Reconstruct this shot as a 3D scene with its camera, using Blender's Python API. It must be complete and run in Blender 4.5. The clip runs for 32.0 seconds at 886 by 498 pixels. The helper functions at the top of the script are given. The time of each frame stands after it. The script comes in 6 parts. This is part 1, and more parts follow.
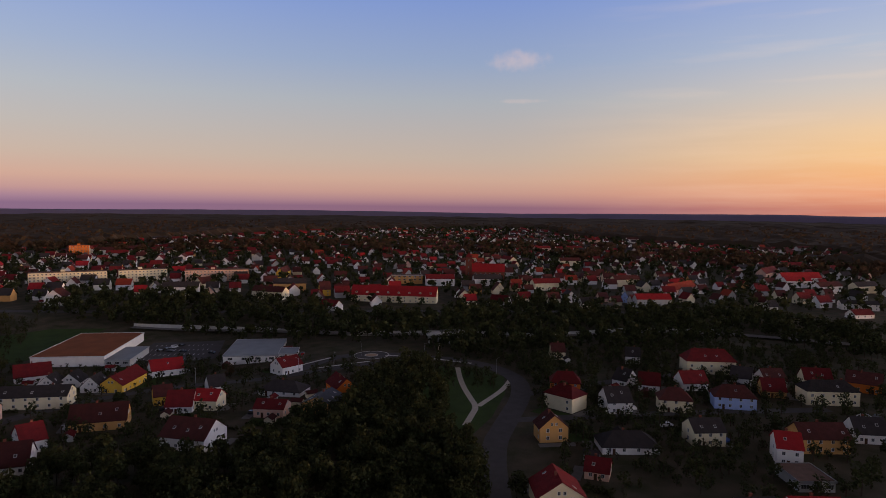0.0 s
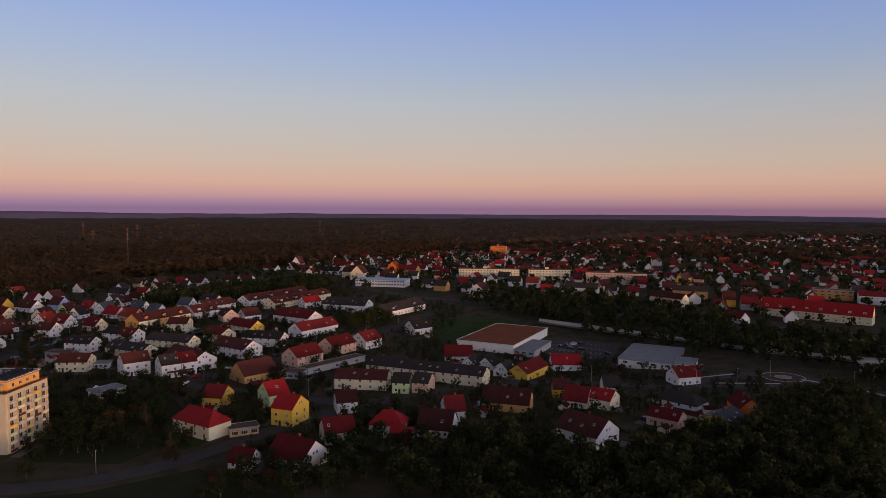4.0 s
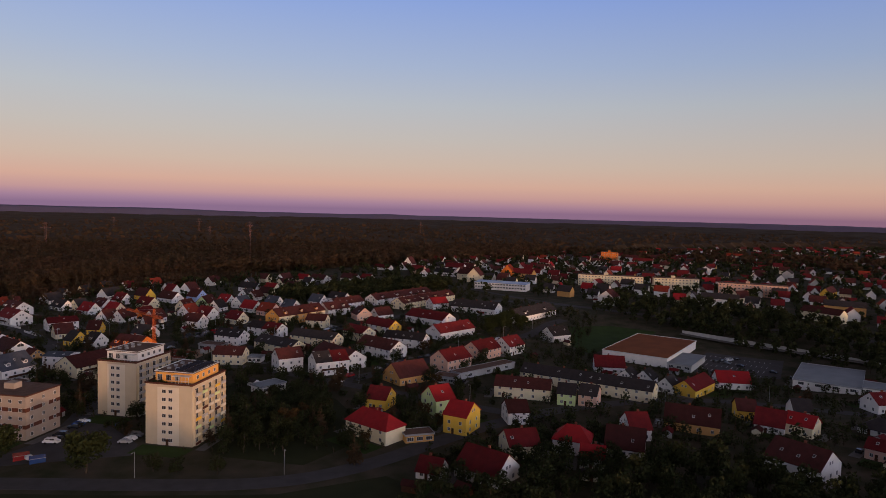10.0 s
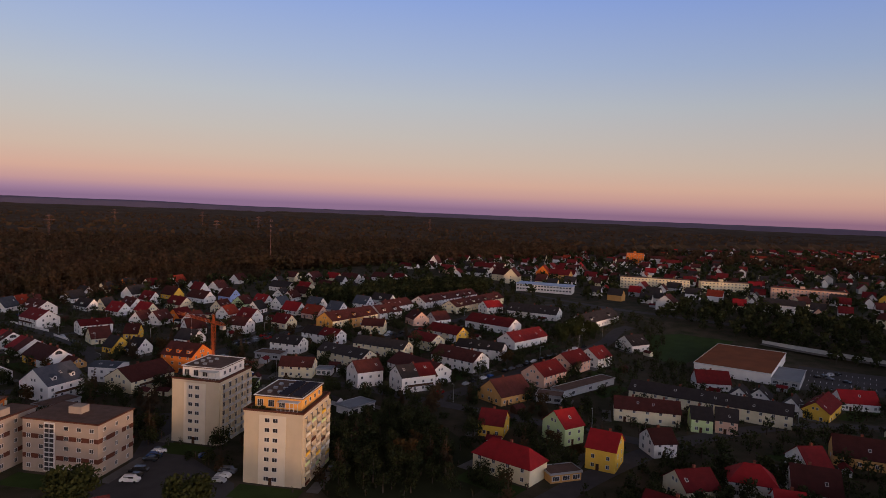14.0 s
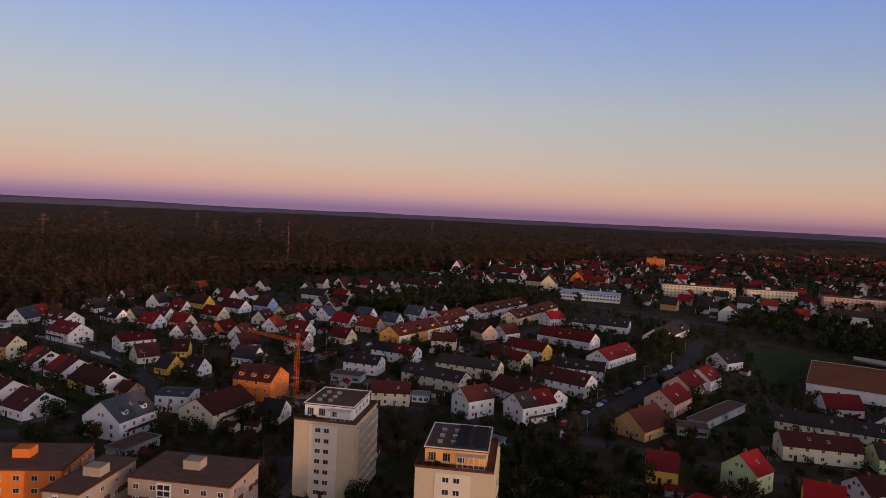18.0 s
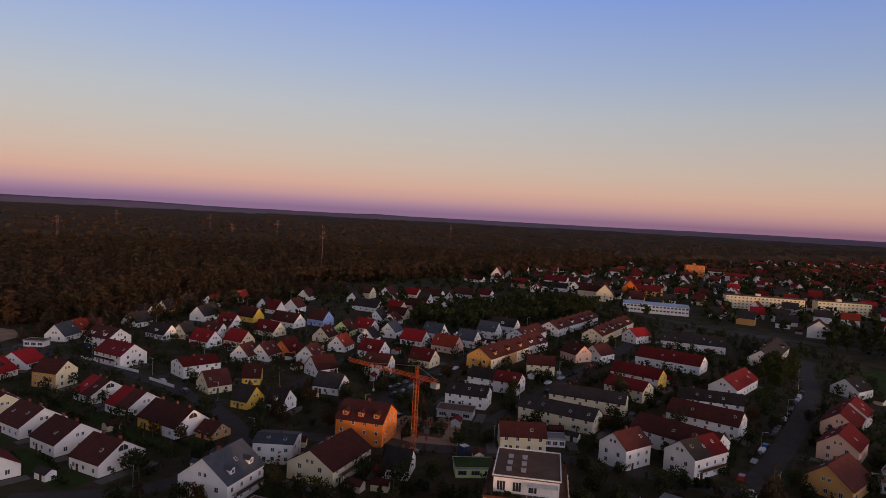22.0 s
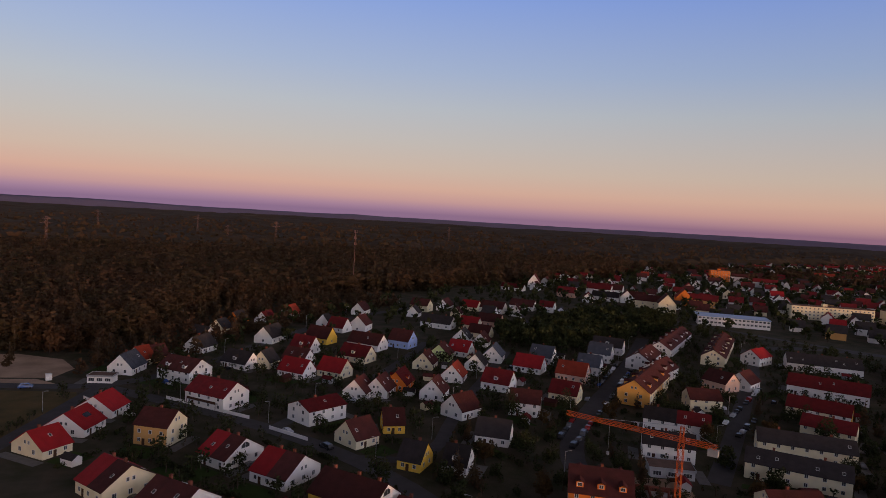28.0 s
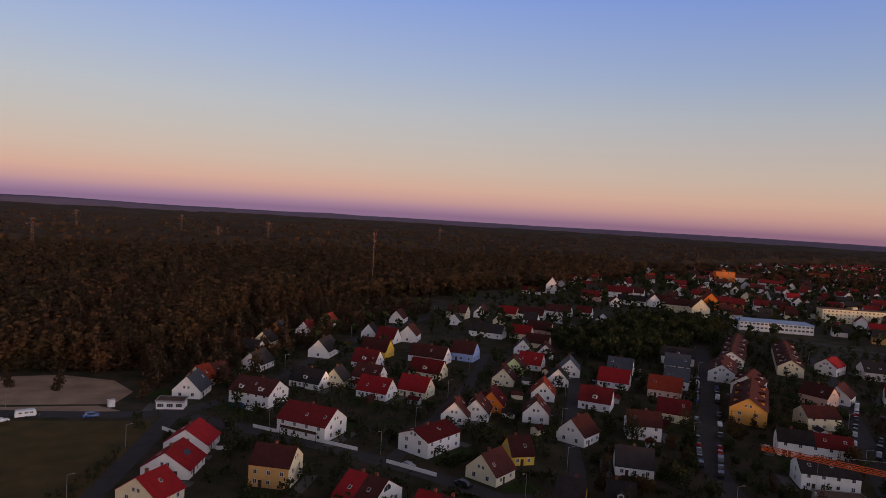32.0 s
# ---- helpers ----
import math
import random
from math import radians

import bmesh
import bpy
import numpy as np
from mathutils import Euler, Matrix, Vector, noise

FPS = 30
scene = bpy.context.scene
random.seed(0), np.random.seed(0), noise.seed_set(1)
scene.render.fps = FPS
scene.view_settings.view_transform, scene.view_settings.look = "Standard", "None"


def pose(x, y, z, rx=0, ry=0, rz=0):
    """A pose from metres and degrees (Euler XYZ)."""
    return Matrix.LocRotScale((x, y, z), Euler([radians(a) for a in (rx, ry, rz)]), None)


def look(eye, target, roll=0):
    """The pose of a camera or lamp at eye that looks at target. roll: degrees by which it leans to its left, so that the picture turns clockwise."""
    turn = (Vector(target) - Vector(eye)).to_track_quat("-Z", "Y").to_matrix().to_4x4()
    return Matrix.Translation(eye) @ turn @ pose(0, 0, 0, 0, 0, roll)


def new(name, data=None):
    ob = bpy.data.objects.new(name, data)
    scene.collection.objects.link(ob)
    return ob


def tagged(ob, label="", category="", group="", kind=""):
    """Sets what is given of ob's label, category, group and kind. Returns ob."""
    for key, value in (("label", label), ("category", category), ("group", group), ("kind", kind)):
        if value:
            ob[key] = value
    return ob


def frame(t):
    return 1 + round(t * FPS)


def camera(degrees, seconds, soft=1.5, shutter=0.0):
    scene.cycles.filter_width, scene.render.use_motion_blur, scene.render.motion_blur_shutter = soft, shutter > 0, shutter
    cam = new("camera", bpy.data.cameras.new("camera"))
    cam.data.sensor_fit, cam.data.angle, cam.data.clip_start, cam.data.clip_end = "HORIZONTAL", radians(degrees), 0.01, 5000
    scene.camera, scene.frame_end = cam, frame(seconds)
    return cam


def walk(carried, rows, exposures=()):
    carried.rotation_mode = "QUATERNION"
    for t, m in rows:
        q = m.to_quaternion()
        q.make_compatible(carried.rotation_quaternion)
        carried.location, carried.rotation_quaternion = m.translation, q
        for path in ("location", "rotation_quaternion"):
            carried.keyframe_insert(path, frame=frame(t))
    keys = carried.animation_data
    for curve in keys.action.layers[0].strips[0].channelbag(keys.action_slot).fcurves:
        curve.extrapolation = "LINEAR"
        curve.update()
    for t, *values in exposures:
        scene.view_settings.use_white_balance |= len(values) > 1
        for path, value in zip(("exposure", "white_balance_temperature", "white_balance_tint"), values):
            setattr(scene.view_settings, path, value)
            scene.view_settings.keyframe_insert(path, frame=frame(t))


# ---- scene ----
cam = camera(67.8, 32.0, 0.35)
PATH = [
    (0, (-14.324, -55.691, 83.896), (-6.11, -50.023, 83.259), 0.66),
    (0.5, (-14.167, -55.17, 83.668), (-6.366, -48.946, 83.03), 0.64),
    (1, (-14.394, -55.004, 83.57), (-7.127, -48.164, 82.935), 0.52),
    (1.5, (-14.283, -55.077, 83.497), (-7.557, -47.704, 82.867), 0.45),
    (2, (-13.989, -55.388, 83.392), (-7.794, -47.563, 82.766), 0.28),
    (2.5, (-13.779, -55.69, 83.262), (-8.171, -47.434, 82.647), 0.34),
    (3, (-13.351, -55.28, 82.993), (-8.367, -46.632, 82.384), 0.30),
    (3.5, (-12.56, -54.722, 82.911), (-8.21, -45.738, 82.303), 0.26),
    (4, (-11.568, -53.411, 82.709), (-7.9, -44.128, 82.102), 0.32),
    (4.5, (-11.274, -52.713, 82.515), (-7.957, -43.299, 81.912), 0.31),
    (6.5, (-13.203, -50.254, 81.703), (-10.42, -40.667, 81.116), 0.78),
    (7, (-15.339, -48.318, 81.427), (-12.668, -38.699, 80.845), 0.87),
    (7.5, (-18.353, -45.818, 81.319), (-15.749, -36.18, 80.738), 0.98),
    (8, (-22.003, -42.711, 81.129), (-19.464, -33.056, 80.56), 1.10),
    (8.5, (-26.208, -39.355, 81.057), (-23.765, -29.675, 80.484), 1.21),
    (9, (-30.959, -35.687, 80.891), (-28.556, -25.997, 80.32), 1.32),
    (9.5, (-35.695, -31.725, 80.585), (-33.288, -22.036, 80.011), 1.34),
    (10, (-40.479, -27.65, 80.291), (-38.046, -17.968, 79.718), 1.45),
    (10.5, (-45.294, -22.728, 79.766), (-42.841, -13.051, 79.189), 1.49),
    (11, (-49.98, -17.407, 79.451), (-47.507, -7.735, 78.87), 1.63),
    (11.5, (-54.465, -11.564, 79.332), (-51.96, -1.9, 78.751), 1.67),
    (12, (-58.942, -5.318, 78.986), (-56.417, 4.34, 78.407), 1.81),
    (12.5, (-63.593, 0.754, 78.598), (-61.072, 10.413, 78.015), 1.95),
    (13, (-68.243, 6.881, 78.463), (-65.722, 16.54, 77.871), 2.09),
    (13.5, (-72.907, 13.448, 78.39), (-70.367, 23.101, 77.792), 2.29),
    (14, (-77.723, 19.973, 78.187), (-75.147, 29.617, 77.578), 2.29),
    (14.5, (-82.571, 26.183, 78.028), (-79.976, 35.821, 77.414), 2.49),
    (16.5, (-103.324, 51.421, 76.98), (-100.577, 61.019, 76.412), 2.69),
    (17, (-108.892, 57.847, 76.72), (-106.106, 67.435, 76.155), 2.69),
    (17.5, (-114.227, 64.148, 76.55), (-111.413, 73.727, 75.984), 2.71),
    (18, (-119.674, 70.509, 76.321), (-116.809, 80.073, 75.759), 2.73),
    (18.5, (-124.732, 77.039, 76.499), (-121.78, 86.577, 75.935), 2.75),
    (19, (-128.894, 83.485, 76.926), (-125.907, 93.012, 76.361), 2.76),
    (19.5, (-132.759, 90.264, 77.017), (-129.746, 99.784, 76.457), 2.86),
    (20, (-136.587, 96.835, 76.923), (-133.624, 106.369, 76.363), 2.86),
    (20.5, (-140.664, 103.509, 76.71), (-137.778, 113.067, 76.156), 2.97),
    (21, (-144.928, 110.361, 76.58), (-142.066, 119.927, 76.031), 3.07),
    (21.5, (-149.161, 116.877, 76.501), (-146.319, 126.449, 75.957), 3.07),
    (22, (-153.727, 123.055, 76.507), (-150.841, 132.615, 75.973), 3.08),
    (22.5, (-158.277, 129.082, 76.391), (-155.32, 138.621, 75.871), 3.08),
    (23, (-162.642, 134.903, 76.46), (-159.636, 144.426, 75.934), 3.08),
    (23.5, (-167.306, 140.783, 76.586), (-164.249, 150.289, 76.054), 3.09),
    (24, (-171.979, 146.52, 76.56), (-168.891, 156.016, 76.027), 3.09),
    (24.5, (-176.543, 152.121, 76.446), (-173.433, 161.61, 75.911), 3.08),
    (25, (-181.579, 157.773, 76.522), (-178.431, 167.25, 75.985), 3.17),
    (25.5, (-186.665, 163.73, 76.742), (-183.484, 173.195, 76.207), 3.17),
    (27.5, (-207.46, 186.977, 76.691), (-204.096, 196.379, 76.168), 3.33),
    (28, (-213.222, 192.017, 76.756), (-209.824, 201.408, 76.246), 3.32),
    (28.5, (-219.043, 196.919, 76.686), (-215.606, 206.297, 76.188), 3.40),
    (29, (-224.93, 201.697, 76.794), (-221.469, 211.066, 76.293), 3.39),
    (29.5, (-230.859, 206.597, 76.687), (-227.369, 215.955, 76.188), 3.38),
    (30, (-237.07, 211.328, 76.759), (-233.561, 220.678, 76.258), 3.37),
    (30.5, (-242.913, 216.427, 76.973), (-239.243, 225.715, 76.467), 3.30),
    (31, (-247.985, 221.852, 77.123), (-244.139, 231.068, 76.613), 3.33),
    (31.5, (-251.652, 226.976, 77.077), (-247.76, 236.173, 76.572), 3.36),
    (32, (-254.581, 231.825, 76.943), (-250.723, 241.036, 76.438), 3.38),
]
walk(cam, [(t, look(eye, target, roll)) for t, eye, target, roll in PATH],
     exposures=[(0, -0.06), (4, -0.05), (9, -0.07), (32, -0.07)])


# ---- sky, sun ----
def lin(r, g, b):
    """Linear colour from display values."""
    return tuple(v / 12.92 if v < 0.04045 else ((v + 0.055) / 1.055) ** 2.4 for v in (r, g, b)) + (1.0,)


SUN_AZ, SUN_EL = radians(151), radians(1.3)  # clockwise from +y, above the horizon
world = bpy.data.worlds.new("world")
scene.world = world
world.use_nodes = True
wn, wl = world.node_tree.nodes, world.node_tree.links
wn.clear()
w_out, w_bg = wn.new("ShaderNodeOutputWorld"), wn.new("ShaderNodeBackground")
wl.new(w_bg.outputs[0], w_out.inputs[0])
nishita = wn.new("ShaderNodeTexSky")
nishita.sky_type = 'NISHITA'
nishita.sun_disc = False
nishita.sun_elevation, nishita.sun_rotation = SUN_EL, SUN_AZ
coord, split = wn.new("ShaderNodeTexCoord"), wn.new("ShaderNodeSeparateXYZ")
wl.new(coord.outputs["Generated"], split.inputs[0])


def sky_ramp(stops):
    ramp = wn.new("ShaderNodeValToRGB")
    el = ramp.color_ramp.elements
    for k, (at, col) in enumerate(stops):
        e = el[k] if k < 2 else el.new(at)
        e.position, e.color = at, lin(*col)
    wl.new(split.outputs[2], ramp.inputs[0])
    return ramp


# twilight away from the sun: mauve shadow of the earth, pink belt, pale, then blue
cool = sky_ramp([(0.0, (0.55, 0.435, 0.56)), (0.009, (0.645, 0.51, 0.61)), (0.020, (0.765, 0.60, 0.605)), (0.037, (0.835, 0.67, 0.61)), (0.066, (0.805, 0.715, 0.665)), (0.105, (0.765, 0.735, 0.72)),
                 (0.155, (0.722, 0.740, 0.775)), (0.21, (0.653, 0.710, 0.826)), (0.31, (0.536, 0.640, 0.877)), (0.42, (0.450, 0.435, 0.500)), (0.6, (0.330, 0.285, 0.300)), (1.0, (0.240, 0.202, 0.205))])
side = sky_ramp([(0.0, (0.56, 0.41, 0.49)), (0.009, (0.69, 0.52, 0.535)), (0.022, (0.78, 0.605, 0.56)), (0.041, (0.81, 0.665, 0.595)), (0.072, (0.77, 0.695, 0.645)),
                 (0.155, (0.673, 0.690, 0.724)), (0.21, (0.585, 0.650, 0.775)), (0.31, (0.478, 0.580, 0.826)), (0.42, (0.430, 0.415, 0.480)), (0.6, (0.330, 0.285, 0.300)), (1.0, (0.240, 0.202, 0.205))])
warm = sky_ramp([(0.0, (0.84, 0.52, 0.42)), (0.022, (0.95, 0.63, 0.46)), (0.045, (0.985, 0.71, 0.48)), (0.072, (0.995, 0.785, 0.55)), (0.105, (0.97, 0.81, 0.63)),
                 (0.155, (0.855, 0.80, 0.755)), (0.21, (0.735, 0.765, 0.83)), (0.31, (0.575, 0.66, 0.875)), (0.42, (0.470, 0.455, 0.520)), (0.6, (0.340, 0.295, 0.310)), (1.0, (0.240, 0.202, 0.205))])
toward = wn.new("ShaderNodeVectorMath")
toward.operation = 'DOT_PRODUCT'
toward.inputs[1].default_value = (math.sin(SUN_AZ), math.cos(SUN_AZ), 0)
wl.new(coord.outputs["Generated"], toward.inputs[0])
glow = wn.new("ShaderNodeMapRange")
glow.interpolation_type = 'SMOOTHSTEP'
glow.inputs[1].default_value, glow.inputs[2].default_value = -0.05, 0.62
wl.new(toward.outputs["Value"], glow.inputs[0])
sidle = wn.new("ShaderNodeMapRange")
sidle.interpolation_type = 'SMOOTHSTEP'
sidle.inputs[1].default_value, sidle.inputs[2].default_value = -0.98, 0.0
wl.new(toward.outputs["Value"], sidle.inputs[0])
away = wn.new("ShaderNodeMix")
away.data_type = 'RGBA'
wl.new(sidle.outputs[0], away.inputs[0])
wl.new(cool.outputs[0], away.inputs[6])
wl.new(side.outputs[0], away.inputs[7])
blend = wn.new("ShaderNodeMix")
blend.data_type = 'RGBA'
wl.new(glow.outputs[0], blend.inputs[0])
wl.new(away.outputs[2], blend.inputs[6])
wl.new(warm.outputs[0], blend.inputs[7])
# thin streaks of cirrus, stretched along the horizon
c_map, c_noise, c_ramp = wn.new("ShaderNodeMapping"), wn.new("ShaderNodeTexNoise"), wn.new("ShaderNodeMapRange")
c_map.inputs["Scale"].default_value = (2.2, 2.2, 26.0)
c_noise.inputs["Scale"].default_value, c_noise.inputs["Detail"].default_value = 1.6, 6.0
c_ramp.inputs[1].default_value, c_ramp.inputs[2].default_value, c_ramp.inputs[4].default_value = 0.52, 0.80, 0.42
wl.new(coord.outputs["Generated"], c_map.inputs[0])
wl.new(c_map.outputs[0], c_noise.inputs[0])
wl.new(c_noise.outputs[0], c_ramp.inputs[0])
c_amt = wn.new("ShaderNodeMath")
c_amt.operation = 'MULTIPLY'
wl.new(c_ramp.outputs[0], c_amt.inputs[0])
wl.new(glow.outputs[0], c_amt.inputs[1])
cirrus = wn.new("ShaderNodeMix")
cirrus.data_type = 'RGBA'
cirrus.inputs[7].default_value = lin(1.0, 0.87, 0.76)
wl.new(c_amt.outputs[0], cirrus.inputs[0])
wl.new(blend.outputs[2], cirrus.inputs[6])


def wisp(below, azimuth, height, wide, tall, amount):
    """A small rosy wisp of cloud in the far sky, its size in radians."""
    ca, sa, ch, sh = math.cos(azimuth), math.sin(azimuth), math.cos(height), math.sin(height)
    total = None
    for axis, size in (((ca, -sa, 0.0), wide), ((-sa * sh, -ca * sh, ch), tall)):
        dot, sq = wn.new("ShaderNodeVectorMath"), wn.new("ShaderNodeMath")
        dot.operation, sq.operation = 'DOT_PRODUCT', 'POWER'
        dot.inputs[1].default_value = tuple(v / size for v in axis)
        sq.inputs[1].default_value = 2.0
        wl.new(coord.outputs["Generated"], dot.inputs[0])
        wl.new(dot.outputs["Value"], sq.inputs[0])
        if total:
            both = wn.new("ShaderNodeMath")
            wl.new(total, both.inputs[0])
            wl.new(sq.outputs[0], both.inputs[1])
            total = both.outputs[0]
        else:
            total = sq.outputs[0]
    front, fade, ragged, mul, tuft = wn.new("ShaderNodeVectorMath"), wn.new("ShaderNodeMapRange"), wn.new("ShaderNodeTexNoise"), wn.new("ShaderNodeMath"), wn.new("ShaderNodeMath")
    front.operation = 'DOT_PRODUCT'
    front.inputs[1].default_value = (sa * ch, ca * ch, sh)
    wl.new(coord.outputs["Generated"], front.inputs[0])
    ragged.inputs["Scale"].default_value, ragged.inputs["Detail"].default_value = 70.0, 4.0
    wl.new(coord.outputs["Generated"], ragged.inputs[0])
    tuft.operation = 'MULTIPLY_ADD'
    tuft.inputs[1].default_value = 1.6
    wl.new(ragged.outputs[0], tuft.inputs[0])
    wl.new(total, tuft.inputs[2])
    fade.interpolation_type = 'SMOOTHSTEP'
    fade.inputs[1].default_value, fade.inputs[2].default_value, fade.inputs[3].default_value, fade.inputs[4].default_value = 0.4, 1.8, amount, 0.0
    wl.new(tuft.outputs[0], fade.inputs[0])
    ahead = wn.new("ShaderNodeMath")
    ahead.operation = 'GREATER_THAN'
    ahead.inputs[1].default_value = 0.5
    wl.new(front.outputs["Value"], ahead.inputs[0])
    mul.operation = 'MULTIPLY'
    wl.new(fade.outputs[0], mul.inputs[0])
    wl.new(ahead.outputs[0], mul.inputs[1])
    mix = wn.new("ShaderNodeMix")
    mix.data_type = 'RGBA'
    mix.inputs[7].default_value = lin(0.93, 0.80, 0.76)
    wl.new(mul.outputs[0], mix.inputs[0])
    wl.new(below, mix.inputs[6])
    return mix.outputs[2]


clouds = wisp(cirrus.outputs[2], radians(61.7), radians(12.3), 0.050, 0.018, 0.40)
clouds = wisp(clouds, radians(62.0), radians(9.0), 0.045, 0.004, 0.22)
sky_sum = wn.new("ShaderNodeMix")
sky_sum.data_type, sky_sum.blend_type = 'RGBA', 'ADD'
sky_sum.inputs[0].default_value = 0.02
wl.new(clouds, sky_sum.inputs[6])
wl.new(nishita.outputs[0], sky_sum.inputs[7])
wl.new(sky_sum.outputs[2], w_bg.inputs[0])
# the afterglow is strongest round the sun itself
core = wn.new("ShaderNodeMapRange")
core.interpolation_type = 'SMOOTHSTEP'
core.inputs[1].default_value, core.inputs[2].default_value = 0.48, 1.0
core.inputs[3].default_value, core.inputs[4].default_value = 1.0, 4.4
wl.new(toward.outputs["Value"], core.inputs[0])
wl.new(core.outputs[0], w_bg.inputs[1])

sun = new("sun", bpy.data.lights.new("sun", 'SUN'))
sun.data.energy, sun.data.angle, sun.data.color = 1.7, radians(0.6), (1.0, 0.56, 0.31)
sun.matrix_world = look((0, 0, 0), (-math.sin(SUN_AZ) * math.cos(SUN_EL), -math.cos(SUN_AZ) * math.cos(SUN_EL), -math.sin(SUN_EL)))
scene.view_settings.exposure = 0.0


# ---- materials ----
def material(name, base, second=None, scale=0.6, rough=0.85, bump=0.0, bump_scale=8.0, metal=0.0, fine=True, wave=None, rand=0.0, island=False, spec=0.08, thin=0.0):
    """A surface with coarse stains, fine grain and relief. wave: (axis scale, depth) of courses; rand: spread of brightness from one object to the next."""
    m = bpy.data.materials.new(name)
    m.use_nodes = True
    n, l = m.node_tree.nodes, m.node_tree.links
    p = n["Principled BSDF"]
    p.inputs["Roughness"].default_value, p.inputs["Metallic"].default_value = rough, metal
    p.inputs["Specular IOR Level"].default_value = spec
    second = second or tuple(c * 0.7 for c in base)
    tc = n.new("ShaderNodeTexCoord")
    big, small = n.new("ShaderNodeTexNoise"), n.new("ShaderNodeTexNoise")
    big.inputs["Scale"].default_value, big.inputs["Detail"].default_value = scale, 5.0
    small.inputs["Scale"].default_value, small.inputs["Detail"].default_value = scale * 9, 3.0
    for t in (big, small):
        l.new(tc.outputs["Object"], t.inputs["Vector"])
    add = n.new("ShaderNodeMath")
    add.operation = 'ADD'
    half = n.new("ShaderNodeMath")
    half.operation = 'MULTIPLY'
    half.inputs[1].default_value = 0.45 if fine else 0.15
    l.new(small.outputs[0], half.inputs[0])
    l.new(big.outputs[0], add.inputs[0])
    l.new(half.outputs[0], add.inputs[1])
    rng = n.new("ShaderNodeMapRange")
    rng.inputs[1].default_value, rng.inputs[2].default_value = 0.45, 0.95
    l.new(add.outputs[0], rng.inputs[0])
    mix = n.new("ShaderNodeMix")
    mix.data_type = 'RGBA'
    mix.inputs[6].default_value, mix.inputs[7].default_value = (*base, 1), (*second, 1)
    l.new(rng.outputs[0], mix.inputs[0])
    out = mix.outputs[2]
    if rand:
        src = n.new("ShaderNodeNewGeometry") if island else n.new("ShaderNodeObjectInfo")
        lo = n.new("ShaderNodeMapRange")
        lo.inputs[3].default_value, lo.inputs[4].default_value = 1 - rand, 1 + rand
        l.new(src.outputs["Random Per Island" if island else "Random"], lo.inputs[0])
        hsv = n.new("ShaderNodeHueSaturation")
        l.new(lo.outputs[0], hsv.inputs["Value"])
        l.new(out, hsv.inputs["Color"])
        out = hsv.outputs[0]
    l.new(out, p.inputs["Base Color"])
    if thin:
        t = n.new("ShaderNodeBsdfTranslucent")
        mx = n.new("ShaderNodeMixShader")
        mx.inputs[0].default_value = thin
        l.new(out, t.inputs[0])
        l.new(p.outputs[0], mx.inputs[1])
        l.new(t.outputs[0], mx.inputs[2])
        l.new(mx.outputs[0], n["Material Output"].inputs[0])
    height = small.outputs[0]
    if wave:
        wv = n.new("ShaderNodeTexWave")
        wv.wave_type, wv.bands_direction, wv.wave_profile = 'BANDS', wave[2] if len(wave) > 2 else 'X', 'SAW'
        wv.inputs["Scale"].default_value = wave[0]
        wv.inputs["Distortion"].default_value = 0.3
        l.new(tc.outputs["Object"], wv.inputs["Vector"])
        height = wv.outputs[1]
    if bump:
        b = n.new("ShaderNodeBump")
        b.inputs["Strength"].default_value, b.inputs["Distance"].default_value = bump, 0.08
        if not wave:
            small.inputs["Scale"].default_value = bump_scale
        l.new(height, b.inputs["Height"])
        l.new(b.outputs[0], p.inputs["Normal"])
    return m


PLASTER = {
    "white": material("plaster_white", (0.81, 0.77, 0.72), (0.70, 0.66, 0.62), 0.35, 0.9, 0.15, 30),
    "cream": material("plaster_cream", (0.78, 0.68, 0.46), (0.66, 0.57, 0.38), 0.35, 0.9, 0.15, 30),
    "yellow": material("plaster_yellow", (0.80, 0.50, 0.08), (0.70, 0.42, 0.06), 0.35, 0.9, 0.15, 30),
    "orange": material("plaster_orange", (0.72, 0.20, 0.035), (0.60, 0.16, 0.03), 0.35, 0.9, 0.15, 30),
    "ochre": material("plaster_ochre", (0.62, 0.34, 0.12), (0.52, 0.28, 0.10), 0.35, 0.9, 0.15, 30),
    "pink": material("plaster_pink", (0.72, 0.46, 0.34), (0.62, 0.39, 0.29), 0.35, 0.9, 0.15, 30),
    "apricot": material("plaster_apricot", (0.80, 0.40, 0.10), (0.70, 0.34, 0.08), 0.35, 0.9, 0.15, 30),
    "green": material("plaster_green", (0.62, 0.72, 0.36), (0.52, 0.62, 0.30), 0.35, 0.9, 0.15, 30),
    "blue": material("plaster_blue", (0.40, 0.50, 0.78), (0.34, 0.43, 0.68), 0.35, 0.9, 0.15, 30),
    "tower": material("plaster_tower", (0.58, 0.49, 0.35), (0.50, 0.42, 0.30), 0.25, 0.9, 0.15, 30),
    "bay": material("plaster_bay", (0.70, 0.63, 0.50), (0.61, 0.55, 0.44), 0.25, 0.9, 0.15, 30),
    "beige": material("plaster_beige", (0.38, 0.31, 0.255), (0.32, 0.26, 0.215), 0.35, 0.9, 0.15, 30),
    "grey": material("plaster_grey", (0.46, 0.45, 0.43), (0.38, 0.37, 0.36), 0.35, 0.9, 0.15, 30),
}
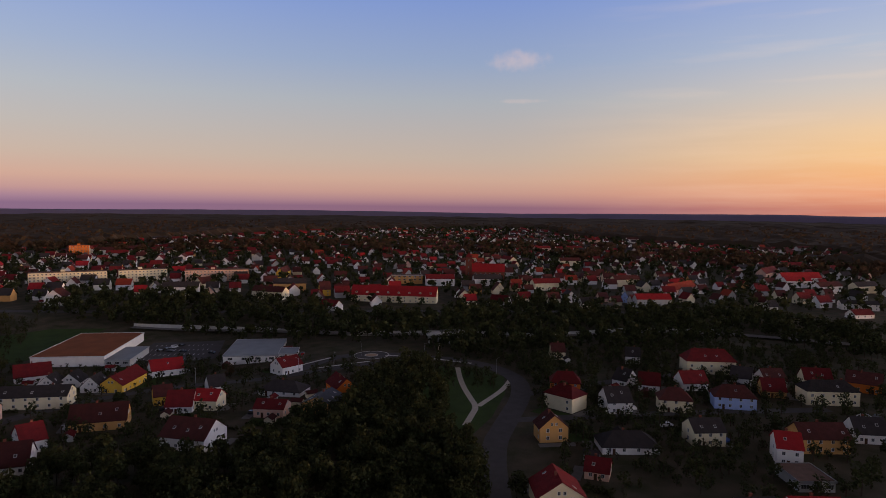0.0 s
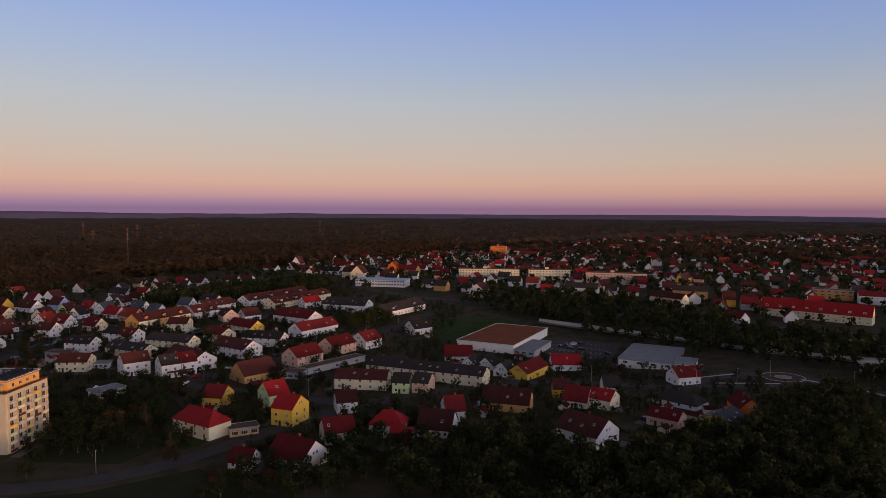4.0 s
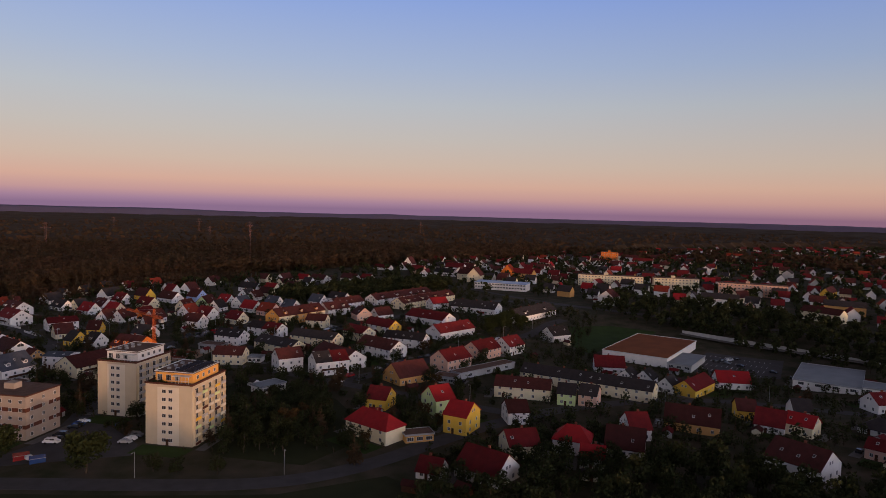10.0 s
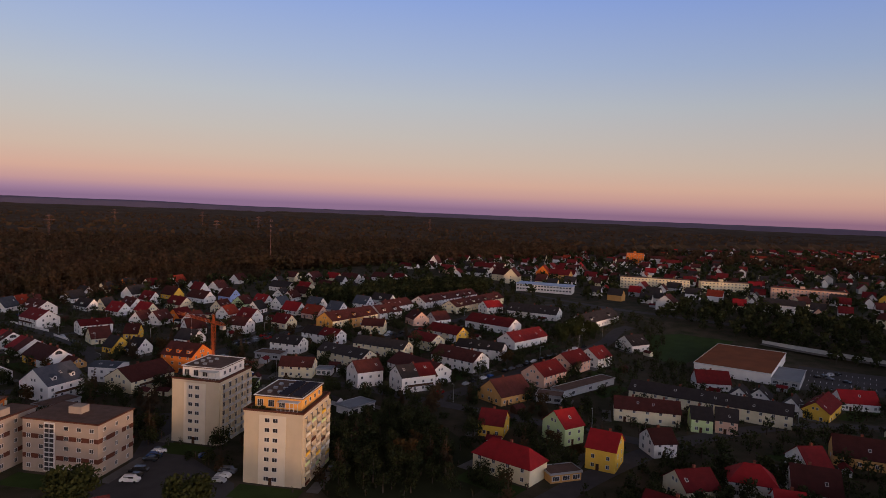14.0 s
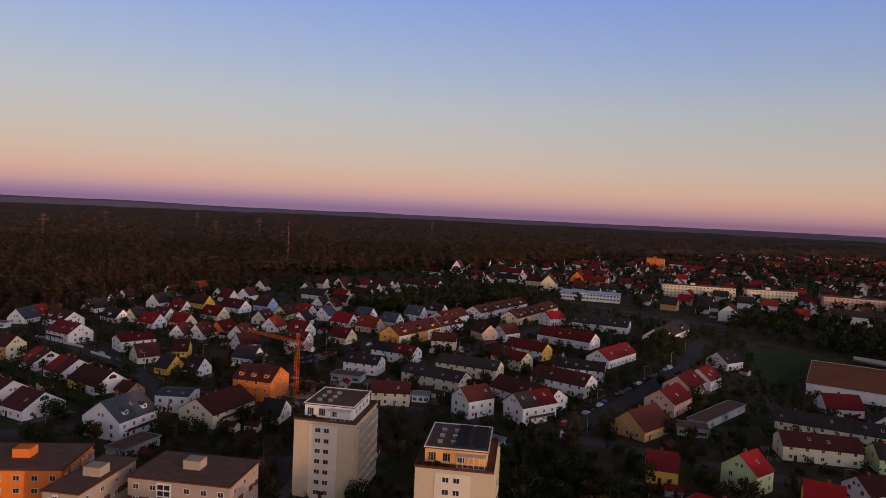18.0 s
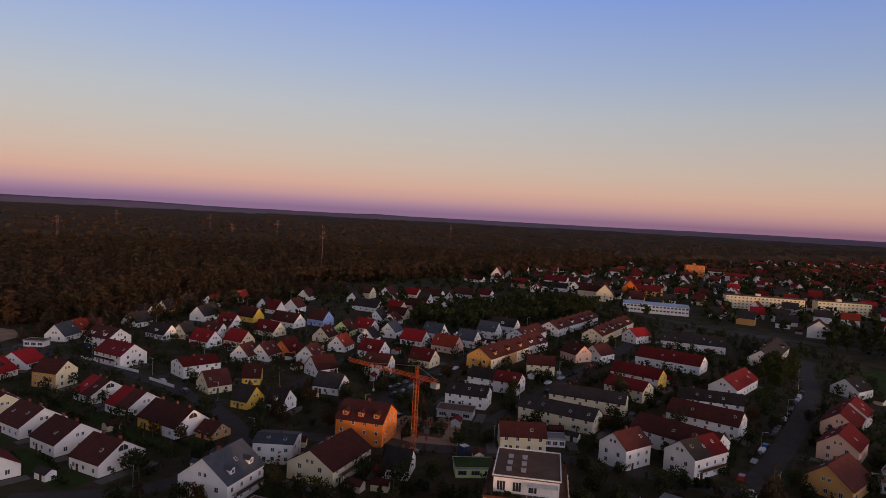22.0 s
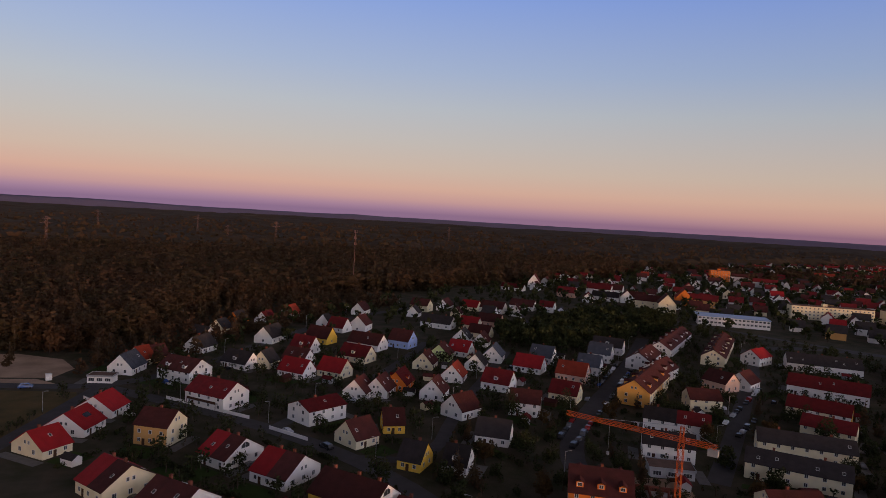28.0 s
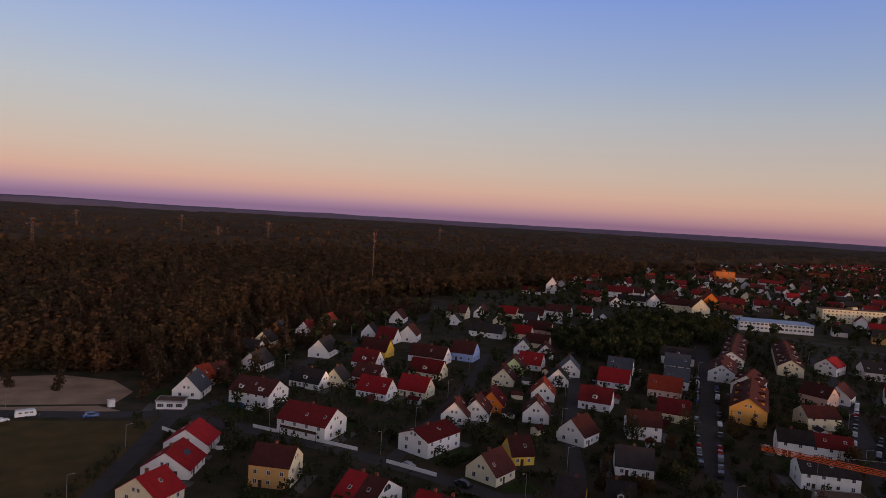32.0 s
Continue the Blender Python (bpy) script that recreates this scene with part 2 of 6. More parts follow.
ROOF = {
    "red": material("tiles_red", (0.150, 0.016, 0.018), (0.095, 0.013, 0.014), 0.5, 0.8, 0.5, 8, wave=(1.4, 1.0), rand=0.30),
    "bright": material("tiles_bright_red", (0.30, 0.018, 0.022), (0.22, 0.016, 0.018), 0.5, 0.75, 0.5, 8, wave=(1.4, 1.0), rand=0.2),
    "brown": material("tiles_brown", (0.082, 0.024, 0.022), (0.052, 0.018, 0.016), 0.5, 0.8, 0.5, 8, wave=(1.4, 1.0), rand=0.3),
    "dark": material("tiles_dark_grey", (0.045, 0.037, 0.037), (0.028, 0.024, 0.025), 0.5, 0.75, 0.5, 8, wave=(1.4, 1.0), rand=0.3),
    "rust": material("tiles_orange_red", (0.28, 0.042, 0.022), (0.20, 0.032, 0.018), 0.5, 0.8, 0.5, 8, wave=(1.4, 1.0), rand=0.2),
    "slate": material("tiles_blue_grey", (0.075, 0.08, 0.10), (0.05, 0.055, 0.07), 0.5, 0.6, 0.5, 8, wave=(1.4, 1.0), rand=0.2),
}
GLASS = material("window_glass", (0.012, 0.013, 0.016), (0.02, 0.02, 0.022), 0.3, 0.28, spec=0.5)
FRAME = material("frame_white", (0.75, 0.74, 0.72), None, 1.0, 0.5)
BRICK = material("chimney_brick", (0.22, 0.07, 0.045), (0.14, 0.05, 0.035), 3.0, 0.9, 0.4, 12)
WOOD = material("wood_dark_brown", (0.09, 0.04, 0.022), (0.055, 0.028, 0.016), 2.0, 0.8, 0.3, 14)
BAND = material("cladding_brown", (0.12, 0.045, 0.030), (0.09, 0.035, 0.024), 1.0, 0.8, 0.2)
CONCRETE = material("concrete", (0.36, 0.35, 0.33), (0.26, 0.25, 0.24), 0.5, 0.9, 0.2)
GRAVEL = material("roof_gravel", (0.16, 0.10, 0.08), (0.10, 0.065, 0.052), 0.4, 0.95, 0.4, 6)
METAL = material("galvanised_metal", (0.45, 0.45, 0.46), (0.36, 0.36, 0.37), 1.0, 0.45, metal=0.8)
SHEET = material("roof_sheet_grey", (0.20, 0.21, 0.235), (0.15, 0.16, 0.18), 0.15, 0.5, 0.2, 2)
SEDUM = material("roof_rust_brown", (0.25, 0.085, 0.036), (0.17, 0.06, 0.028), 0.12, 0.95, 0.3, 3)
ASPHALT = material("asphalt", (0.080, 0.075, 0.076), (0.058, 0.054, 0.055), 0.25, 0.9, 0.2, 20)
PAVING = material("paving_grey", (0.16, 0.15, 0.145), (0.11, 0.105, 0.10), 0.5, 0.9, 0.2, 10)
PATHWAY = material("gravel_path", (0.46, 0.42, 0.36), (0.36, 0.33, 0.28), 0.5, 0.95, 0.2, 10)
SAND = material("bare_sandy_soil", (0.44, 0.31, 0.22), (0.24, 0.17, 0.12), 0.10, 0.95, 0.4, 3)
LAWN = material("lawn", (0.042, 0.070, 0.018), (0.028, 0.046, 0.013), 0.15, 0.95, 0.5, 6)
VERGE = material("rough_grass", (0.036, 0.040, 0.017), (0.024, 0.028, 0.012), 0.10, 0.95, 0.6, 4)
MEADOW = material("meadow_dry", (0.135, 0.088, 0.034), (0.058, 0.050, 0.020), 0.12, 0.95, 0.5, 5)
EARTH = material("ground_green_brown", (0.020, 0.030, 0.010), (0.082, 0.062, 0.045), 0.11, 0.95, 0.5, 4)
# base colour lightened to stand in for haze over the far forest
CANOPY = material("forest_canopy_hazed", (0.044, 0.035, 0.024), (0.062, 0.042, 0.028), 0.02, 0.95, 0.9, 0.25)
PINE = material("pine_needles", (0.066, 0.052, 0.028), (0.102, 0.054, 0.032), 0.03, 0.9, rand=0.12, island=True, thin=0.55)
LEAF = material("leaves_green", (0.030, 0.041, 0.016), (0.046, 0.046, 0.019), 0.5, 0.85, rand=0.5, island=True, thin=0.4)
LEAF_OLIVE = material("leaves_olive", (0.044, 0.052, 0.018), (0.034, 0.042, 0.015), 0.5, 0.85, rand=0.25, island=True, thin=0.4)
LEAF_RED = material("leaves_russet", (0.085, 0.042, 0.018), (0.060, 0.045, 0.018), 0.5, 0.85, rand=0.25, island=True, thin=0.4)
BARK = material("bark", (0.085, 0.060, 0.042), (0.055, 0.040, 0.030), 2.0, 0.95, 0.6, 8)
# wooded hills with the blue-violet of distance haze put into their colour
HILL = material("far_hill_haze_tint", (0.150, 0.125, 0.190), (0.125, 0.105, 0.165), 0.004, 1.0)
STEEL_ORANGE = material("crane_orange_paint", (0.58, 0.12, 0.025), (0.44, 0.09, 0.022), 1.0, 0.5)
SOLAR = material("solar_panel", (0.022, 0.024, 0.038), (0.016, 0.018, 0.03), 1.0, 0.15, spec=0.5)
RUBBER = material("rubber_black", (0.015, 0.015, 0.015), None, 1.0, 0.8)
PAINT = {k: material("car_paint_" + k, c, tuple(v * 0.9 for v in c), 0.5, 0.25, spec=0.5) for k, c in
         dict(white=(0.75, 0.75, 0.75), silver=(0.42, 0.43, 0.45), black=(0.02, 0.02, 0.022), blue=(0.03, 0.07, 0.22), red=(0.26, 0.02, 0.02), grey=(0.13, 0.13, 0.14)).items()}


# ---- mesh helpers ----
def mesh(name, verts, faces, mats, index=None, smooth=False):
    me = bpy.data.meshes.new(name)
    me.from_pydata([tuple(v) for v in verts], [], faces)
    for m in mats if isinstance(mats, (list, tuple)) else [mats]:
        me.materials.append(m)
    if index is not None:
        me.polygons.foreach_set("material_index", index)
    if smooth:
        me.polygons.foreach_set("use_smooth", [True] * len(me.polygons))
    me.update()
    return me


BOX_F = [(0, 3, 2, 1), (4, 5, 6, 7), (0, 1, 5, 4), (1, 2, 6, 5), (2, 3, 7, 6), (3, 0, 4, 7)]


def box_v(x0, y0, z0, x1, y1, z1):
    return [(x0, y0, z0), (x1, y0, z0), (x1, y1, z0), (x0, y1, z0), (x0, y0, z1), (x1, y0, z1), (x1, y1, z1), (x0, y1, z1)]


class Shape:
    """Gathers boxes, slabs and tubes into one mesh."""

    def __init__(self):
        self.v, self.f, self.i = [], [], []

    def add(self, v, f, k=0):
        n = len(self.v)
        self.v += v
        self.f += [tuple(a + n for a in q) for q in f]
        self.i += [k] * len(f)
        return self

    def box(self, x0, y0, z0, x1, y1, z1, k=0):
        return self.add(box_v(x0, y0, z0, x1, y1, z1), BOX_F, k)

    def slab(self, a, b, c, d, th, k=0):
        """A plate over the corners a, b, c, d (anticlockwise from above), th thick downwards."""
        low = [(p[0], p[1], p[2] - th) for p in (a, b, c, d)]
        return self.add(low + [tuple(p) for p in (a, b, c, d)], BOX_F, k)

    def tube(self, a, b, r0, r1, sides=6, k=0):
        a, b = Vector(a), Vector(b)
        u = (b - a).orthogonal().normalized()
        w = (b - a).normalized().cross(u)
        v = [tuple(p + r * (math.cos(t) * u + math.sin(t) * w)) for p, r in ((a, r0), (b, r1)) for t in [2 * math.pi * s / sides for s in range(sides)]]
        f = [(s, (s + 1) % sides, sides + (s + 1) % sides, sides + s) for s in range(sides)] + [tuple(range(sides - 1, -1, -1)), tuple(range(sides, 2 * sides))]
        return self.add(v, f, k)

    def mesh(self, name, mats):
        return mesh(name, self.v, self.f, mats, self.i)


def part(name, data, parent, m=None, label=""):
    """Links data as one part under a thing or a part."""
    ob = new(name, data)
    ob.parent = parent
    if m is not None:
        ob.matrix_basis = m
    return tagged(ob, label)


def ease(v):
    v = min(1.0, max(0.0, v))
    return v * v * (3 - 2 * v)


def level(x, y):
    """The height of the ground: it sinks towards the sports hall and rises gently behind the town."""
    q = ((x - 190) / 95) ** 2 + ((y - 315) / 115) ** 2
    return 3.0 * ease((y - 250) / 250) * ease((x + 150) / 150) - 6.5 * math.exp(-q * q)


def lifted(m):
    return Matrix.Translation((0, 0, level(m.translation.x, m.translation.y))) @ m


def lay(data):
    """Lays a mesh that is given in world places onto the ground."""
    co = np.empty(3 * len(data.vertices), np.float32)
    data.vertices.foreach_get("co", co)
    v = co.reshape(-1, 3)
    x, y = v[:, 0].astype(float), v[:, 1].astype(float)
    a, b = np.clip((y - 250) / 250, 0, 1), np.clip((x + 150) / 150, 0, 1)
    q = ((x - 190) / 95) ** 2 + ((y - 315) / 115) ** 2
    v[:, 2] += 3.0 * a * a * (3 - 2 * a) * b * b * (3 - 2 * b) - 6.5 * np.exp(-q * q)
    data.vertices.foreach_set("co", co)
    data.update()
    return data


def thing(name, m, label, category, group="", kind=""):
    """An empty at the base of a thing that has parts, on the ground."""
    ob = new(name)
    ob.empty_display_size = 0.5
    ob.matrix_basis = lifted(m)
    return tagged(ob, label, category, group, kind)


def solid(name, data, m, label, category, group="", kind=""):
    """A thing of one mesh, on the ground; a mesh in world places comes with no pose."""
    ob = new(name, data if m is not None else lay(data))
    ob.matrix_basis = Matrix() if m is None else lifted(m)
    return tagged(ob, label, category, group, kind)


WINDOWS = {}


def window_mesh(w, h, bars=1):
    """A window that stands 5 cm proud of its wall: white frame, mullions, dark glass, in one skin. It faces -y."""
    key = (round(w, 2), round(h, 2), bars)
    if key not in WINDOWS:
        t = 0.09
        xs = [-w / 2, -w / 2 + t]
        for b in range(bars):
            c = -w / 2 + w * (b + 1) / (bars + 1)
            xs += [c - 0.035, c + 0.035]
        xs += [w / 2 - t, w / 2]
        zs, n = [0, t, h - t, h], len(xs)
        v = [(x, -0.05, z) for z in zs for x in xs]
        f, k = [], []
        for j in range(3):
            for i in range(n - 1):
                f.append((j * n + i, j * n + i + 1, (j + 1) * n + i + 1, (j + 1) * n + i))
                k.append(1 if j == 1 and i % 2 else 0)
        m = len(v)
        v += [(-w / 2, 0, 0), (w / 2, 0, 0), (w / 2, 0, h), (-w / 2, 0, h)]
        f += [(m, m + 1, n - 1, 0), (m + 1, m + 2, 4 * n - 1, n - 1), (m + 2, m + 3, 3 * n, 4 * n - 1), (m + 3, m, 0, 3 * n)]
        WINDOWS[key] = mesh("window", v, f, [FRAME, GLASS], k + [0] * 4)
    return WINDOWS[key]


def put_window(parent, x, y, z, face, w=1.1, h=1.25, bars=1):
    """face: degrees that the wall's outward side is turned from -y."""
    part("window", window_mesh(w, h, bars), parent, pose(x, y, z, 0, 0, face))


LOFT = Shape().add([(-1.5, -0.05, 0), (1.5, -0.05, 0), (1.5, -0.05, 0.9), (0.5, -0.05, 1.55), (-0.5, -0.05, 1.55), (-1.5, -0.05, 0.9), (-1.5, 0, 0), (1.5, 0, 0), (1.5, 0, 0.9), (0.5, 0, 1.55), (-0.5, 0, 1.55), (-1.5, 0, 0.9)],
                   [(0, 1, 2, 3, 4, 5)] + [(k, k + 6, (k + 1) % 6 + 6, (k + 1) % 6) for k in range(6)], 1).box(-1.6, -0.12, -0.12, 1.6, -0.0, -0.003).box(-0.04, -0.09, 0, 0.04, -0.055, 1.55).mesh("loft_window", [FRAME, GLASS])
rnd = random.Random(7)
TAKEN, ROADS = [], []
WORDS = {"white": "white-plastered", "cream": "cream-plastered", "yellow": "bright yellow", "orange": "deep orange", "ochre": "ochre-plastered", "pink": "salmon-pink",
         "apricot": "apricot-plastered", "green": "pale green", "blue": "light blue", "grey": "grey-plastered", "beige": "beige-plastered", "tower": "beige", "bay": "pale grey"}
TILES = {"red": "red-tiled", "bright": "bright red-tiled", "brown": "brown-tiled", "dark": "dark-tiled", "rust": "orange-red-tiled", "slate": "blue-grey tiled"}
CHIMNEY = Shape().box(-0.35, -0.35, 0, 0.35, 0.35, 1.5).box(-0.42, -0.42, 1.5, 0.42, 0.42, 1.6).mesh("chimney", BRICK)
SKYLIGHT = Shape().box(-0.45, -0.6, 0, 0.45, 0.6, 0.09).add([(-0.36, -0.5, 0.094), (0.36, -0.5, 0.094), (0.36, 0.5, 0.094), (-0.36, 0.5, 0.094)], [(0, 1, 2, 3)], 1).mesh("skylight", [FRAME, GLASS])


def house(x, y, yaw, w, l, eave, ridge, wall="white", roof="red", far=False, dormers=0, solar=False, balcony=False, door=True, hip=0.0, kind_word="gabled house", roof2="", loft=False, chimneys=0, fronts=()):
    """A house with its ridge along its own x. w across the gable, l along the ridge."""
    long = l > 19
    name = "row_house_block" if long else "house"
    label = f"{WORDS[wall]} {'long row of terraced houses' if long else kind_word} with a {TILES[roof2] + ' and ' if roof2 else ''}{TILES[roof]} roof"
    ob = thing(name, pose(x, y, 0, 0, 0, yaw), label, "house", "houses of the town")
    TAKEN.append((x, y, yaw, w, l))
    hl, hw = l / 2, w / 2
    v = [(sx * hl, sy * hw, z) for sx in (-1, 1) for sy, z in ((-1, 0), (1, 0), (1, eave), (-1, eave))]
    top = hl - hip
    if hip:
        f = [(0, 3, 2, 1), (4, 5, 6, 7), (0, 4, 7, 3), (1, 2, 6, 5), (3, 7, 6, 2), (0, 1, 5, 4)]
    else:
        v += [(-hl, 0, ridge - 0.12), (hl, 0, ridge - 0.12)]
        f = [(0, 3, 8, 2, 1), (4, 5, 6, 9, 7), (0, 4, 7, 3), (1, 2, 6, 5), (0, 1, 5, 4)]
    part("wall", mesh("wall", v, f, PLASTER[wall]), ob)
    s, s2, o, g = Shape(), Shape(), 0.45, 0.35
    dz = (ridge - eave) / hw * o
    if hip:
        for sy in (-1, 1):
            a, b, c, d = (-hl - o, sy * (hw + o), eave - dz), (hl + o, sy * (hw + o), eave - dz), (top, 0, ridge), (-top, 0, ridge)
            s.slab(*((a, b, c, d) if sy < 0 else (b, a, d, c)), 0.16)
        for sx in (-1, 1):
            a, b, c = (sx * (hl + o), -sx * (hw + o), eave - dz), (sx * (hl + o), sx * (hw + o), eave - dz), (sx * top, 0, ridge)
            s.slab(a, b, c, (c[0], c[1] + 0.001 * -sx, c[2]), 0.16)
    else:
        for sy in (-1, 1):
            a, b, c, d = (-hl - g, sy * (hw + o), eave - dz), (hl + g, sy * (hw + o), eave - dz), (hl + g, 0, ridge), (-hl - g, 0, ridge)
            if roof2:
                m0, m1 = (0, b[1], b[2]), (0, 0, ridge)
                half = (a, m0, m1, d)
                s2.slab(*(half if sy < 0 else (half[1], half[0], half[3], half[2])), 0.16)
                a, d = m0, m1
            s.slab(*((a, b, c, d) if sy < 0 else (b, a, d, c)), 0.16)
    if roof2:
        part("roof", s2.mesh("roof", ROOF[roof2]), ob, None, TILES[roof2] + " half of the roof")
    part("roof", s.mesh("roof", ROOF[roof]), ob)
    pitch = math.degrees(math.atan2(ridge - eave, hw))
    floors = max(1, int((eave + 0.4) / 2.7))
    # windows of the long sides
    for sy in (-1, 1):
        n = max(1, int(l / (4.8 if far else 4.2 if l > 19 else 3.5)))
        back = math.cos(radians(yaw)) * sy > 0.1
        for k in range(n):
            if back and (k % 3 or far):
                continue
            for fl in range(floors):
                if fl and far and (k + fl) % 2:
                    continue
                put_window(ob, -hl + l * (k + 0.5) / n, sy * (hw + (0.03 if fronts and sy < 0 else 0)), 1.0 + 2.7 * fl, 0 if sy < 0 else 180)
        if door and not far and not back:
            part("door", DOOR, ob, pose(-hl + l * 0.5 / n + 1.5, sy * hw, 0.02, 0, 0, 0 if sy < 0 else 180))
    if not hip:
        for sx in (-1, 1):
            for fl in range(floors):
                for k in ((-1.3, 0, 1.3) if w > 13.6 and not far and l < 19 else (-1, 1) if w > 6 and not far and math.sin(radians(yaw)) * sx < 0.3 else (0,)):
                    put_window(ob, sx * hl, k * w * 0.22, 1.0 + 2.7 * fl, 90 * sx, 1.2, 1.4)
            if ridge - eave > 2.4 and not far and math.sin(radians(yaw)) * sx < 0.3:
                if loft:
                    part("loft_window", LOFT, ob, pose(sx * hl, 0, ridge - 2.9, 0, 0, 90 * sx), "broad trapezoid loft window")
                else:
                    put_window(ob, sx * hl, -0.8, eave + 0.55, 90 * sx, 0.9, 1.1)
                    put_window(ob, sx * hl, 0.8, eave + 0.55, 90 * sx, 0.9, 1.1)
    for k, col in enumerate(fronts):
        x0 = -hl + l * k / len(fronts)
        part("facade", Shape().box(x0 + 0.02, -hw - 0.03, 0, x0 + l / len(fronts) - 0.02, -hw - 0.003, eave - 0.3).mesh("facade", PLASTER[col]), ob, None, WORDS[col] + " front of one dwelling")
    # the roof's furniture
    count = chimneys or max(1, int(l / 11))
    for k in range(count if not (far and rnd.random() < 0.4) else 0):
        cx = (-0.5 + (k + 0.5) / count) * l + rnd.uniform(-1.2, 1.2)
        cx = max(-top + 0.6, min(top - 0.6, cx))
        part("chimney", CHIMNEY, ob, pose(cx, 0.6, ridge - 0.95))
    if not far:
        for sy in (-1, 1):
            for k in range(max(1, int(l / 5))):
                if dormers and k % 2 == 0 and l > 8:
                    continue
                q = rnd.uniform(0.35, 0.6)
                cx = -hl + l * (k + rnd.uniform(0.3, 0.7)) / max(1, int(l / 5))
                if abs(cx) > top - 0.8 * hip or rnd.random() < 0.55:
                    continue
                part("skylight", SKYLIGHT, ob, pose(cx, sy * hw * (1 - q), eave + (ridge - eave) * q + 0.02, -sy * pitch))
    for k in range(dormers):
        cx = -hl + l * (k + 0.5) / dormers
        for sy in (-1, 1):
            dormer(ob, cx, sy, hw, eave, ridge, wall, roof)
    if solar:
        sp = Shape().box(-1.6, -0.9, 0, 1.6, 0.9, 0.08).mesh("solar_panel", SOLAR)
        part("solar_panel", sp, ob, pose(0.6, -hw * 0.5, (eave + ridge) / 2 + 0.06, pitch), "dark blue solar panel")
    if balcony:
        for fl in range(1, floors):
            z = 2.7 * fl
            b = Shape().box(-hl * 0.75, -hw - 1.5, z, hl * 0.75, -hw - 0.003, z + 0.18, 0)
            b.box(-hl * 0.75, -hw - 1.5, z + 0.18, hl * 0.75, -hw - 1.42, z + 1.05, 1)
            for e in (-1, 1):
                b.box(e * hl * 0.75 - 0.06, -hw - 1.5, 0, e * hl * 0.75 + 0.06, -hw - 1.38, z, 1)
            part("balcony", b.mesh("balcony", [CONCRETE, WOOD]), ob)
    return ob


DOOR = Shape().box(-0.5, -0.05, 0, 0.5, 0.0, 2.05).box(0.34, -0.1, 0.95, 0.42, -0.05, 1.1, 1).mesh("door", [WOOD, METAL])


def dormer(ob, cx, sy, hw, eave, ridge, wall, roof):
    """A gabled dormer in one slope of the roof."""
    z0 = eave + (ridge - eave) * 0.18
    y0 = sy * hw * 0.82
    z1, z2 = z0 + 1.35, z0 + 2.05
    yb = sy * hw * max(0.05, 1 - (z2 - eave) / (ridge - eave))
    s = Shape().box(cx - 0.95, min(y0, yb), z0, cx + 0.95, max(y0, yb), z1)
    d = part("dormer", s.mesh("dormer", PLASTER[wall]), ob)
    a = (cx - 1.2, y0 + sy * 0.25, z1 - 0.1)
    r = Shape()
    for e in (-1, 1):
        p = [(cx + e * 1.2, y0 + sy * 0.25, z1 - 0.1), (cx, y0 + sy * 0.25, z2), (cx, yb, z2), (cx + e * 1.2, yb, z1 - 0.1)]
        r.slab(*(p if e * sy > 0 else p[::-1]), 0.1)
    part("dormer_roof", r.mesh("dormer_roof", ROOF[roof]), d)
    put_window(d, cx, y0, z0 + 0.2, 0 if sy < 0 else 180, 1.2, 1.0)


# ---- land ----
def ribbon(name, pts, width, z, mat, label, category="road", kind="structure"):
    """A strip along a line of points, 8 cm thick, its top at z."""
    p = [Vector((a, b)) for a, b in pts]
    # round the corners
    for _ in range(2):
        q = [p[0]]
        for a, b in zip(p, p[1:]):
            q += [a * 0.75 + b * 0.25, a * 0.25 + b * 0.75]
        p = q + [p[-1]]
    if kind == "structure":
        ROADS.append((width, p))
    v, f = [], []
    for k, c in enumerate(p):
        d = (p[min(k + 1, len(p) - 1)] - p[max(k - 1, 0)]).normalized()
        s = Vector((-d.y, d.x)) * width / 2
        for o, h in ((s, z), (-s, z), (-s, z - 0.08), (s, z - 0.08)):
            v.append((c.x + o.x, c.y + o.y, h))
        if k:
            a, b = 4 * k - 4, 4 * k
            f += [(a, a + 1, b + 1, b), (a + 1, a + 2, b + 2, b + 1), (a + 3, a, b, b + 3)]
    return solid(name, mesh(name, v, f, mat), None, label, category, "", kind)


def patch(name, pts, z, mat, label, category="ground", kind="structure"):
    n = len(pts)
    v = [(x, y, z) for x, y in pts] + [(x, y, z - 0.1) for x, y in pts]
    f = [tuple(range(n))] + [(k, n + k, n + (k + 1) % n, (k + 1) % n) for k in range(n)]
    me = mesh(name, v, f, mat)
    if me.polygons[0].normal.z < 0:
        me.flip_normals()
    bm = bmesh.new()
    bm.from_mesh(me)
    bmesh.ops.triangulate(bm, faces=bm.faces[:])
    for _ in range(3):
        bmesh.ops.subdivide_edges(bm, edges=[e for e in bm.edges if e.calc_length() > 8], cuts=1, use_grid_fill=True)
    bm.to_mesh(me)
    bm.free()
    return solid(name, me, None, label, category, "", kind)


def inside(x, y, poly):
    hit = False
    for (x0, y0), (x1, y1) in zip(poly, poly[1:] + poly[:1]):
        if (y0 > y) != (y1 > y) and x < x0 + (y - y0) / (y1 - y0) * (x1 - x0):
            hit = not hit
    return hit


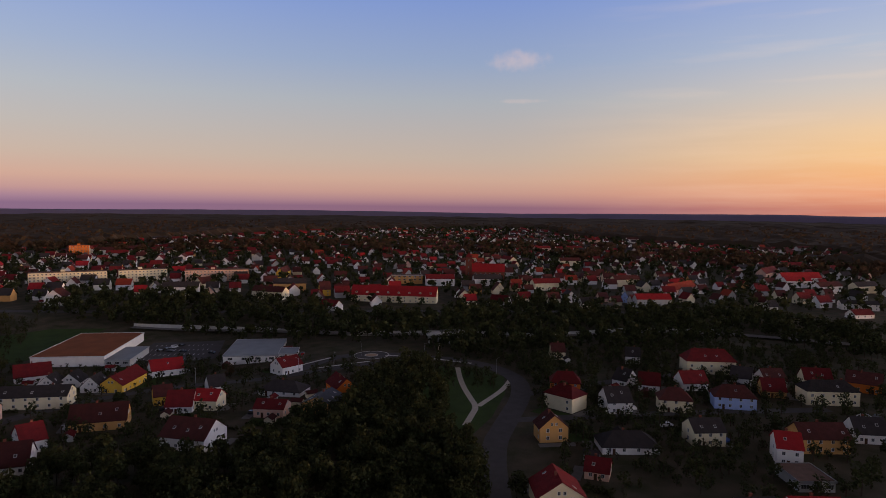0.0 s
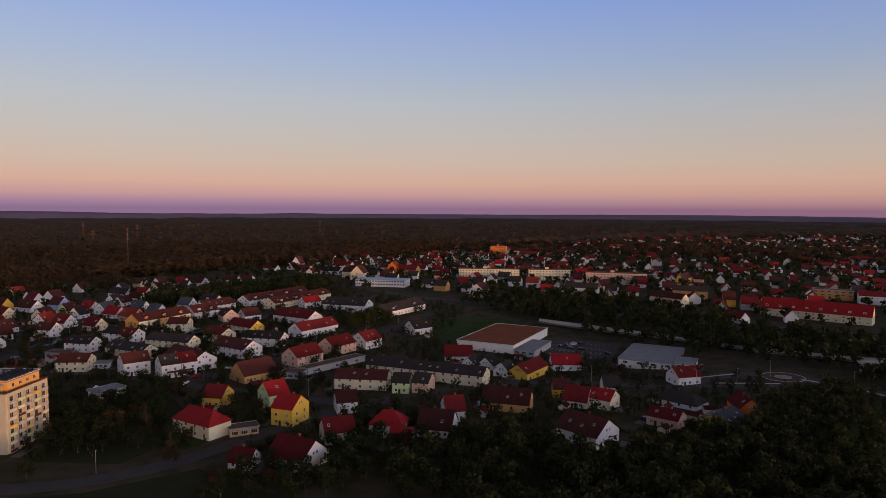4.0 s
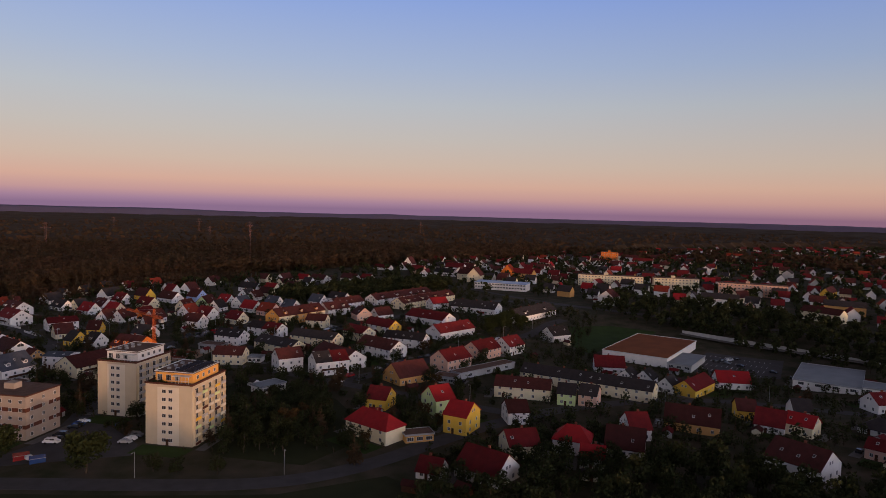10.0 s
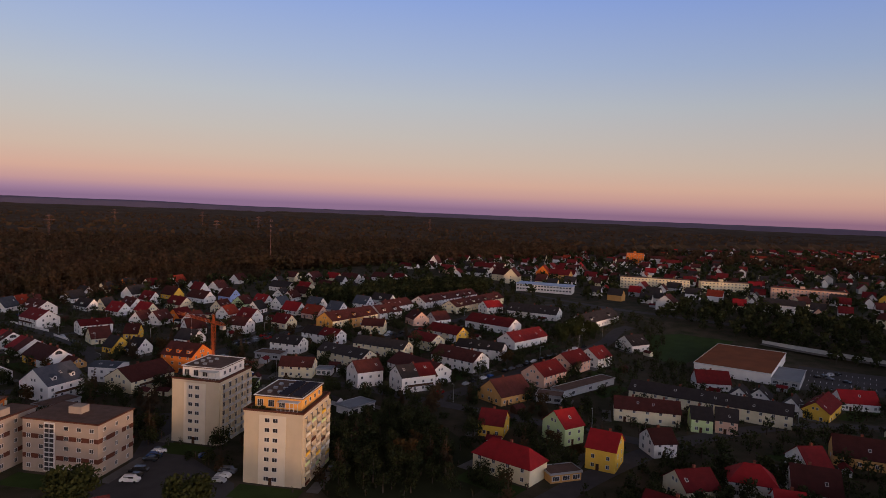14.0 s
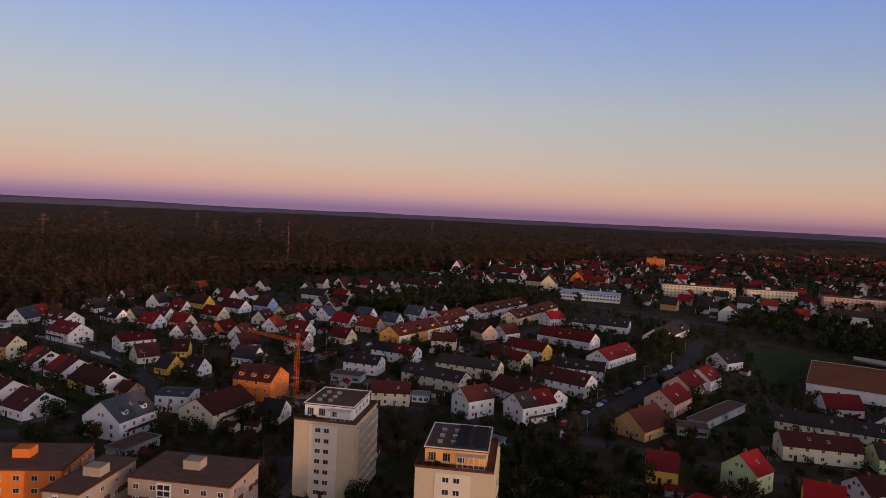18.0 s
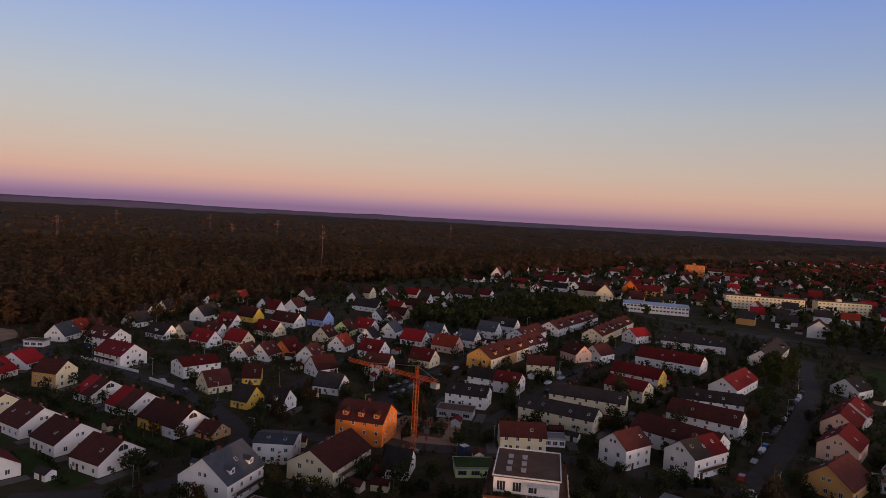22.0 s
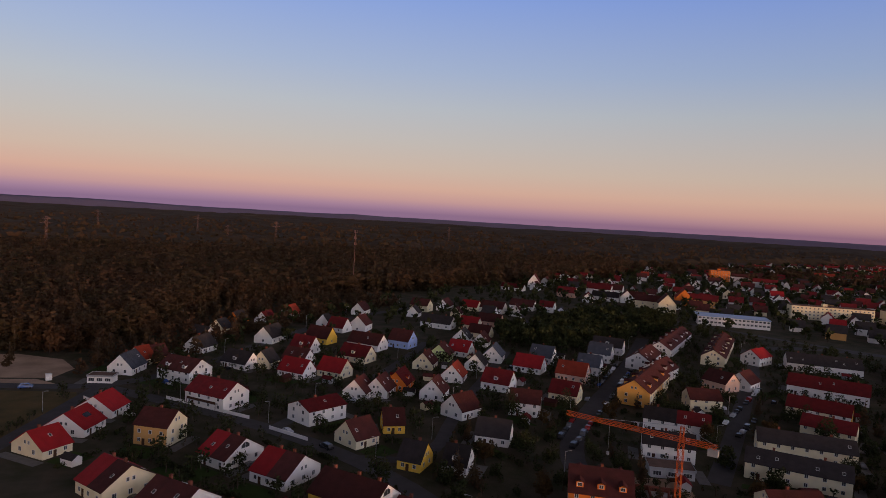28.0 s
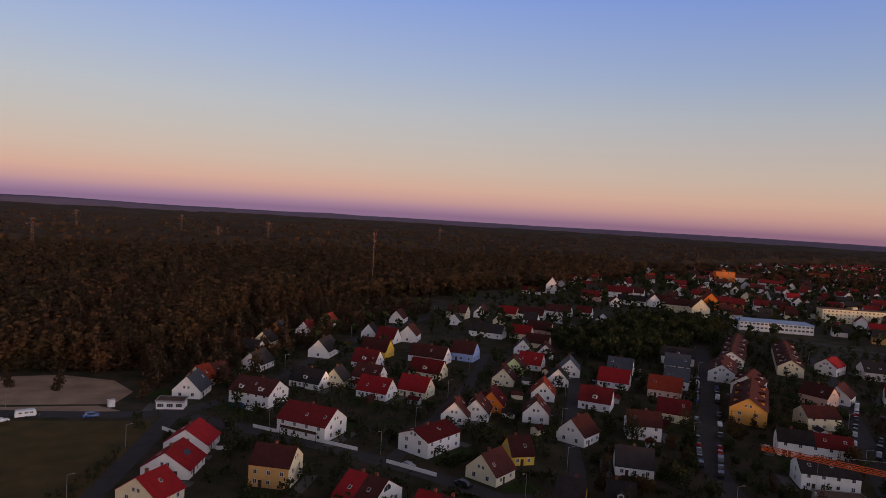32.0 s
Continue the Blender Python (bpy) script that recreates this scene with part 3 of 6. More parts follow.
# one sheet of ground to the horizon, finest where the town lies
rings, spokes = [0] + [9 * k for k in range(1, 45)] + [430, 470, 520, 580, 660, 760, 900, 1200, 1800, 2600, 3500, 4700], 240
gv, gf = [(130, 330, 0)], []
for r in rings[1:]:
    gv += [(130 + r * math.cos(2 * math.pi * k / spokes), 330 + r * math.sin(2 * math.pi * k / spokes), 0) for k in range(spokes)]
for k in range(spokes):
    gf.append((0, 1 + k, 1 + (k + 1) % spokes))
    for j in range(len(rings) - 2):
        a, b = 1 + j * spokes, 1 + (j + 1) * spokes
        gf.append((a + k, b + k, b + (k + 1) % spokes, a + (k + 1) % spokes))
solid("ground", mesh("ground", gv, gf, EARTH), None, "dark green and brown ground of gardens and verges", "ground", "", "structure")


def hills(name, r, crest, depth, mat, label):
    """A low wooded ridge round the horizon; crest: its height at compass bearings."""
    v, f, n = [], [], 720
    bearings, heights = zip(*crest)
    for k in range(n):
        a = 2 * math.pi * k / n
        bearing = (90 - math.degrees(a) + 180) % 360 - 180
        h = float(np.interp(bearing, bearings, heights)) + 1.6 * noise.noise((math.cos(a) * 30, math.sin(a) * 30, 1)) + 1.2 * noise.noise((math.cos(a) * 110, math.sin(a) * 110, 4))
        c, s = math.cos(a), math.sin(a)
        v += [(r * c, 200 + r * s, -1), ((r + depth * 0.6) * c, 200 + (r + depth * 0.6) * s, h * 0.72), ((r + depth) * c, 200 + (r + depth) * s, h), ((r + depth * 2) * c, 200 + (r + depth * 2) * s, -1)]
    for k in range(n):
        a, b = 4 * k, 4 * ((k + 1) % n)
        f += [(a + j, b + j, b + j + 1, a + j + 1) for j in range(3)]
    solid(name, mesh(name, v, f, mat, None, True), None, label, "hills", "", "structure")


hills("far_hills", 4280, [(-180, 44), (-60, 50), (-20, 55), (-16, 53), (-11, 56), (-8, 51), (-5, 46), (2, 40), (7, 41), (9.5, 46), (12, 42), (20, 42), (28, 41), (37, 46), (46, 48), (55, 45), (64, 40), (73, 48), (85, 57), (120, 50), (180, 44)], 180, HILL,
      "low wooded hills on the horizon, tinted blue-violet for haze")

# roads, streets and squares
ribbon("road_1", [(-415, 234), (-201, 198), (-117, 180), (-76, 171), (-40, 165), (-12, 174), (19, 195), (55, 214), (91, 224), (161, 240), (205, 196)], 8, 0.05, ASPHALT, "grey asphalt through road")
ribbon("road_2", [(76, -1), (129, 24), (179, 57), (211, 68), (247, 80), (272, 96), (286, 122), (284, 152), (263, 204), (205, 196)], 9, 0.054, ASPHALT, "curving grey asphalt road beside the park")
ribbon("road_3", [(-397, 525), (-307, 496), (-273, 487), (-252, 485), (-232, 496), (-206, 524), (-184, 564), (-124, 645), (-51, 695)], 7, 0.058, ASPHALT, "asphalt road along the edge of the forest")
ribbon("road_4", [(-320, 341), (-275, 402), (-266, 430), (-251, 482)], 6, 0.05, ASPHALT, "narrow asphalt lane beside the meadow")
ribbon("road_5", [(-251, 485), (-219, 454), (-189, 421), (-167, 389), (-151, 350), (-156, 324), (-174, 305), (-208, 306)], 7, 0.062, ASPHALT, "asphalt residential street with a wide bend")
ribbon("road_6", [(-151, 350), (-121, 338), (-87, 322), (-52, 311), (-13, 275), (35, 232), (55, 214)], 7, 0.066, ASPHALT, "asphalt residential street")
ribbon("road_7", [(-13, 275), (3, 286), (50, 320), (90, 354), (128, 387), (154, 420), (171, 431)], 8, 0.05, ASPHALT, "asphalt street with parked cars")
ribbon("road_8", [(-112, 328), (-99, 380), (-60, 423), (-25, 456), (13, 497), (62, 554)], 8, 0.054, ASPHALT, "asphalt street with parked cars on both sides")
ribbon("road_9", [(-167, 389), (-144, 382), (-119, 428), (-83, 479), (-51, 525)], 5, 0.058, ASPHALT, "narrow asphalt residential street")
ribbon("road_10", [(-189, 421), (-154, 464), (-116, 513), (-88, 559)], 5, 0.05, ASPHALT, "narrow asphalt residential street")
ribbon("road_11", [(-65, 346), (-23, 383), (24, 426), (67, 464), (111, 515)], 7, 0.062, ASPHALT, "asphalt street between terraced rows")
ribbon("road_12", [(205, 196), (237, 181), (281, 154)], 7, 0.066, ASPHALT, "asphalt road past the shop car park")
ribbon("road_13", [(247, 80), (307, 49), (381, -7)], 6, 0.07, ASPHALT, "asphalt residential street between villas")
ribbon("road_14", [(211, 68), (254, 25), (305, -35)], 6, 0.05, ASPHALT, "asphalt residential street between villas")
ribbon("road_15", [(122, 515), (170, 517), (246, 438), (335, 336), (429, 238), (526, 97)], 9, 0.058, ASPHALT, "main road beyond the tree belt")
ribbon("path_1", [(271, 131), (248, 114), (229, 97), (219, 87), (206, 82), (196, 78)], 2.6, 0.045, PATHWAY, "pale gravel footpath through the park", "path")
ribbon("path_2", [(220, 87), (234, 89), (248, 91), (267, 97)], 2.6, 0.049, PATHWAY, "pale gravel footpath through the park", "path")
patch("lawn_1", [(182, 69), (211, 75), (243, 87), (269, 102), (277, 121), (267, 140), (223, 124), (190, 97)], 0.03, LAWN, "mown green lawn of the park", "lawn")
patch("lawn_2", [(147, 340), (141, 372), (166, 412), (200, 413), (226, 392)], 0.03, LAWN, "green playing field", "lawn")
patch("lawn_3", [(-60, 191), (-80, 261), (-54, 286), (-16, 249), (-6, 202), (-32, 178)], 0.03, VERGE, "dark lawn beside the towers", "lawn")
patch("lawn_4", [(-300, 205), (-201, 190), (-117, 173), (-76, 164), (-40, 158), (-8, 165), (18, 128), (-60, 70), (-300, 100)], 0.026, VERGE, "wide dark lawn along the through road", "lawn")
patch("meadow", [(-399, 480), (-303, 487), (-258, 477), (-255, 460), (-271, 420), (-284, 397), (-405, 392)], 0.03, MEADOW, "unmown yellowish brown meadow", "meadow")
patch("sand_lot", [(-394, 566), (-315, 548), (-294, 548), (-273, 535), (-265, 516), (-271, 500), (-306, 506), (-396, 536)], 0.03, SAND, "bare sandy lot at the edge of the forest", "ground")
patch("sand_track", [(-396, 532), (-305, 503), (-276, 499), (-268, 491), (-272, 490), (-303, 497), (-397, 528)], 0.045, SAND, "sandy verge along the forest road", "ground")
patch("car_park_1", [(-130, 193), (-85, 196), (-85, 206), (-106, 240), (-96, 270), (-114, 273), (-116, 216)], 0.035, ASPHALT, "asphalt car park between the towers", "car park")
patch("car_park_2", [(178, 296), (226, 335), (256, 303), (224, 269)], 0.035, ASPHALT, "large asphalt car park of the shops", "car park")
patch("building_site", [(-111, 343), (-94, 359), (-74, 351), (-86, 320)], 0.045, SAND, "churned sandy building site", "ground")


# ---- trees ----
def cloud(seed, n, lobes, leaf, spread):
    """n leaf clumps as quads round a few lobes: centres, then corners."""
    g = np.random.default_rng(seed)
    c = np.array([l[:3] for l in lobes], float)
    r = np.array([l[3] for l in lobes], float)
    k = g.choice(len(lobes), n, p=r**2 / (r**2).sum())
    d = g.normal(size=(n, 3))
    d /= np.linalg.norm(d, axis=1)[:, None]
    rad = r[k] * (0.30 + 0.72 * g.random(n) ** 0.45)
    p = c[k] + d * rad[:, None] * np.array([1, 1, spread])
    u = g.normal(size=(n, 3))
    u /= np.linalg.norm(u, axis=1)[:, None]
    w = np.cross(u, d + 0.4 * g.normal(size=(n, 3)))
    w /= np.linalg.norm(w, axis=1)[:, None]
    s = leaf * (0.6 + 0.8 * g.random(n))[:, None]
    quad = np.stack([p - u * s, p - w * s * 0.7, p + u * s, p + w * s * 0.7], 1)
    return quad.reshape(-1, 3)


def quads(name, v, mat):
    n = len(v) // 4
    me = bpy.data.meshes.new(name)
    me.vertices.add(4 * n)
    me.loops.add(4 * n)
    me.polygons.add(n)
    me.vertices.foreach_set("co", np.asarray(v, np.float32).ravel())
    me.loops.foreach_set("vertex_index", np.arange(4 * n, dtype=np.int32))
    me.polygons.foreach_set("loop_start", np.arange(0, 4 * n, 4, dtype=np.int32))
    me.materials.append(mat)
    me.update(calc_edges=True)
    return me


def crown_points(seed, h, r, n=300, conifer=False, leaf=0.55):
    g = random.Random(seed)
    if conifer:
        lobes = []
        for k in range(9):
            q = k / 8
            rr = r * (1 - q) * 0.75 + 0.25
            for _ in range(3 if q < 0.6 else 1):
                a = g.uniform(0, 6.28)
                lobes.append((math.cos(a) * rr * 0.5, math.sin(a) * rr * 0.5, h * (0.14 + 0.84 * q), rr * 0.75))
        return cloud(seed, n, lobes, leaf, 0.7)
    lobes = [(0, 0, h * 0.54, r * 0.84)]
    for k in range(7):
        a = g.uniform(0, 6.28)
        lobes.append((math.cos(a) * r * 0.55, math.sin(a) * r * 0.55, h * g.uniform(0.16, 0.82), r * g.uniform(0.36, 0.55)))
    return cloud(seed, n, lobes, leaf, 0.85)


def trunk_mesh(seed, h, r, conifer=False):
    g, s = random.Random(seed), Shape()
    if conifer:
        s.tube((0, 0, -0.1), (0, 0, h * 0.95), 0.22, 0.04)
    else:
        s.tube((0, 0, -0.1), (0.1, 0, h * 0.42), 0.30, 0.20)
        for k in range(5):
            a = g.uniform(0, 6.28)
            s.tube((0.1, 0, h * g.uniform(0.3, 0.42)), (math.cos(a) * r * 0.6, math.sin(a) * r * 0.6, h * g.uniform(0.6, 0.85)), 0.13, 0.04, 5)
    return s.mesh("trunk", BARK)


TREES = []
for k, (h, r, con, mat, word) in enumerate([(9, 3.6, False, LEAF, "broad green deciduous tree"), (11, 4.2, False, LEAF, "tall green deciduous tree"), (7, 3.0, False, LEAF, "small round green garden tree"),
                                            (12, 2.6, True, PINE, "dark slender garden spruce"), (8, 3.2, False, LEAF_RED, "small russet-leaved garden tree"), (10, 3.0, True, PINE, "dark green bushy conifer"),
                                            (3.2, 2.0, False, LEAF, "dense green garden shrub"),
                                            (11, 5.0, False, LEAF_OLIVE, "broad olive-green tree beside the car park")]):
    TREES.append((trunk_mesh(50 + k, h, r, con), quads("crown", crown_points(50 + k, h, r, 220 if h < 4 else 2000 if mat == LEAF_OLIVE else 620 if not con else 460, con, 0.36 if not con else 0.36), mat), word))


def tree(kind, x, y, scale=1.0):
    tr, cr, word = TREES[kind]
    m = pose(x, y, 0, 0, 0, rnd.uniform(0, 360)) @ Matrix.Scale(scale, 4)
    ob = solid("shrub" if kind == 6 else "tree", tr, m, word, "shrub" if kind == 6 else "tree", "trees of the gardens")
    part("crown", cr, ob)
    return ob


def wood(name, spots, mat, label, conifer=False, n=110, leaf=0.9, hr=(9, 15), seed=3, rr=(0.30, 0.42)):
    """Many trees that nobody could count, as one object: trunks and crowns."""
    g = random.Random(seed)
    variants = [(crown_points(seed * 10 + k, 10.0, 3.4 if not conifer else 2.5, n, conifer, leaf)) for k in range(6)]
    out, tv = [], []
    for x, y in spots:
        h = g.uniform(*hr)
        base = variants[g.randrange(6)]
        a, sc = g.uniform(0, 6.28), h / 10
        wx = sc * (g.uniform(1.0, 1.45) if conifer else g.uniform(0.85, 1.2))
        c, s = math.cos(a) * wx, math.sin(a) * wx
        p = np.empty_like(base)
        p[:, 0], p[:, 1], p[:, 2] = base[:, 0] * c - base[:, 1] * s + x, base[:, 0] * s + base[:, 1] * c + y, base[:, 2] * sc
        out.append(p)
        for q in range(3):
            a0, a1 = 2.094 * q, 2.094 * (q + 1)
            tv.append([(x + 0.25 * math.cos(a0), y + 0.25 * math.sin(a0), -0.1), (x + 0.25 * math.cos(a1), y + 0.25 * math.sin(a1), -0.1),
                       (x + 0.12 * math.cos(a1), y + 0.12 * math.sin(a1), h * 0.7), (x + 0.12 * math.cos(a0), y + 0.12 * math.sin(a0), h * 0.7)])
    ob = solid(name, quads(name, np.concatenate(out), mat), None, label, "trees", "", "stuff")
    part("trunks", lay(quads("trunks", np.array(tv).reshape(-1, 3), BARK)), ob)


FOREST = [(-870, 638), (-393, 577), (-316, 554), (-283, 546), (-260, 550), (-237, 597), (-222, 654), (-184, 716), (-117, 759), (-6, 787), (37, 831), (118, 846), (211, 907), (375, 1000), (548, 1241), (468, 1491), (-858, 1482)]
fr = random.Random(11)
spots = []
for k in range(34000):
    x, y = fr.uniform(-900, 500), fr.uniform(540, 1250)
    d = math.hypot(x + 240, y - 300)
    if inside(x, y, FOREST) and fr.random() < (1.0 if d < 420 else 0.75 if d < 600 else 0.45):
        if y > 560 or x > -400:
            spots.append((x, y))
spots = spots[:9500]
near_edge = [p for p in spots if math.hypot(p[0] + 240, p[1] - 300) < 470]
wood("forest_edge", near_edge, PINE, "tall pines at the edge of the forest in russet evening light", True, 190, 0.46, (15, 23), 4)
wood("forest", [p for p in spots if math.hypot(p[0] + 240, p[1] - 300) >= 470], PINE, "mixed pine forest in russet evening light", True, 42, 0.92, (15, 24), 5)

# the far end of the town lies in a wide clearing of the forest
FAR_TOWN = [(560, 1130), (900, 1330), (1300, 1420), (1560, 1420), (2080, 1380), (2300, 1080), (1800, 760), (1560, 420), (1560, 60), (1240, -60), (1000, 300), (900, 700)]

# the canopy beyond, seen as one uneven sheet
cv, cf, nx, ny = [], [], 230, 120
for j in range(ny):
    for i in range(nx):
        dist = 1150 * (3.75 ** (j / (ny - 1)))
        a = radians(-38 + 176 * i / (nx - 1))
        x, y = math.cos(a) * dist, 150 + math.sin(a) * dist
        edge = min(1.0, min(j, 3) / 3)
        h = 15 + 6.5 * noise.noise((x / 26, y / 26, 0)) + 5 * noise.noise((x / 9, y / 9, 3)) + 4 * noise.noise((x / 260, y / 260, 5))
        clear = noise.noise((x / 420, y / 150, 9))
        if clear > 0.42 or inside(x, y, FAR_TOWN):
            h *= 0.15
        cv.append((x, y, max(0.3, h * (0.4 + 0.6 * edge))))
for j in range(ny - 1):
    for i in range(nx - 1):
        a = j * nx + i
        cf.append((a, a + 1, a + nx + 1, a + nx))
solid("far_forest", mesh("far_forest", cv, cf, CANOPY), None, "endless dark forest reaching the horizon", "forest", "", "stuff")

# tree tops standing out of the nearer part of that canopy
tops = []
while len(tops) < 9500:
    a, r = fr.uniform(radians(-35), radians(150)), 1120 * 2.3 ** fr.random()
    x, y = math.cos(a) * r, 150 + math.sin(a) * r
    if (r > 1300 or not (-100 < x < 1300 and -60 < y < 1130)) and not inside(x, y, FAR_TOWN):
        tops.append((x, y))
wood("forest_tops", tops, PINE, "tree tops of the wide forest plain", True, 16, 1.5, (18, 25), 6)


# ---- the two towers and the slab blocks ----
def tower(x, y, yaw, w, d, label, accents):
    """A seven-storey block of flats: x, y its front corner, w along the front, d along the side; a set-back top storey."""
    ob = thing("apartment_tower", pose(x, y, 0, 0, 0, yaw), label, "apartment building", "two apartment towers")
    H = 20.5
    part("wall", Shape().box(0, 0, 0, w, d, H).mesh("wall", PLASTER["tower"]), ob)
    part("panel", Shape().box(w * 0.26, -0.12, 0, w * 0.72, -0.003, H - 0.9).mesh("panel", PLASTER["bay"]), ob, None, "projecting white stair bay")
    rim = Shape()
    rim.box(-0.25, -0.25, H, w + 0.25, 0.1, H + 0.55).box(-0.25, d - 0.1, H, w + 0.25, d + 0.25, H + 0.55)
    rim.box(-0.25, 0.1, H, 0.1, d - 0.1, H + 0.55).box(w - 0.1, 0.1, H, w + 0.25, d - 0.1, H + 0.55)
    part("parapet", rim.mesh("parapet", BAND), ob, None, "dark brown parapet")
    part("roof_terrace", Shape().box(0.1, 0.1, H, w - 0.1, d - 0.1, H + 0.06).mesh("roof_terrace", GRAVEL), ob)
    part("penthouse", Shape().box(1.6, 3.2, H + 0.06, w - 1.6, d - 2.0, H + 3.3).mesh("penthouse", PLASTER["apricot" if accents == "yellow" else accents]), ob)
    part("penthouse_roof", Shape().box(1.3, 2.8, H + 3.3, w - 1.2, d - 1.6, H + 3.55).mesh("penthouse_roof", GRAVEL), ob, None, "gravel roof of the top storey")
    edge = Shape()
    edge.box(1.3, 2.8, H + 3.55, w - 1.2, 3.05, H + 3.75).box(1.3, d - 1.85, H + 3.55, w - 1.2, d - 1.6, H + 3.75)
    edge.box(1.3, 3.05, H + 3.55, 1.55, d - 1.85, H + 3.75).box(w - 1.45, 3.05, H + 3.55, w - 1.2, d - 1.85, H + 3.75)
    part("roof_edge", edge.mesh("roof_edge", FRAME), ob, None, "pale sheet-metal roof edge")
    vent = Shape().box(-0.5, -0.5, 0, 0.5, 0.5, 0.5).box(-0.58, -0.58, 0.5, 0.58, 0.58, 0.58).mesh("roof_vent", METAL)
    for k in range(6):
        part("roof_vent", vent, ob, pose(4.5 + (k % 2) * 3.0, 6.5 + (k // 2) * (d - 12) / 2.4, H + 3.55))
    pan = Shape().slab((-1.5, -0.5, 0.25), (1.5, -0.5, 0.25), (1.5, 0.5, 0.75), (-1.5, 0.5, 0.75), 0.06).box(-1.4, -0.45, 0, -1.3, 0.45, 0.25, 1).box(1.3, -0.45, 0, 1.4, 0.45, 0.25, 1).mesh("solar_panel", [SOLAR, METAL])
    if accents == "yellow":
        for k in range(14):
            part("solar_panel", pan, ob, pose(w - 7.6 + 4.0 * (k % 2), 5.2 + (k // 2) * (d - 8.5) / 6.5, H + 3.55))
    wg = Shape()
    for k in range(6):
        wg.box(w - 8.0 + k * 1.2, 0.9, H + 0.06, w - 7.9 + k * 1.2, 1.0, H + 2.6)
    wg.box(w - 8.0, 0.9, H + 2.6, w - 1.9, 3.19, H + 2.72).box(w - 8.0, 0.9, H + 1.2, w - 1.9, 0.97, H + 1.28).box(w - 8.0, 0.9, H + 0.06, w - 1.9, 0.97, H + 0.3)
    part("winter_garden", wg.mesh("winter_garden", FRAME), ob, None, "white-framed glazed terrace")
    for k in range(7):
        part("potted_plant", TREES[6][1], ob, pose(1.0 + (k % 4) * 1.7 + 0.3 * k, 1.0 + 0.25 * (k % 3), H + 0.06, 0, 0, 50 * k) @ Matrix.Scale(0.24 + 0.05 * (k % 3), 4), "leafy terrace plant")
    for fl in range(7):
        z = 1.1 + 2.75 * fl
        for cx in (w * 0.40, w * 0.54):
            put_window(ob, cx, -0.12, z, 0, 1.5, 1.25, 1)
        # balconies down the long side, in five bays
        for k in range(5):
            yy = 2.6 + k * (d - 5.2) / 4
            b = BALCONY[(fl * 2 + k + (3 if accents == "yellow" else 0)) % 9 if accents == "yellow" else 1]
            part("balcony", b, ob, pose(w, yy, z - 0.95))
            put_window(ob, w, yy, z - 0.2, 90, 2.0, 1.9, 1)
            put_window(ob, 0, yy, z, -90, 1.4, 1.25, 1)
    for cx in (3.2, 6.4, 9.6):
        put_window(ob, cx, 3.2, H + 0.5, 0, 1.8, 2.0, 2)
    for k in range(4):
        put_window(ob, w - 1.6, 6.0 + k * (d - 10) / 3.2, H + 1.0, 90, 1.4, 1.3, 1)
    part("entrance_door", DOOR, ob, pose(w * 0.47, -0.125, 0.02))
    return ob


def balcony_mesh(mat):
    s = Shape().box(0, -1.7, 0, 0.85, 1.7, 0.16).box(0.77, -1.7, 0.16, 0.85, 1.7, 1.05, 1)
    s.box(0.003, -1.7, 0.16, 0.77, -1.62, 2.6).box(0.003, 1.62, 0.16, 0.77, 1.7, 2.6)
    return s.mesh("balcony", [PLASTER["tower"], mat])


PLASTER["rustic"] = BAND
BALCONY = [balcony_mesh(PLASTER[k]) for k in ("yellow", "grey", "bay", "rustic", "bay", "cream", "grey", "green", "tower")]
tower(-106.2, 243.4, -26, 16.5, 21, "white apartment tower of seven storeys with a brown parapet", "white")
tower(-82.8, 206.9, -24, 17.0, 21.8, "white apartment tower with coloured balconies and a yellow top storey", "yellow")


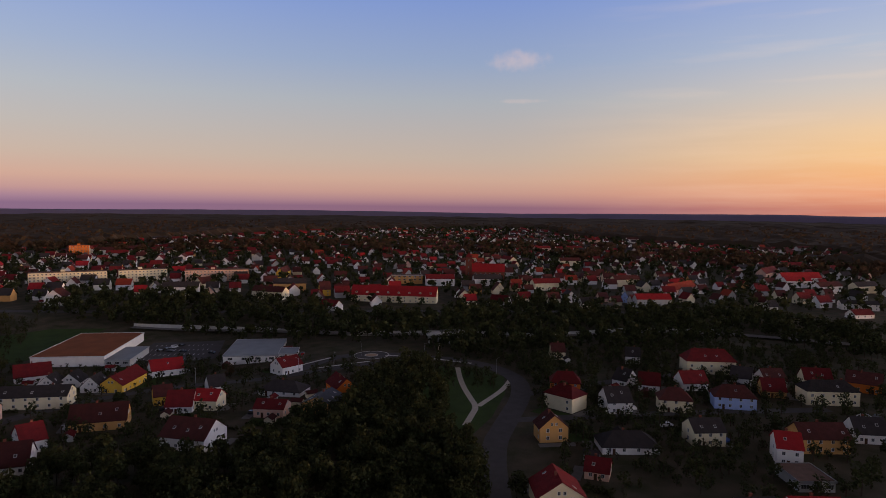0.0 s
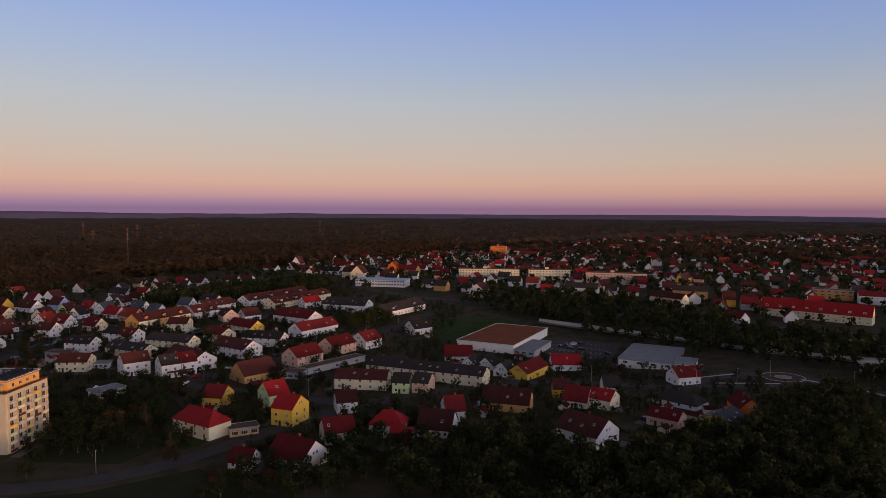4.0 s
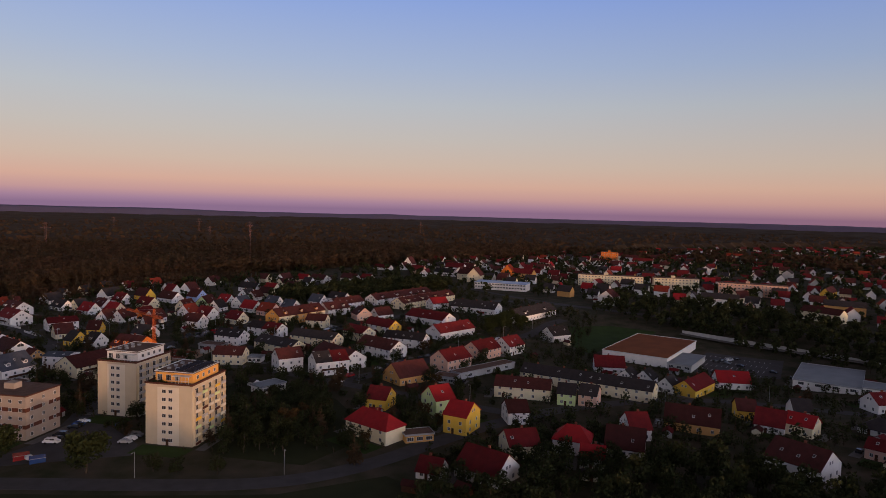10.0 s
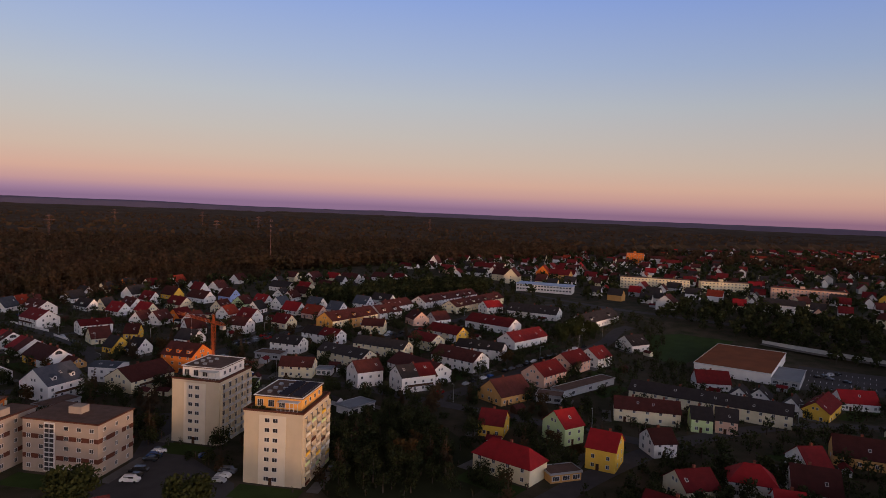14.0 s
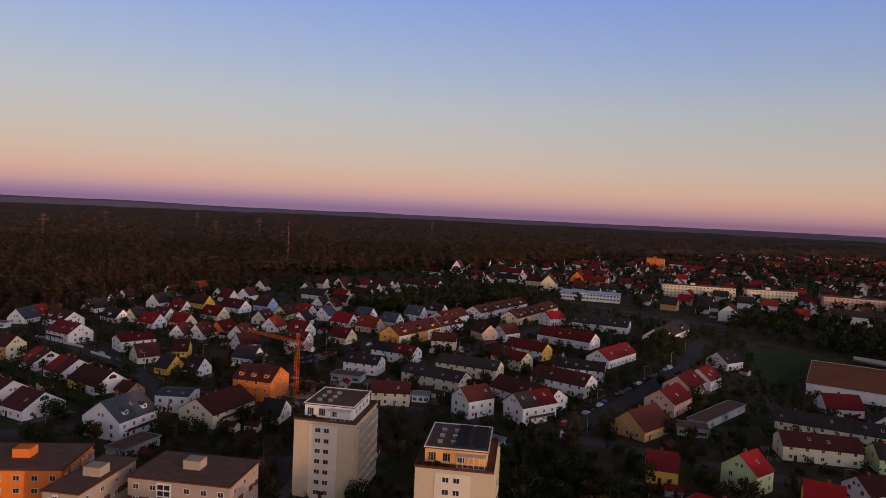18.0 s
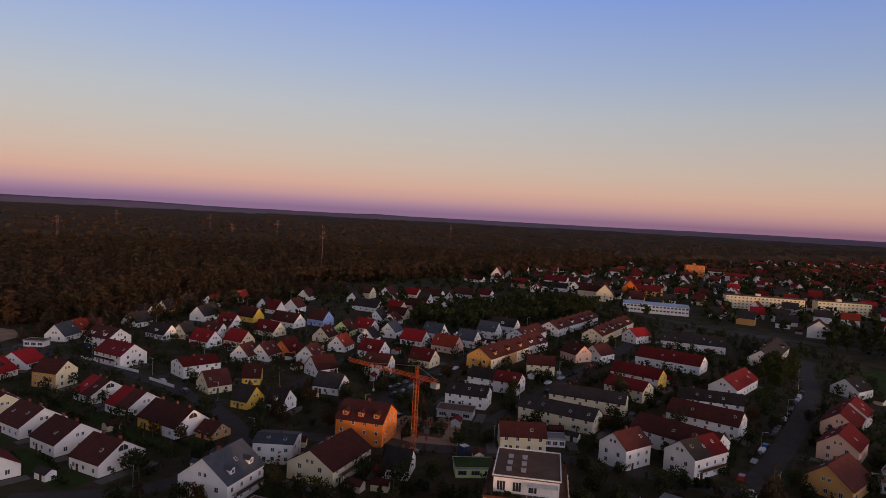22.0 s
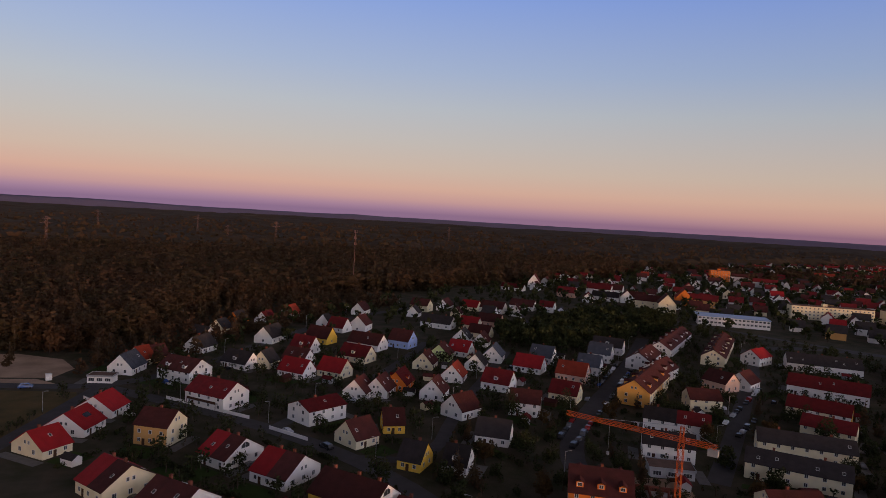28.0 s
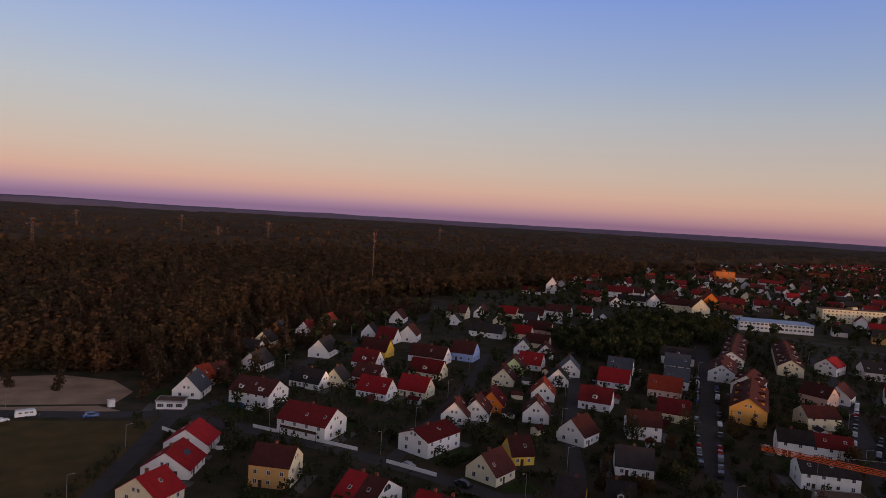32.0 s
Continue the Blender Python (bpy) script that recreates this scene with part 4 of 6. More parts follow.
def slab_block(x, y, yaw, w, d, storeys, wall, label, bands=True, bal=False):
    """A flat-roofed block of flats; x, y its front corner."""
    ob = thing("apartment_block", pose(x, y, 0, 0, 0, yaw), label, "apartment building", "apartment blocks")
    H = storeys * 2.85 + 0.6
    part("wall", Shape().box(0, 0, 0, w, d, H).mesh("wall", PLASTER[wall]), ob)
    part("roof", Shape().box(-0.35, -0.35, H, w + 0.35, d + 0.35, H + 0.35).mesh("roof", BAND), ob, None, "dark brown flat roof edge")
    part("roof_gravel", Shape().box(0.1, 0.1, H + 0.35, w - 0.1, d - 0.1, H + 0.38).mesh("roof_gravel", GRAVEL), ob)
    part("lift_house", Shape().box(w * 0.4, d * 0.4, H + 0.38, w * 0.4 + 4, d * 0.4 + 3.5, H + 2.4).mesh("lift_house", PLASTER[wall]), ob)
    if bands:
        for fl in range(1, storeys, 2):
            z = 1.0 + 2.85 * fl
            part("cladding_band", Shape().box(-0.02, -0.03, z, w * 0.27, -0.003, z + 1.3).box(w * 0.45, -0.03, z, w + 0.02, -0.003, z + 1.3).box(w + 0.003, -0.03, z, w + 0.03, d * 0.52, z + 1.3).box(w + 0.003, d * 0.66, z, w + 0.03, d, z + 1.3).mesh("cladding_band", BAND), ob)
        stair = Shape().box(w * 0.29, -0.16, 0.4, w * 0.43, -0.003, H - 0.5)
        for k in range(storeys * 2):
            for j in range(2):
                x0, z0 = w * (0.30 + 0.065 * j), 0.6 + k * (H - 1.2) / (storeys * 2)
                stair.add([(x0, -0.165, z0), (x0 + w * 0.055, -0.165, z0), (x0 + w * 0.055, -0.165, z0 + 1.05), (x0, -0.165, z0 + 1.05)], [(0, 1, 2, 3)], 1)
        part("stair_glazing", stair.mesh("stair_glazing", [FRAME, GLASS]), ob, None, "white-framed glazing of the stairwell")
    for fl in range(storeys):
        z = 1.05 + 2.85 * fl
        n = int(w / 3.4)
        for k in range(n):
            if not (bands and 0.25 < (k + 0.5) / n < 0.47):
                put_window(ob, w * (k + 0.5) / n, -0.035, z, 0, 1.4, 1.25)
            if k % 3 == 0:
                put_window(ob, w * (k + 0.5) / n, d, z, 180, 1.4, 1.25)
        for k in range(max(1, int(d / 5))):
            if bal:
                part("balcony", BALCONY[6], ob, pose(w, d * (k + 0.5) / max(1, int(d / 5)), z - 0.9))
            put_window(ob, w + 0.032, d * (k + 0.5) / max(1, int(d / 5)), z, 90, 1.2, 1.25)
    return ob


slab_block(-143.0, 225.4, -24, 23.5, 15.5, 5, "beige", "beige five-storey block with brown cladding bands")
slab_block(-158.5, 221.0, -24, 8.2, 20, 5, "beige", "beige five-storey block with brown cladding bands")
slab_block(-180.0, 236.0, -11, 23, 16, 5, "orange", "bright orange five-storey block of flats", False, True)

# ---- houses ----
house(-224.2, 415.9, -31, 11, 11.5, 6.5, 10.5, "cream", "brown", fronts=('ochre','ochre'))
house(-203.5, 395.2, -51, 15, 12.0, 3.4, 8, "white", "brown", roof2='bright', loft=True, chimneys=2)
house(-189.3, 378.3, -48, 15, 12.9, 3.4, 8, "white", "brown", roof2='bright', chimneys=2)
house(-174.2, 356.3, -49, 13.5, 19.8, 3.9, 8.5, "white", "brown", loft=True, chimneys=3, fronts=('yellow','orange','white'))
house(-217.3, 361.0, -48, 15, 14.2, 3.9, 8.5, "white", "brown", chimneys=2)
house(-203.1, 343.7, -48, 15, 13.3, 3.9, 8.5, "white", "brown", chimneys=2)
house(-188.7, 326.1, -44, 15, 12.7, 3.9, 8.5, "white", "brown", chimneys=2, loft=True)
house(-232.5, 378.6, -54, 15, 12.6, 3.9, 8.5, "cream", "brown", roof2='bright', chimneys=2)
house(-218.9, 322.9, -57, 15, 12.6, 3.4, 8, "white", "red")
house(-161.3, 347.0, -45, 8, 7.5, 2.2, 5, "ochre", "brown")
house(-245.2, 448.6, 68, 13.5, 11.7, 3, 7.5, "white", "bright")
house(-250.7, 430.1, 67, 13.5, 12.2, 3, 7.5, "white", "bright", solar=True)
house(-256.4, 412.1, 47, 13.5, 9.5, 3, 7.5, "cream", "bright")
house(-219.3, 494.4, -43, 13.5, 18.1, 5.1, 9.5, "white", "brown", dormers=2)
house(-206.6, 453.5, -46, 13.5, 19.2, 5.5, 10, "white", "red", balcony=True)
house(-243.4, 508.7, 69, 11, 13.3, 3.4, 9, "white", "slate")
house(-239.2, 523.9, 45, 10, 7.5, 3.4, 8.5, "cream", "rust")
house(-172.3, 430.2, 29, 12.5, 16.9, 5.5, 8, "white", "red")
house(-163.5, 402.7, 28, 11, 10.0, 3.4, 8.5, "cream", "brown")
house(-150.4, 379.7, -41, 10, 7.6, 3.3, 8, "yellow", "dark")
house(-138.5, 374.0, -36, 10, 7.5, 3.4, 8, "white", "dark", dormers=1)
house(-116.9, 395.4, -34, 11, 11.5, 3.4, 8, "white", "dark")
house(-112.2, 338.2, -31, 15, 16.2, 8, 12.5, "orange", "brown", dormers=3)
house(-141.9, 324.8, -18, 11, 11.9, 6.4, 7.5, "white", "slate")
house(-157.2, 302.1, 55, 15, 15.9, 6.5, 12, "white", "slate", balcony=True, dormers=2)
house(-127.4, 312.3, 51, 15, 21.7, 5.1, 9.5, "cream", "brown", balcony=True)
house(-107.9, 307.3, -26, 11, 7.5, 3.4, 7.5, "white", "dark")
house(-148.3, 413.5, -8, 10, 7.5, 3.4, 8, "yellow", "brown")
house(-118.0, 424.3, 27, 11, 11.1, 3.9, 9, "white", "brown")
house(-91.6, 422.0, -32, 11, 11.9, 5.5, 9.5, "white", "brown")
house(-213.4, 549.5, 55, 11, 13.7, 3.4, 8.5, "white", "dark")
house(-232.9, 529.2, 36, 10, 7.5, 3.4, 8, "ochre", "brown")
house(-27.6, 432.5, 41, 13.5, 41.9, 6.5, 11, "apricot", "brown", dormers=3, fronts=('cream','ochre','cream'))
house(0.2, 458.1, 33, 12.5, 20.2, 5.1, 9.5, "white", "brown", dormers=2)
house(-46.0, 388.5, -42, 10.5, 23.0, 5.3, 8.5, "white", "red", roof2='dark')
house(-65.5, 369.0, -34, 10.5, 16.5, 5.3, 8.5, "white", "dark")
house(-38.8, 341.7, -48, 11, 28.9, 5.3, 8.5, "cream", "dark")
house(-18.0, 357.6, -40, 11, 29.9, 5.3, 8.5, "cream", "dark")
house(8.3, 369.9, -58, 11, 17.7, 5.3, 8.5, "cream", "red")
house(25.6, 389.0, -56, 11, 23.0, 5.3, 9, "yellow", "red", fronts=('cream','white','cream','white'))
house(63.4, 416.6, -53, 15, 33.1, 4.8, 9, "white", "red")
house(109.9, 459.3, -40, 16.5, 36.4, 4.6, 9, "white", "dark")
house(83.3, 479.4, 19, 11, 14.6, 5.1, 9, "white", "bright")
house(144.3, 435.0, 38, 13.5, 58.0, 4.6, 9.5, "white", "dark", dormers=2)
house(66.9, 374.0, 33, 12.5, 32.5, 4.6, 9, "white", "red")
house(33.3, 348.6, -35, 11, 25.0, 5.3, 8.5, "white", "dark")
house(15.6, 328.5, -54, 13.5, 25.9, 5.5, 9.5, "white", "brown")
house(-9.1, 311.3, -62, 13.5, 29.3, 5.5, 9.5, "white", "brown")
house(-35.2, 303.4, 20, 10.5, 12.4, 7, 11, "white", "brown")
house(-15.8, 294.0, 18, 11, 16.7, 7, 11, "white", "red", roof2='dark', balcony=True)
house(-62.9, 321.8, -17, 11, 14.9, 5.3, 8.5, "cream", "brown")
house(17.8, 435.6, -77, 11, 12.4, 4.6, 9, "pink", "brown")
house(32.0, 436.1, 26, 11, 12.8, 3.9, 8.5, "white", "brown")
house(-14.2, 411.7, -22, 11, 13.1, 5.1, 8.5, "cream", "brown")
house(78.1, 502.9, 43, 12.5, 75.0, 5.1, 9, "cream", "brown", dormers=4)
house(61.4, 525.1, 41, 12.5, 75.0, 5.1, 9, "white", "brown", dormers=4)
house(11.0, 484.7, 42, 12.5, 30.9, 5.1, 9, "white", "brown")
house(19.4, 274.3, 25, 14, 18, 4.0, 9.5, "ochre", "brown", balcony=True)
house(46.7, 296.9, 32, 12.5, 17.9, 5.5, 10, "pink", "red")
house(69.9, 318.0, 35, 12.5, 19.0, 5.5, 10, "pink", "red")
house(91.1, 332.2, 32, 12.5, 14.1, 5.5, 10, "white", "red")
house(139.3, 375.1, 17, 13.5, 14.9, 4.6, 9.5, "white", "dark")
house(100.6, 251.5, -44, 11.5, 62.6, 5.5, 8.8, "cream", "dark")
house(65.3, 241.5, -28, 11.5, 24.1, 5.2, 8.5, "cream", "brown")
house(80.7, 229.5, -29, 11.5, 7.5, 5.2, 8.5, "green", "dark")
house(89.8, 226.5, -37, 11.5, 7.6, 5.2, 8.5, "pink", "dark")
house(137.4, 298.4, -21, 12, 16.0, 3.9, 9, "white", "red")
house(135.1, 274.1, 44, 9.5, 10.5, 3.4, 7.5, "white", "dark")
house(145.0, 272.9, 43, 9.5, 10.7, 3.4, 7.5, "white", "dark")
house(145.9, 254.2, 38, 9.5, 10.3, 3.4, 8, "white", "dark")
house(157.7, 250.6, 34, 11, 24.9, 4.6, 8.5, "yellow", "red")
house(186.3, 260.3, -22, 12, 16.1, 3.9, 8.5, "white", "bright")
house(26.1, 202.1, -42, 12, 9.2, 7, 11, "yellow", "bright")
house(22.6, 225.2, 19, 11, 9.0, 6.5, 11, "green", "bright")
house(-6.2, 200.8, -53, 10, 19.8, 5.5, 9.5, "cream", "bright", hip=3.5)
house(1.2, 236.0, -32, 11, 8.8, 4.6, 8.5, "yellow", "red")
house(49.4, 208.9, -4, 10, 8.2, 5, 8.5, "white", "brown")
house(57.9, 175.3, -33, 10, 12.3, 5.1, 9, "white", "bright", hip=4)
house(58.3, 161.5, -30, 8, 7.5, 4, 7, "white", "bright")
house(87.3, 185.0, -10, 12, 7.8, 4.5, 9, "white", "red")
house(147.3, 201.8, -27, 11, 7.5, 4.5, 8, "yellow", "brown")
house(122.9, 144.3, -68, 14.5, 17.1, 4.6, 9.5, "white", "brown")
house(153.0, 177.1, -60, 10, 10.1, 4.6, 8, "cream", "bright")
house(161.3, 147.8, -61, 9.5, 12.1, 3.9, 6.5, "pink", "red")
house(185.9, 168.3, -67, 12, 19.7, 2.6, 6, "white", "dark", hip=5)
house(179.1, 136.8, 21, 13.5, 15.1, 3.9, 7, "ochre", "slate")
house(199.4, 146.2, 62, 9.5, 14.7, 4.6, 8.5, "orange", "red")
house(216.1, 200.4, -6, 10.5, 12.5, 4.6, 8.5, "white", "red")
house(172.9, 200.1, -24, 10.5, 7.5, 3.9, 8, "white", "dark")
house(202.6, 45.3, 42, 10.5, 8.4, 5.5, 10, "ochre", "brown")
house(240.7, 56.6, 80, 11, 13.7, 6.5, 10, "cream", "red", hip=4)
house(263.3, 67.0, -63, 10, 13.2, 5.5, 9.5, "orange", "red", hip=3)
house(250.6, 38.6, -50, 12.5, 10.4, 5.1, 10, "white", "dark")
house(209.3, 19.4, -55, 12, 19.8, 2.8, 6.5, "white", "dark", hip=5)
house(266.0, 18.7, -65, 10, 13.1, 5.5, 9.5, "cream", "brown", hip=4)
house(285.4, -0.7, -67, 10, 16.7, 5.5, 9.5, "blue", "brown", hip=4)
house(232.5, -1.0, -51, 10.5, 11.5, 5.5, 9, "cream", "dark")
house(230.9, -28.0, -72, 12.5, 7.9, 6.2, 10, "white", "bright")
house(249.9, -35.5, -55, 11.5, 16.9, 5.5, 9.5, "ochre", "brown")
house(317.3, -33.2, -59, 11, 22.2, 6.5, 10, "cream", "dark", hip=4)
house(343.3, 23.0, -59, 13, 24.6, 7, 12, "cream", "red", hip=4)
house(339.3, 61.2, -69, 10.5, 7.5, 4.6, 8.5, "white", "dark")
house(324.2, 99.2, -54, 10.5, 7.5, 4.6, 8.5, "cream", "brown")
house(291.8, 48.8, 80, 10.5, 7.5, 3.4, 8, "white", "dark")
house(291.3, 37.1, -72, 10.5, 9.4, 3.4, 8, "white", "red")
house(304.6, 21.6, -49, 10.5, 12.0, 3.9, 8.5, "white", "red")
house(326.0, 3.2, -85, 10.5, 9.2, 4.6, 9, "white", "dark")
house(332.8, -8.1, -48, 10.5, 10.9, 3.9, 8.5, "white", "brown")
house(350.1, -45.7, 89, 11.5, 14.2, 4.6, 9, "orange", "brown")
house(271.6, -49.1, -64, 11.5, 11.2, 3.9, 8.5, "white", "dark")
house(154.0, 20.4, 37, 13.5, 12.9, 5.1, 9.5, "cream", "red")
house(181.0, 18.7, -75, 8.5, 7.5, 2.9, 6, "pink", "red")
house(183.4, -40.4, -57, 11.5, 13.4, 3.9, 8, "white", "bright")
house(173.8, -27.5, -53, 11.5, 10.5, 3.9, 8, "white", "dark")
house(436.6, 306.5, -62, 15, 75, 6.5, 14, "cream", "bright", dormers=8, far=True)
house(420.2, 376.0, -39, 12, 9.7, 6.5, 13, "yellow", "brown", far=True)
house(375.3, 493.3, 10, 11, 15.1, 5.5, 11, "cream", "brown", far=True)
house(374.4, 396.7, -74, 11, 30.9, 7, 11, "cream", "brown", far=True)
house(498.5, 518.7, 36, 9, 38.3, 6, 11, "yellow", "brown", far=True)
house(368.8, 317.6, 87, 9, 18.1, 3.9, 8, "white", "red", far=True)
house(478.0, 223.4, -88, 10, 16.0, 4.6, 9, "white", "red", far=True)
house(514.1, 158.5, -40, 10, 15.4, 4.6, 9, "white", "dark", far=True)
house(496.6, 135.6, -9, 9, 22.3, 3.9, 8, "white", "dark", far=True)
house(565.9, 141.4, -26, 10, 8.3, 5.5, 10, "blue", "slate", far=True)
house(900.1, 77.9, -7, 12, 54.6, 7, 13, "pink", "red", far=True)
house(847.5, 36.7, -42, 12, 52.8, 7, 13, "white", "bright", far=True)
house(665.9, 123.6, -10, 11, 56.0, 5.5, 11, "pink", "rust", far=True)
house(618.6, 41.0, 76, 10, 11.4, 4.6, 9, "cream", "brown", far=True)
house(651.8, -30.2, -70, 12, 29.0, 5.5, 8, "white", "dark", far=True)
house(600.4, -33.5, -41, 10, 18.6, 3.4, 7, "white", "red", far=True)
house(314.9, -11.4, -66, 10, 9.9, 3.4, 8, "ochre", "red")
house(349.3, -25.6, -65, 10, 12.6, 3.4, 8, "cream", "red")
house(38.8, 176.1, 0, 11, 10.8, 4.6, 8.5, "cream", "red")
house(113.7, 188.8, -38, 12, 19.5, 3.9, 9, "ochre", "brown")
house(75.2, 170.6, -34, 13, 12.6, 3.4, 9, "white", "brown")
house(22.0, 159.0, -53, 13, 15.1, 3.9, 9, "white", "red")
house(5.8, 163.0, -35, 8, 7.5, 2.6, 6, "white", "red")
house(144.3, 183.2, -48, 11, 10.3, 3.4, 8.5, "white", "red")

# the quarter before the forest, house by house
house(-202.6, 600.6, 57, 10, 10, 3.4, 8.5, "cream", "dark", far=True)
house(-191.9, 626.9, 57, 10, 11, 3.4, 9, "orange", "dark", far=True)
house(-174.1, 630.8, 57, 10, 12, 3.4, 8.5, "white", "red", far=True)
house(-155.7, 655.2, 57, 10, 14, 3.4, 9, "white", "rust", far=True)
house(-212.5, 576.1, -46, 10, 11, 3.4, 8.5, "white", "dark", far=True)
house(-176.3, 573.0, 57, 11, 17, 3.9, 9.5, "white", "dark", far=True)
house(-160.8, 543.5, -46, 10, 13, 3.4, 9, "white", "red", dormers=1)
house(-148.4, 567.9, -46, 10, 15, 3.9, 9.5, "yellow", "brown", far=True)
house(-137.4, 619.3, 57, 9, 9, 3.4, 8.5, "white", "dark", far=True)
house(-131.6, 601.4, -46, 10, 12, 3.4, 9, "white", "red", far=True)
house(-117.2, 603.9, 57, 11, 13, 4.6, 10, "white", "brown", far=True)
house(-103.2, 666.6, 57, 10, 14, 3.9, 9, "white", "brown", far=True)
house(-125.6, 548.9, -46, 11, 20, 3.9, 9, "white", "brown")
house(-137.6, 520.5, -46, 11, 16, 3.4, 8.5, "cream", "red", dormers=1)
house(-104.9, 550.0, -46, 11, 13, 4.6, 10, "blue", "brown")
house(-195.4, 513.0, -46, 10, 15, 3.2, 8, "white", "dark", dormers=1)
house(-183.7, 512.6, 57, 9, 10, 3.4, 8.5, "cream", "dark")
house(-168.0, 514.9, -46, 10, 13, 3.4, 8.5, "white", "brown")
house(-171.7, 492.4, -46, 10, 14, 3.4, 8.5, "white", "bright")
house(-154.5, 491.4, -46, 10, 13, 3.4, 8.5, "cream", "bright")
house(-151.2, 456.0, 57, 10, 11, 3.4, 8.5, "white", "brown")
house(-141.5, 457.9, 57, 10, 12, 3.4, 8.5, "white", "brown")
house(-130.6, 466.6, 57, 10, 13, 3.4, 8.5, "orange", "red", dormers=1)
house(-107.5, 500.5, 57, 10, 12, 3.4, 8.5, "cream", "brown")
house(-93.9, 515.3, 57, 11, 12, 3.9, 9, "green", "brown")
house(-79.8, 522.6, -46, 10, 12, 3.4, 8.5, "white", "bright")
house(-65.7, 556.2, 57, 10, 11, 3.4, 8.5, "white", "dark")
house(-58.2, 544.5, 57, 9, 13, 3.4, 8, "white", "brown")
house(-83.6, 491.8, 57, 10, 10, 3.4, 8.5, "white", "dark")
house(-67.5, 506.5, 57, 10, 13, 3.9, 9, "white", "slate")
house(-120.4, 449.0, 57, 10, 11, 3.9, 9, "white", "brown")
house(-102.0, 474.3, 57, 10, 12, 3.4, 8.5, "white", "rust")
house(-87.6, 455.9, -46, 10.5, 13, 3.9, 9, "white", "red", dormers=1)
house(-59.0, 481.6, -46, 10, 14, 3.4, 8.5, "white", "bright")
house(-42.6, 498.5, -46, 10, 12, 3.9, 9, "white", "slate")
house(-46.1, 462.1, -46, 11, 14, 3.9, 9, "pink", "rust")
house(-30.4, 472.3, -46, 10, 11, 4.6, 9.5, "white", "slate")
house(-9.1, 495.4, -46, 10, 12, 5, 10, "white", "slate")
house(8.9, 514.8, -46, 10, 17, 4.6, 9, "white", "dark", dormers=1)
house(-66.6, 433.7, -46, 10, 12, 3.9, 8.5, "cream", "red")
house(-53.6, 675.0, -46, 10, 15, 5, 9.5, "cream", "brown", far=True)
house(-32.9, 678.1, 57, 10, 18, 3.9, 9, "white", "brown", far=True)
house(-13.6, 671.0, -46, 10, 14, 3.9, 8.5, "cream", "bright", far=True)
house(2.2, 662.8, -46, 11, 19, 4.2, 9, "white", "brown", far=True)
house(-67.2, 650.3, 57, 9, 9, 3.4, 8, "white", "dark", far=True)
house(-64.3, 604.4, -46, 10, 22, 3.9, 8.5, "white", "dark", far=True)
house(-36.4, 642.8, 57, 8, 8, 3.4, 7.5, "cream", "brown", far=True)
house(-45.0, 594.8, -46, 10, 13, 3.9, 8.5, "cream", "bright", far=True)
house(-25.8, 604.7, -46, 10, 16, 3.9, 8.5, "pink", "brown", far=True)
house(-9.7, 643.4, -46, 9, 10, 3.4, 8, "white", "dark", far=True)
house(13.3, 646.0, 57, 9, 9, 3.9, 9, "white", "brown", far=True)
house(-5.6, 598.3, 57, 9, 10, 3.4, 8, "white", "dark", far=True)
house(52.0, 666.5, -46, 10, 12, 5, 9, "white", "red", far=True)
house(48.7, 638.7, 57, 10, 10, 3.9, 8.5, "white", "dark", far=True)
house(35.6, 677.9, -46, 10, 20, 3.9, 8.5, "white", "brown", far=True)
house(-48.9, 568.2, -46, 9, 14, 3.4, 8, "cream", "brown", far=True)
house(132.9, 844.2, 57, 13, 16, 6, 15, "white", "brown", far=True)
house(92.3, 813.5, -46, 10, 24, 3.4, 7, "white", "red", far=True)
house(186.3, 902.0, -46, 12, 22, 6, 12, "white", "red", far=True)
house(128.1, 764.9, -46, 11, 18, 5, 10, "pink", "red", far=True)
house(216.2, 919.4, 57, 12, 14, 6, 12, "white", "red", far=True)
house(183.2, 792.1, -46, 12, 26, 6, 11, "white", "red", far=True)
house(198.8, 789.1, -46, 12, 20, 6, 11, "white", "brown", far=True)
house(156.2, 738.8, -46, 10, 26, 4.6, 9, "white", "dark", far=True)
house(172.7, 729.0, 57, 12, 16, 6, 12, "white", "brown", far=True)
house(173.3, 671.0, 57, 15, 18, 8, 16, "cream", "brown", far=True)
house(171.9, 693.1, -46, 12, 24, 7, 12, "cream", "brown", far=True)
house(180.6, 725.4, -46, 11, 18, 6, 11, "cream", "brown", far=True)
house(189.3, 835.8, -46, 11, 20, 5, 10, "white", "brown", far=True)
house(130.0, 729.5, 57, 10, 14, 4.6, 9, "white", "red", far=True)
house(227.5, 714.1, 57, 15, 16, 8, 16, "orange", "rust", far=True)
house(238.9, 706.8, -46, 13, 36, 7, 12, "ochre", "red", far=True)
house(241.0, 493.0, 44, 14, 17, 7, 12.5, "white", "brown", far=True)


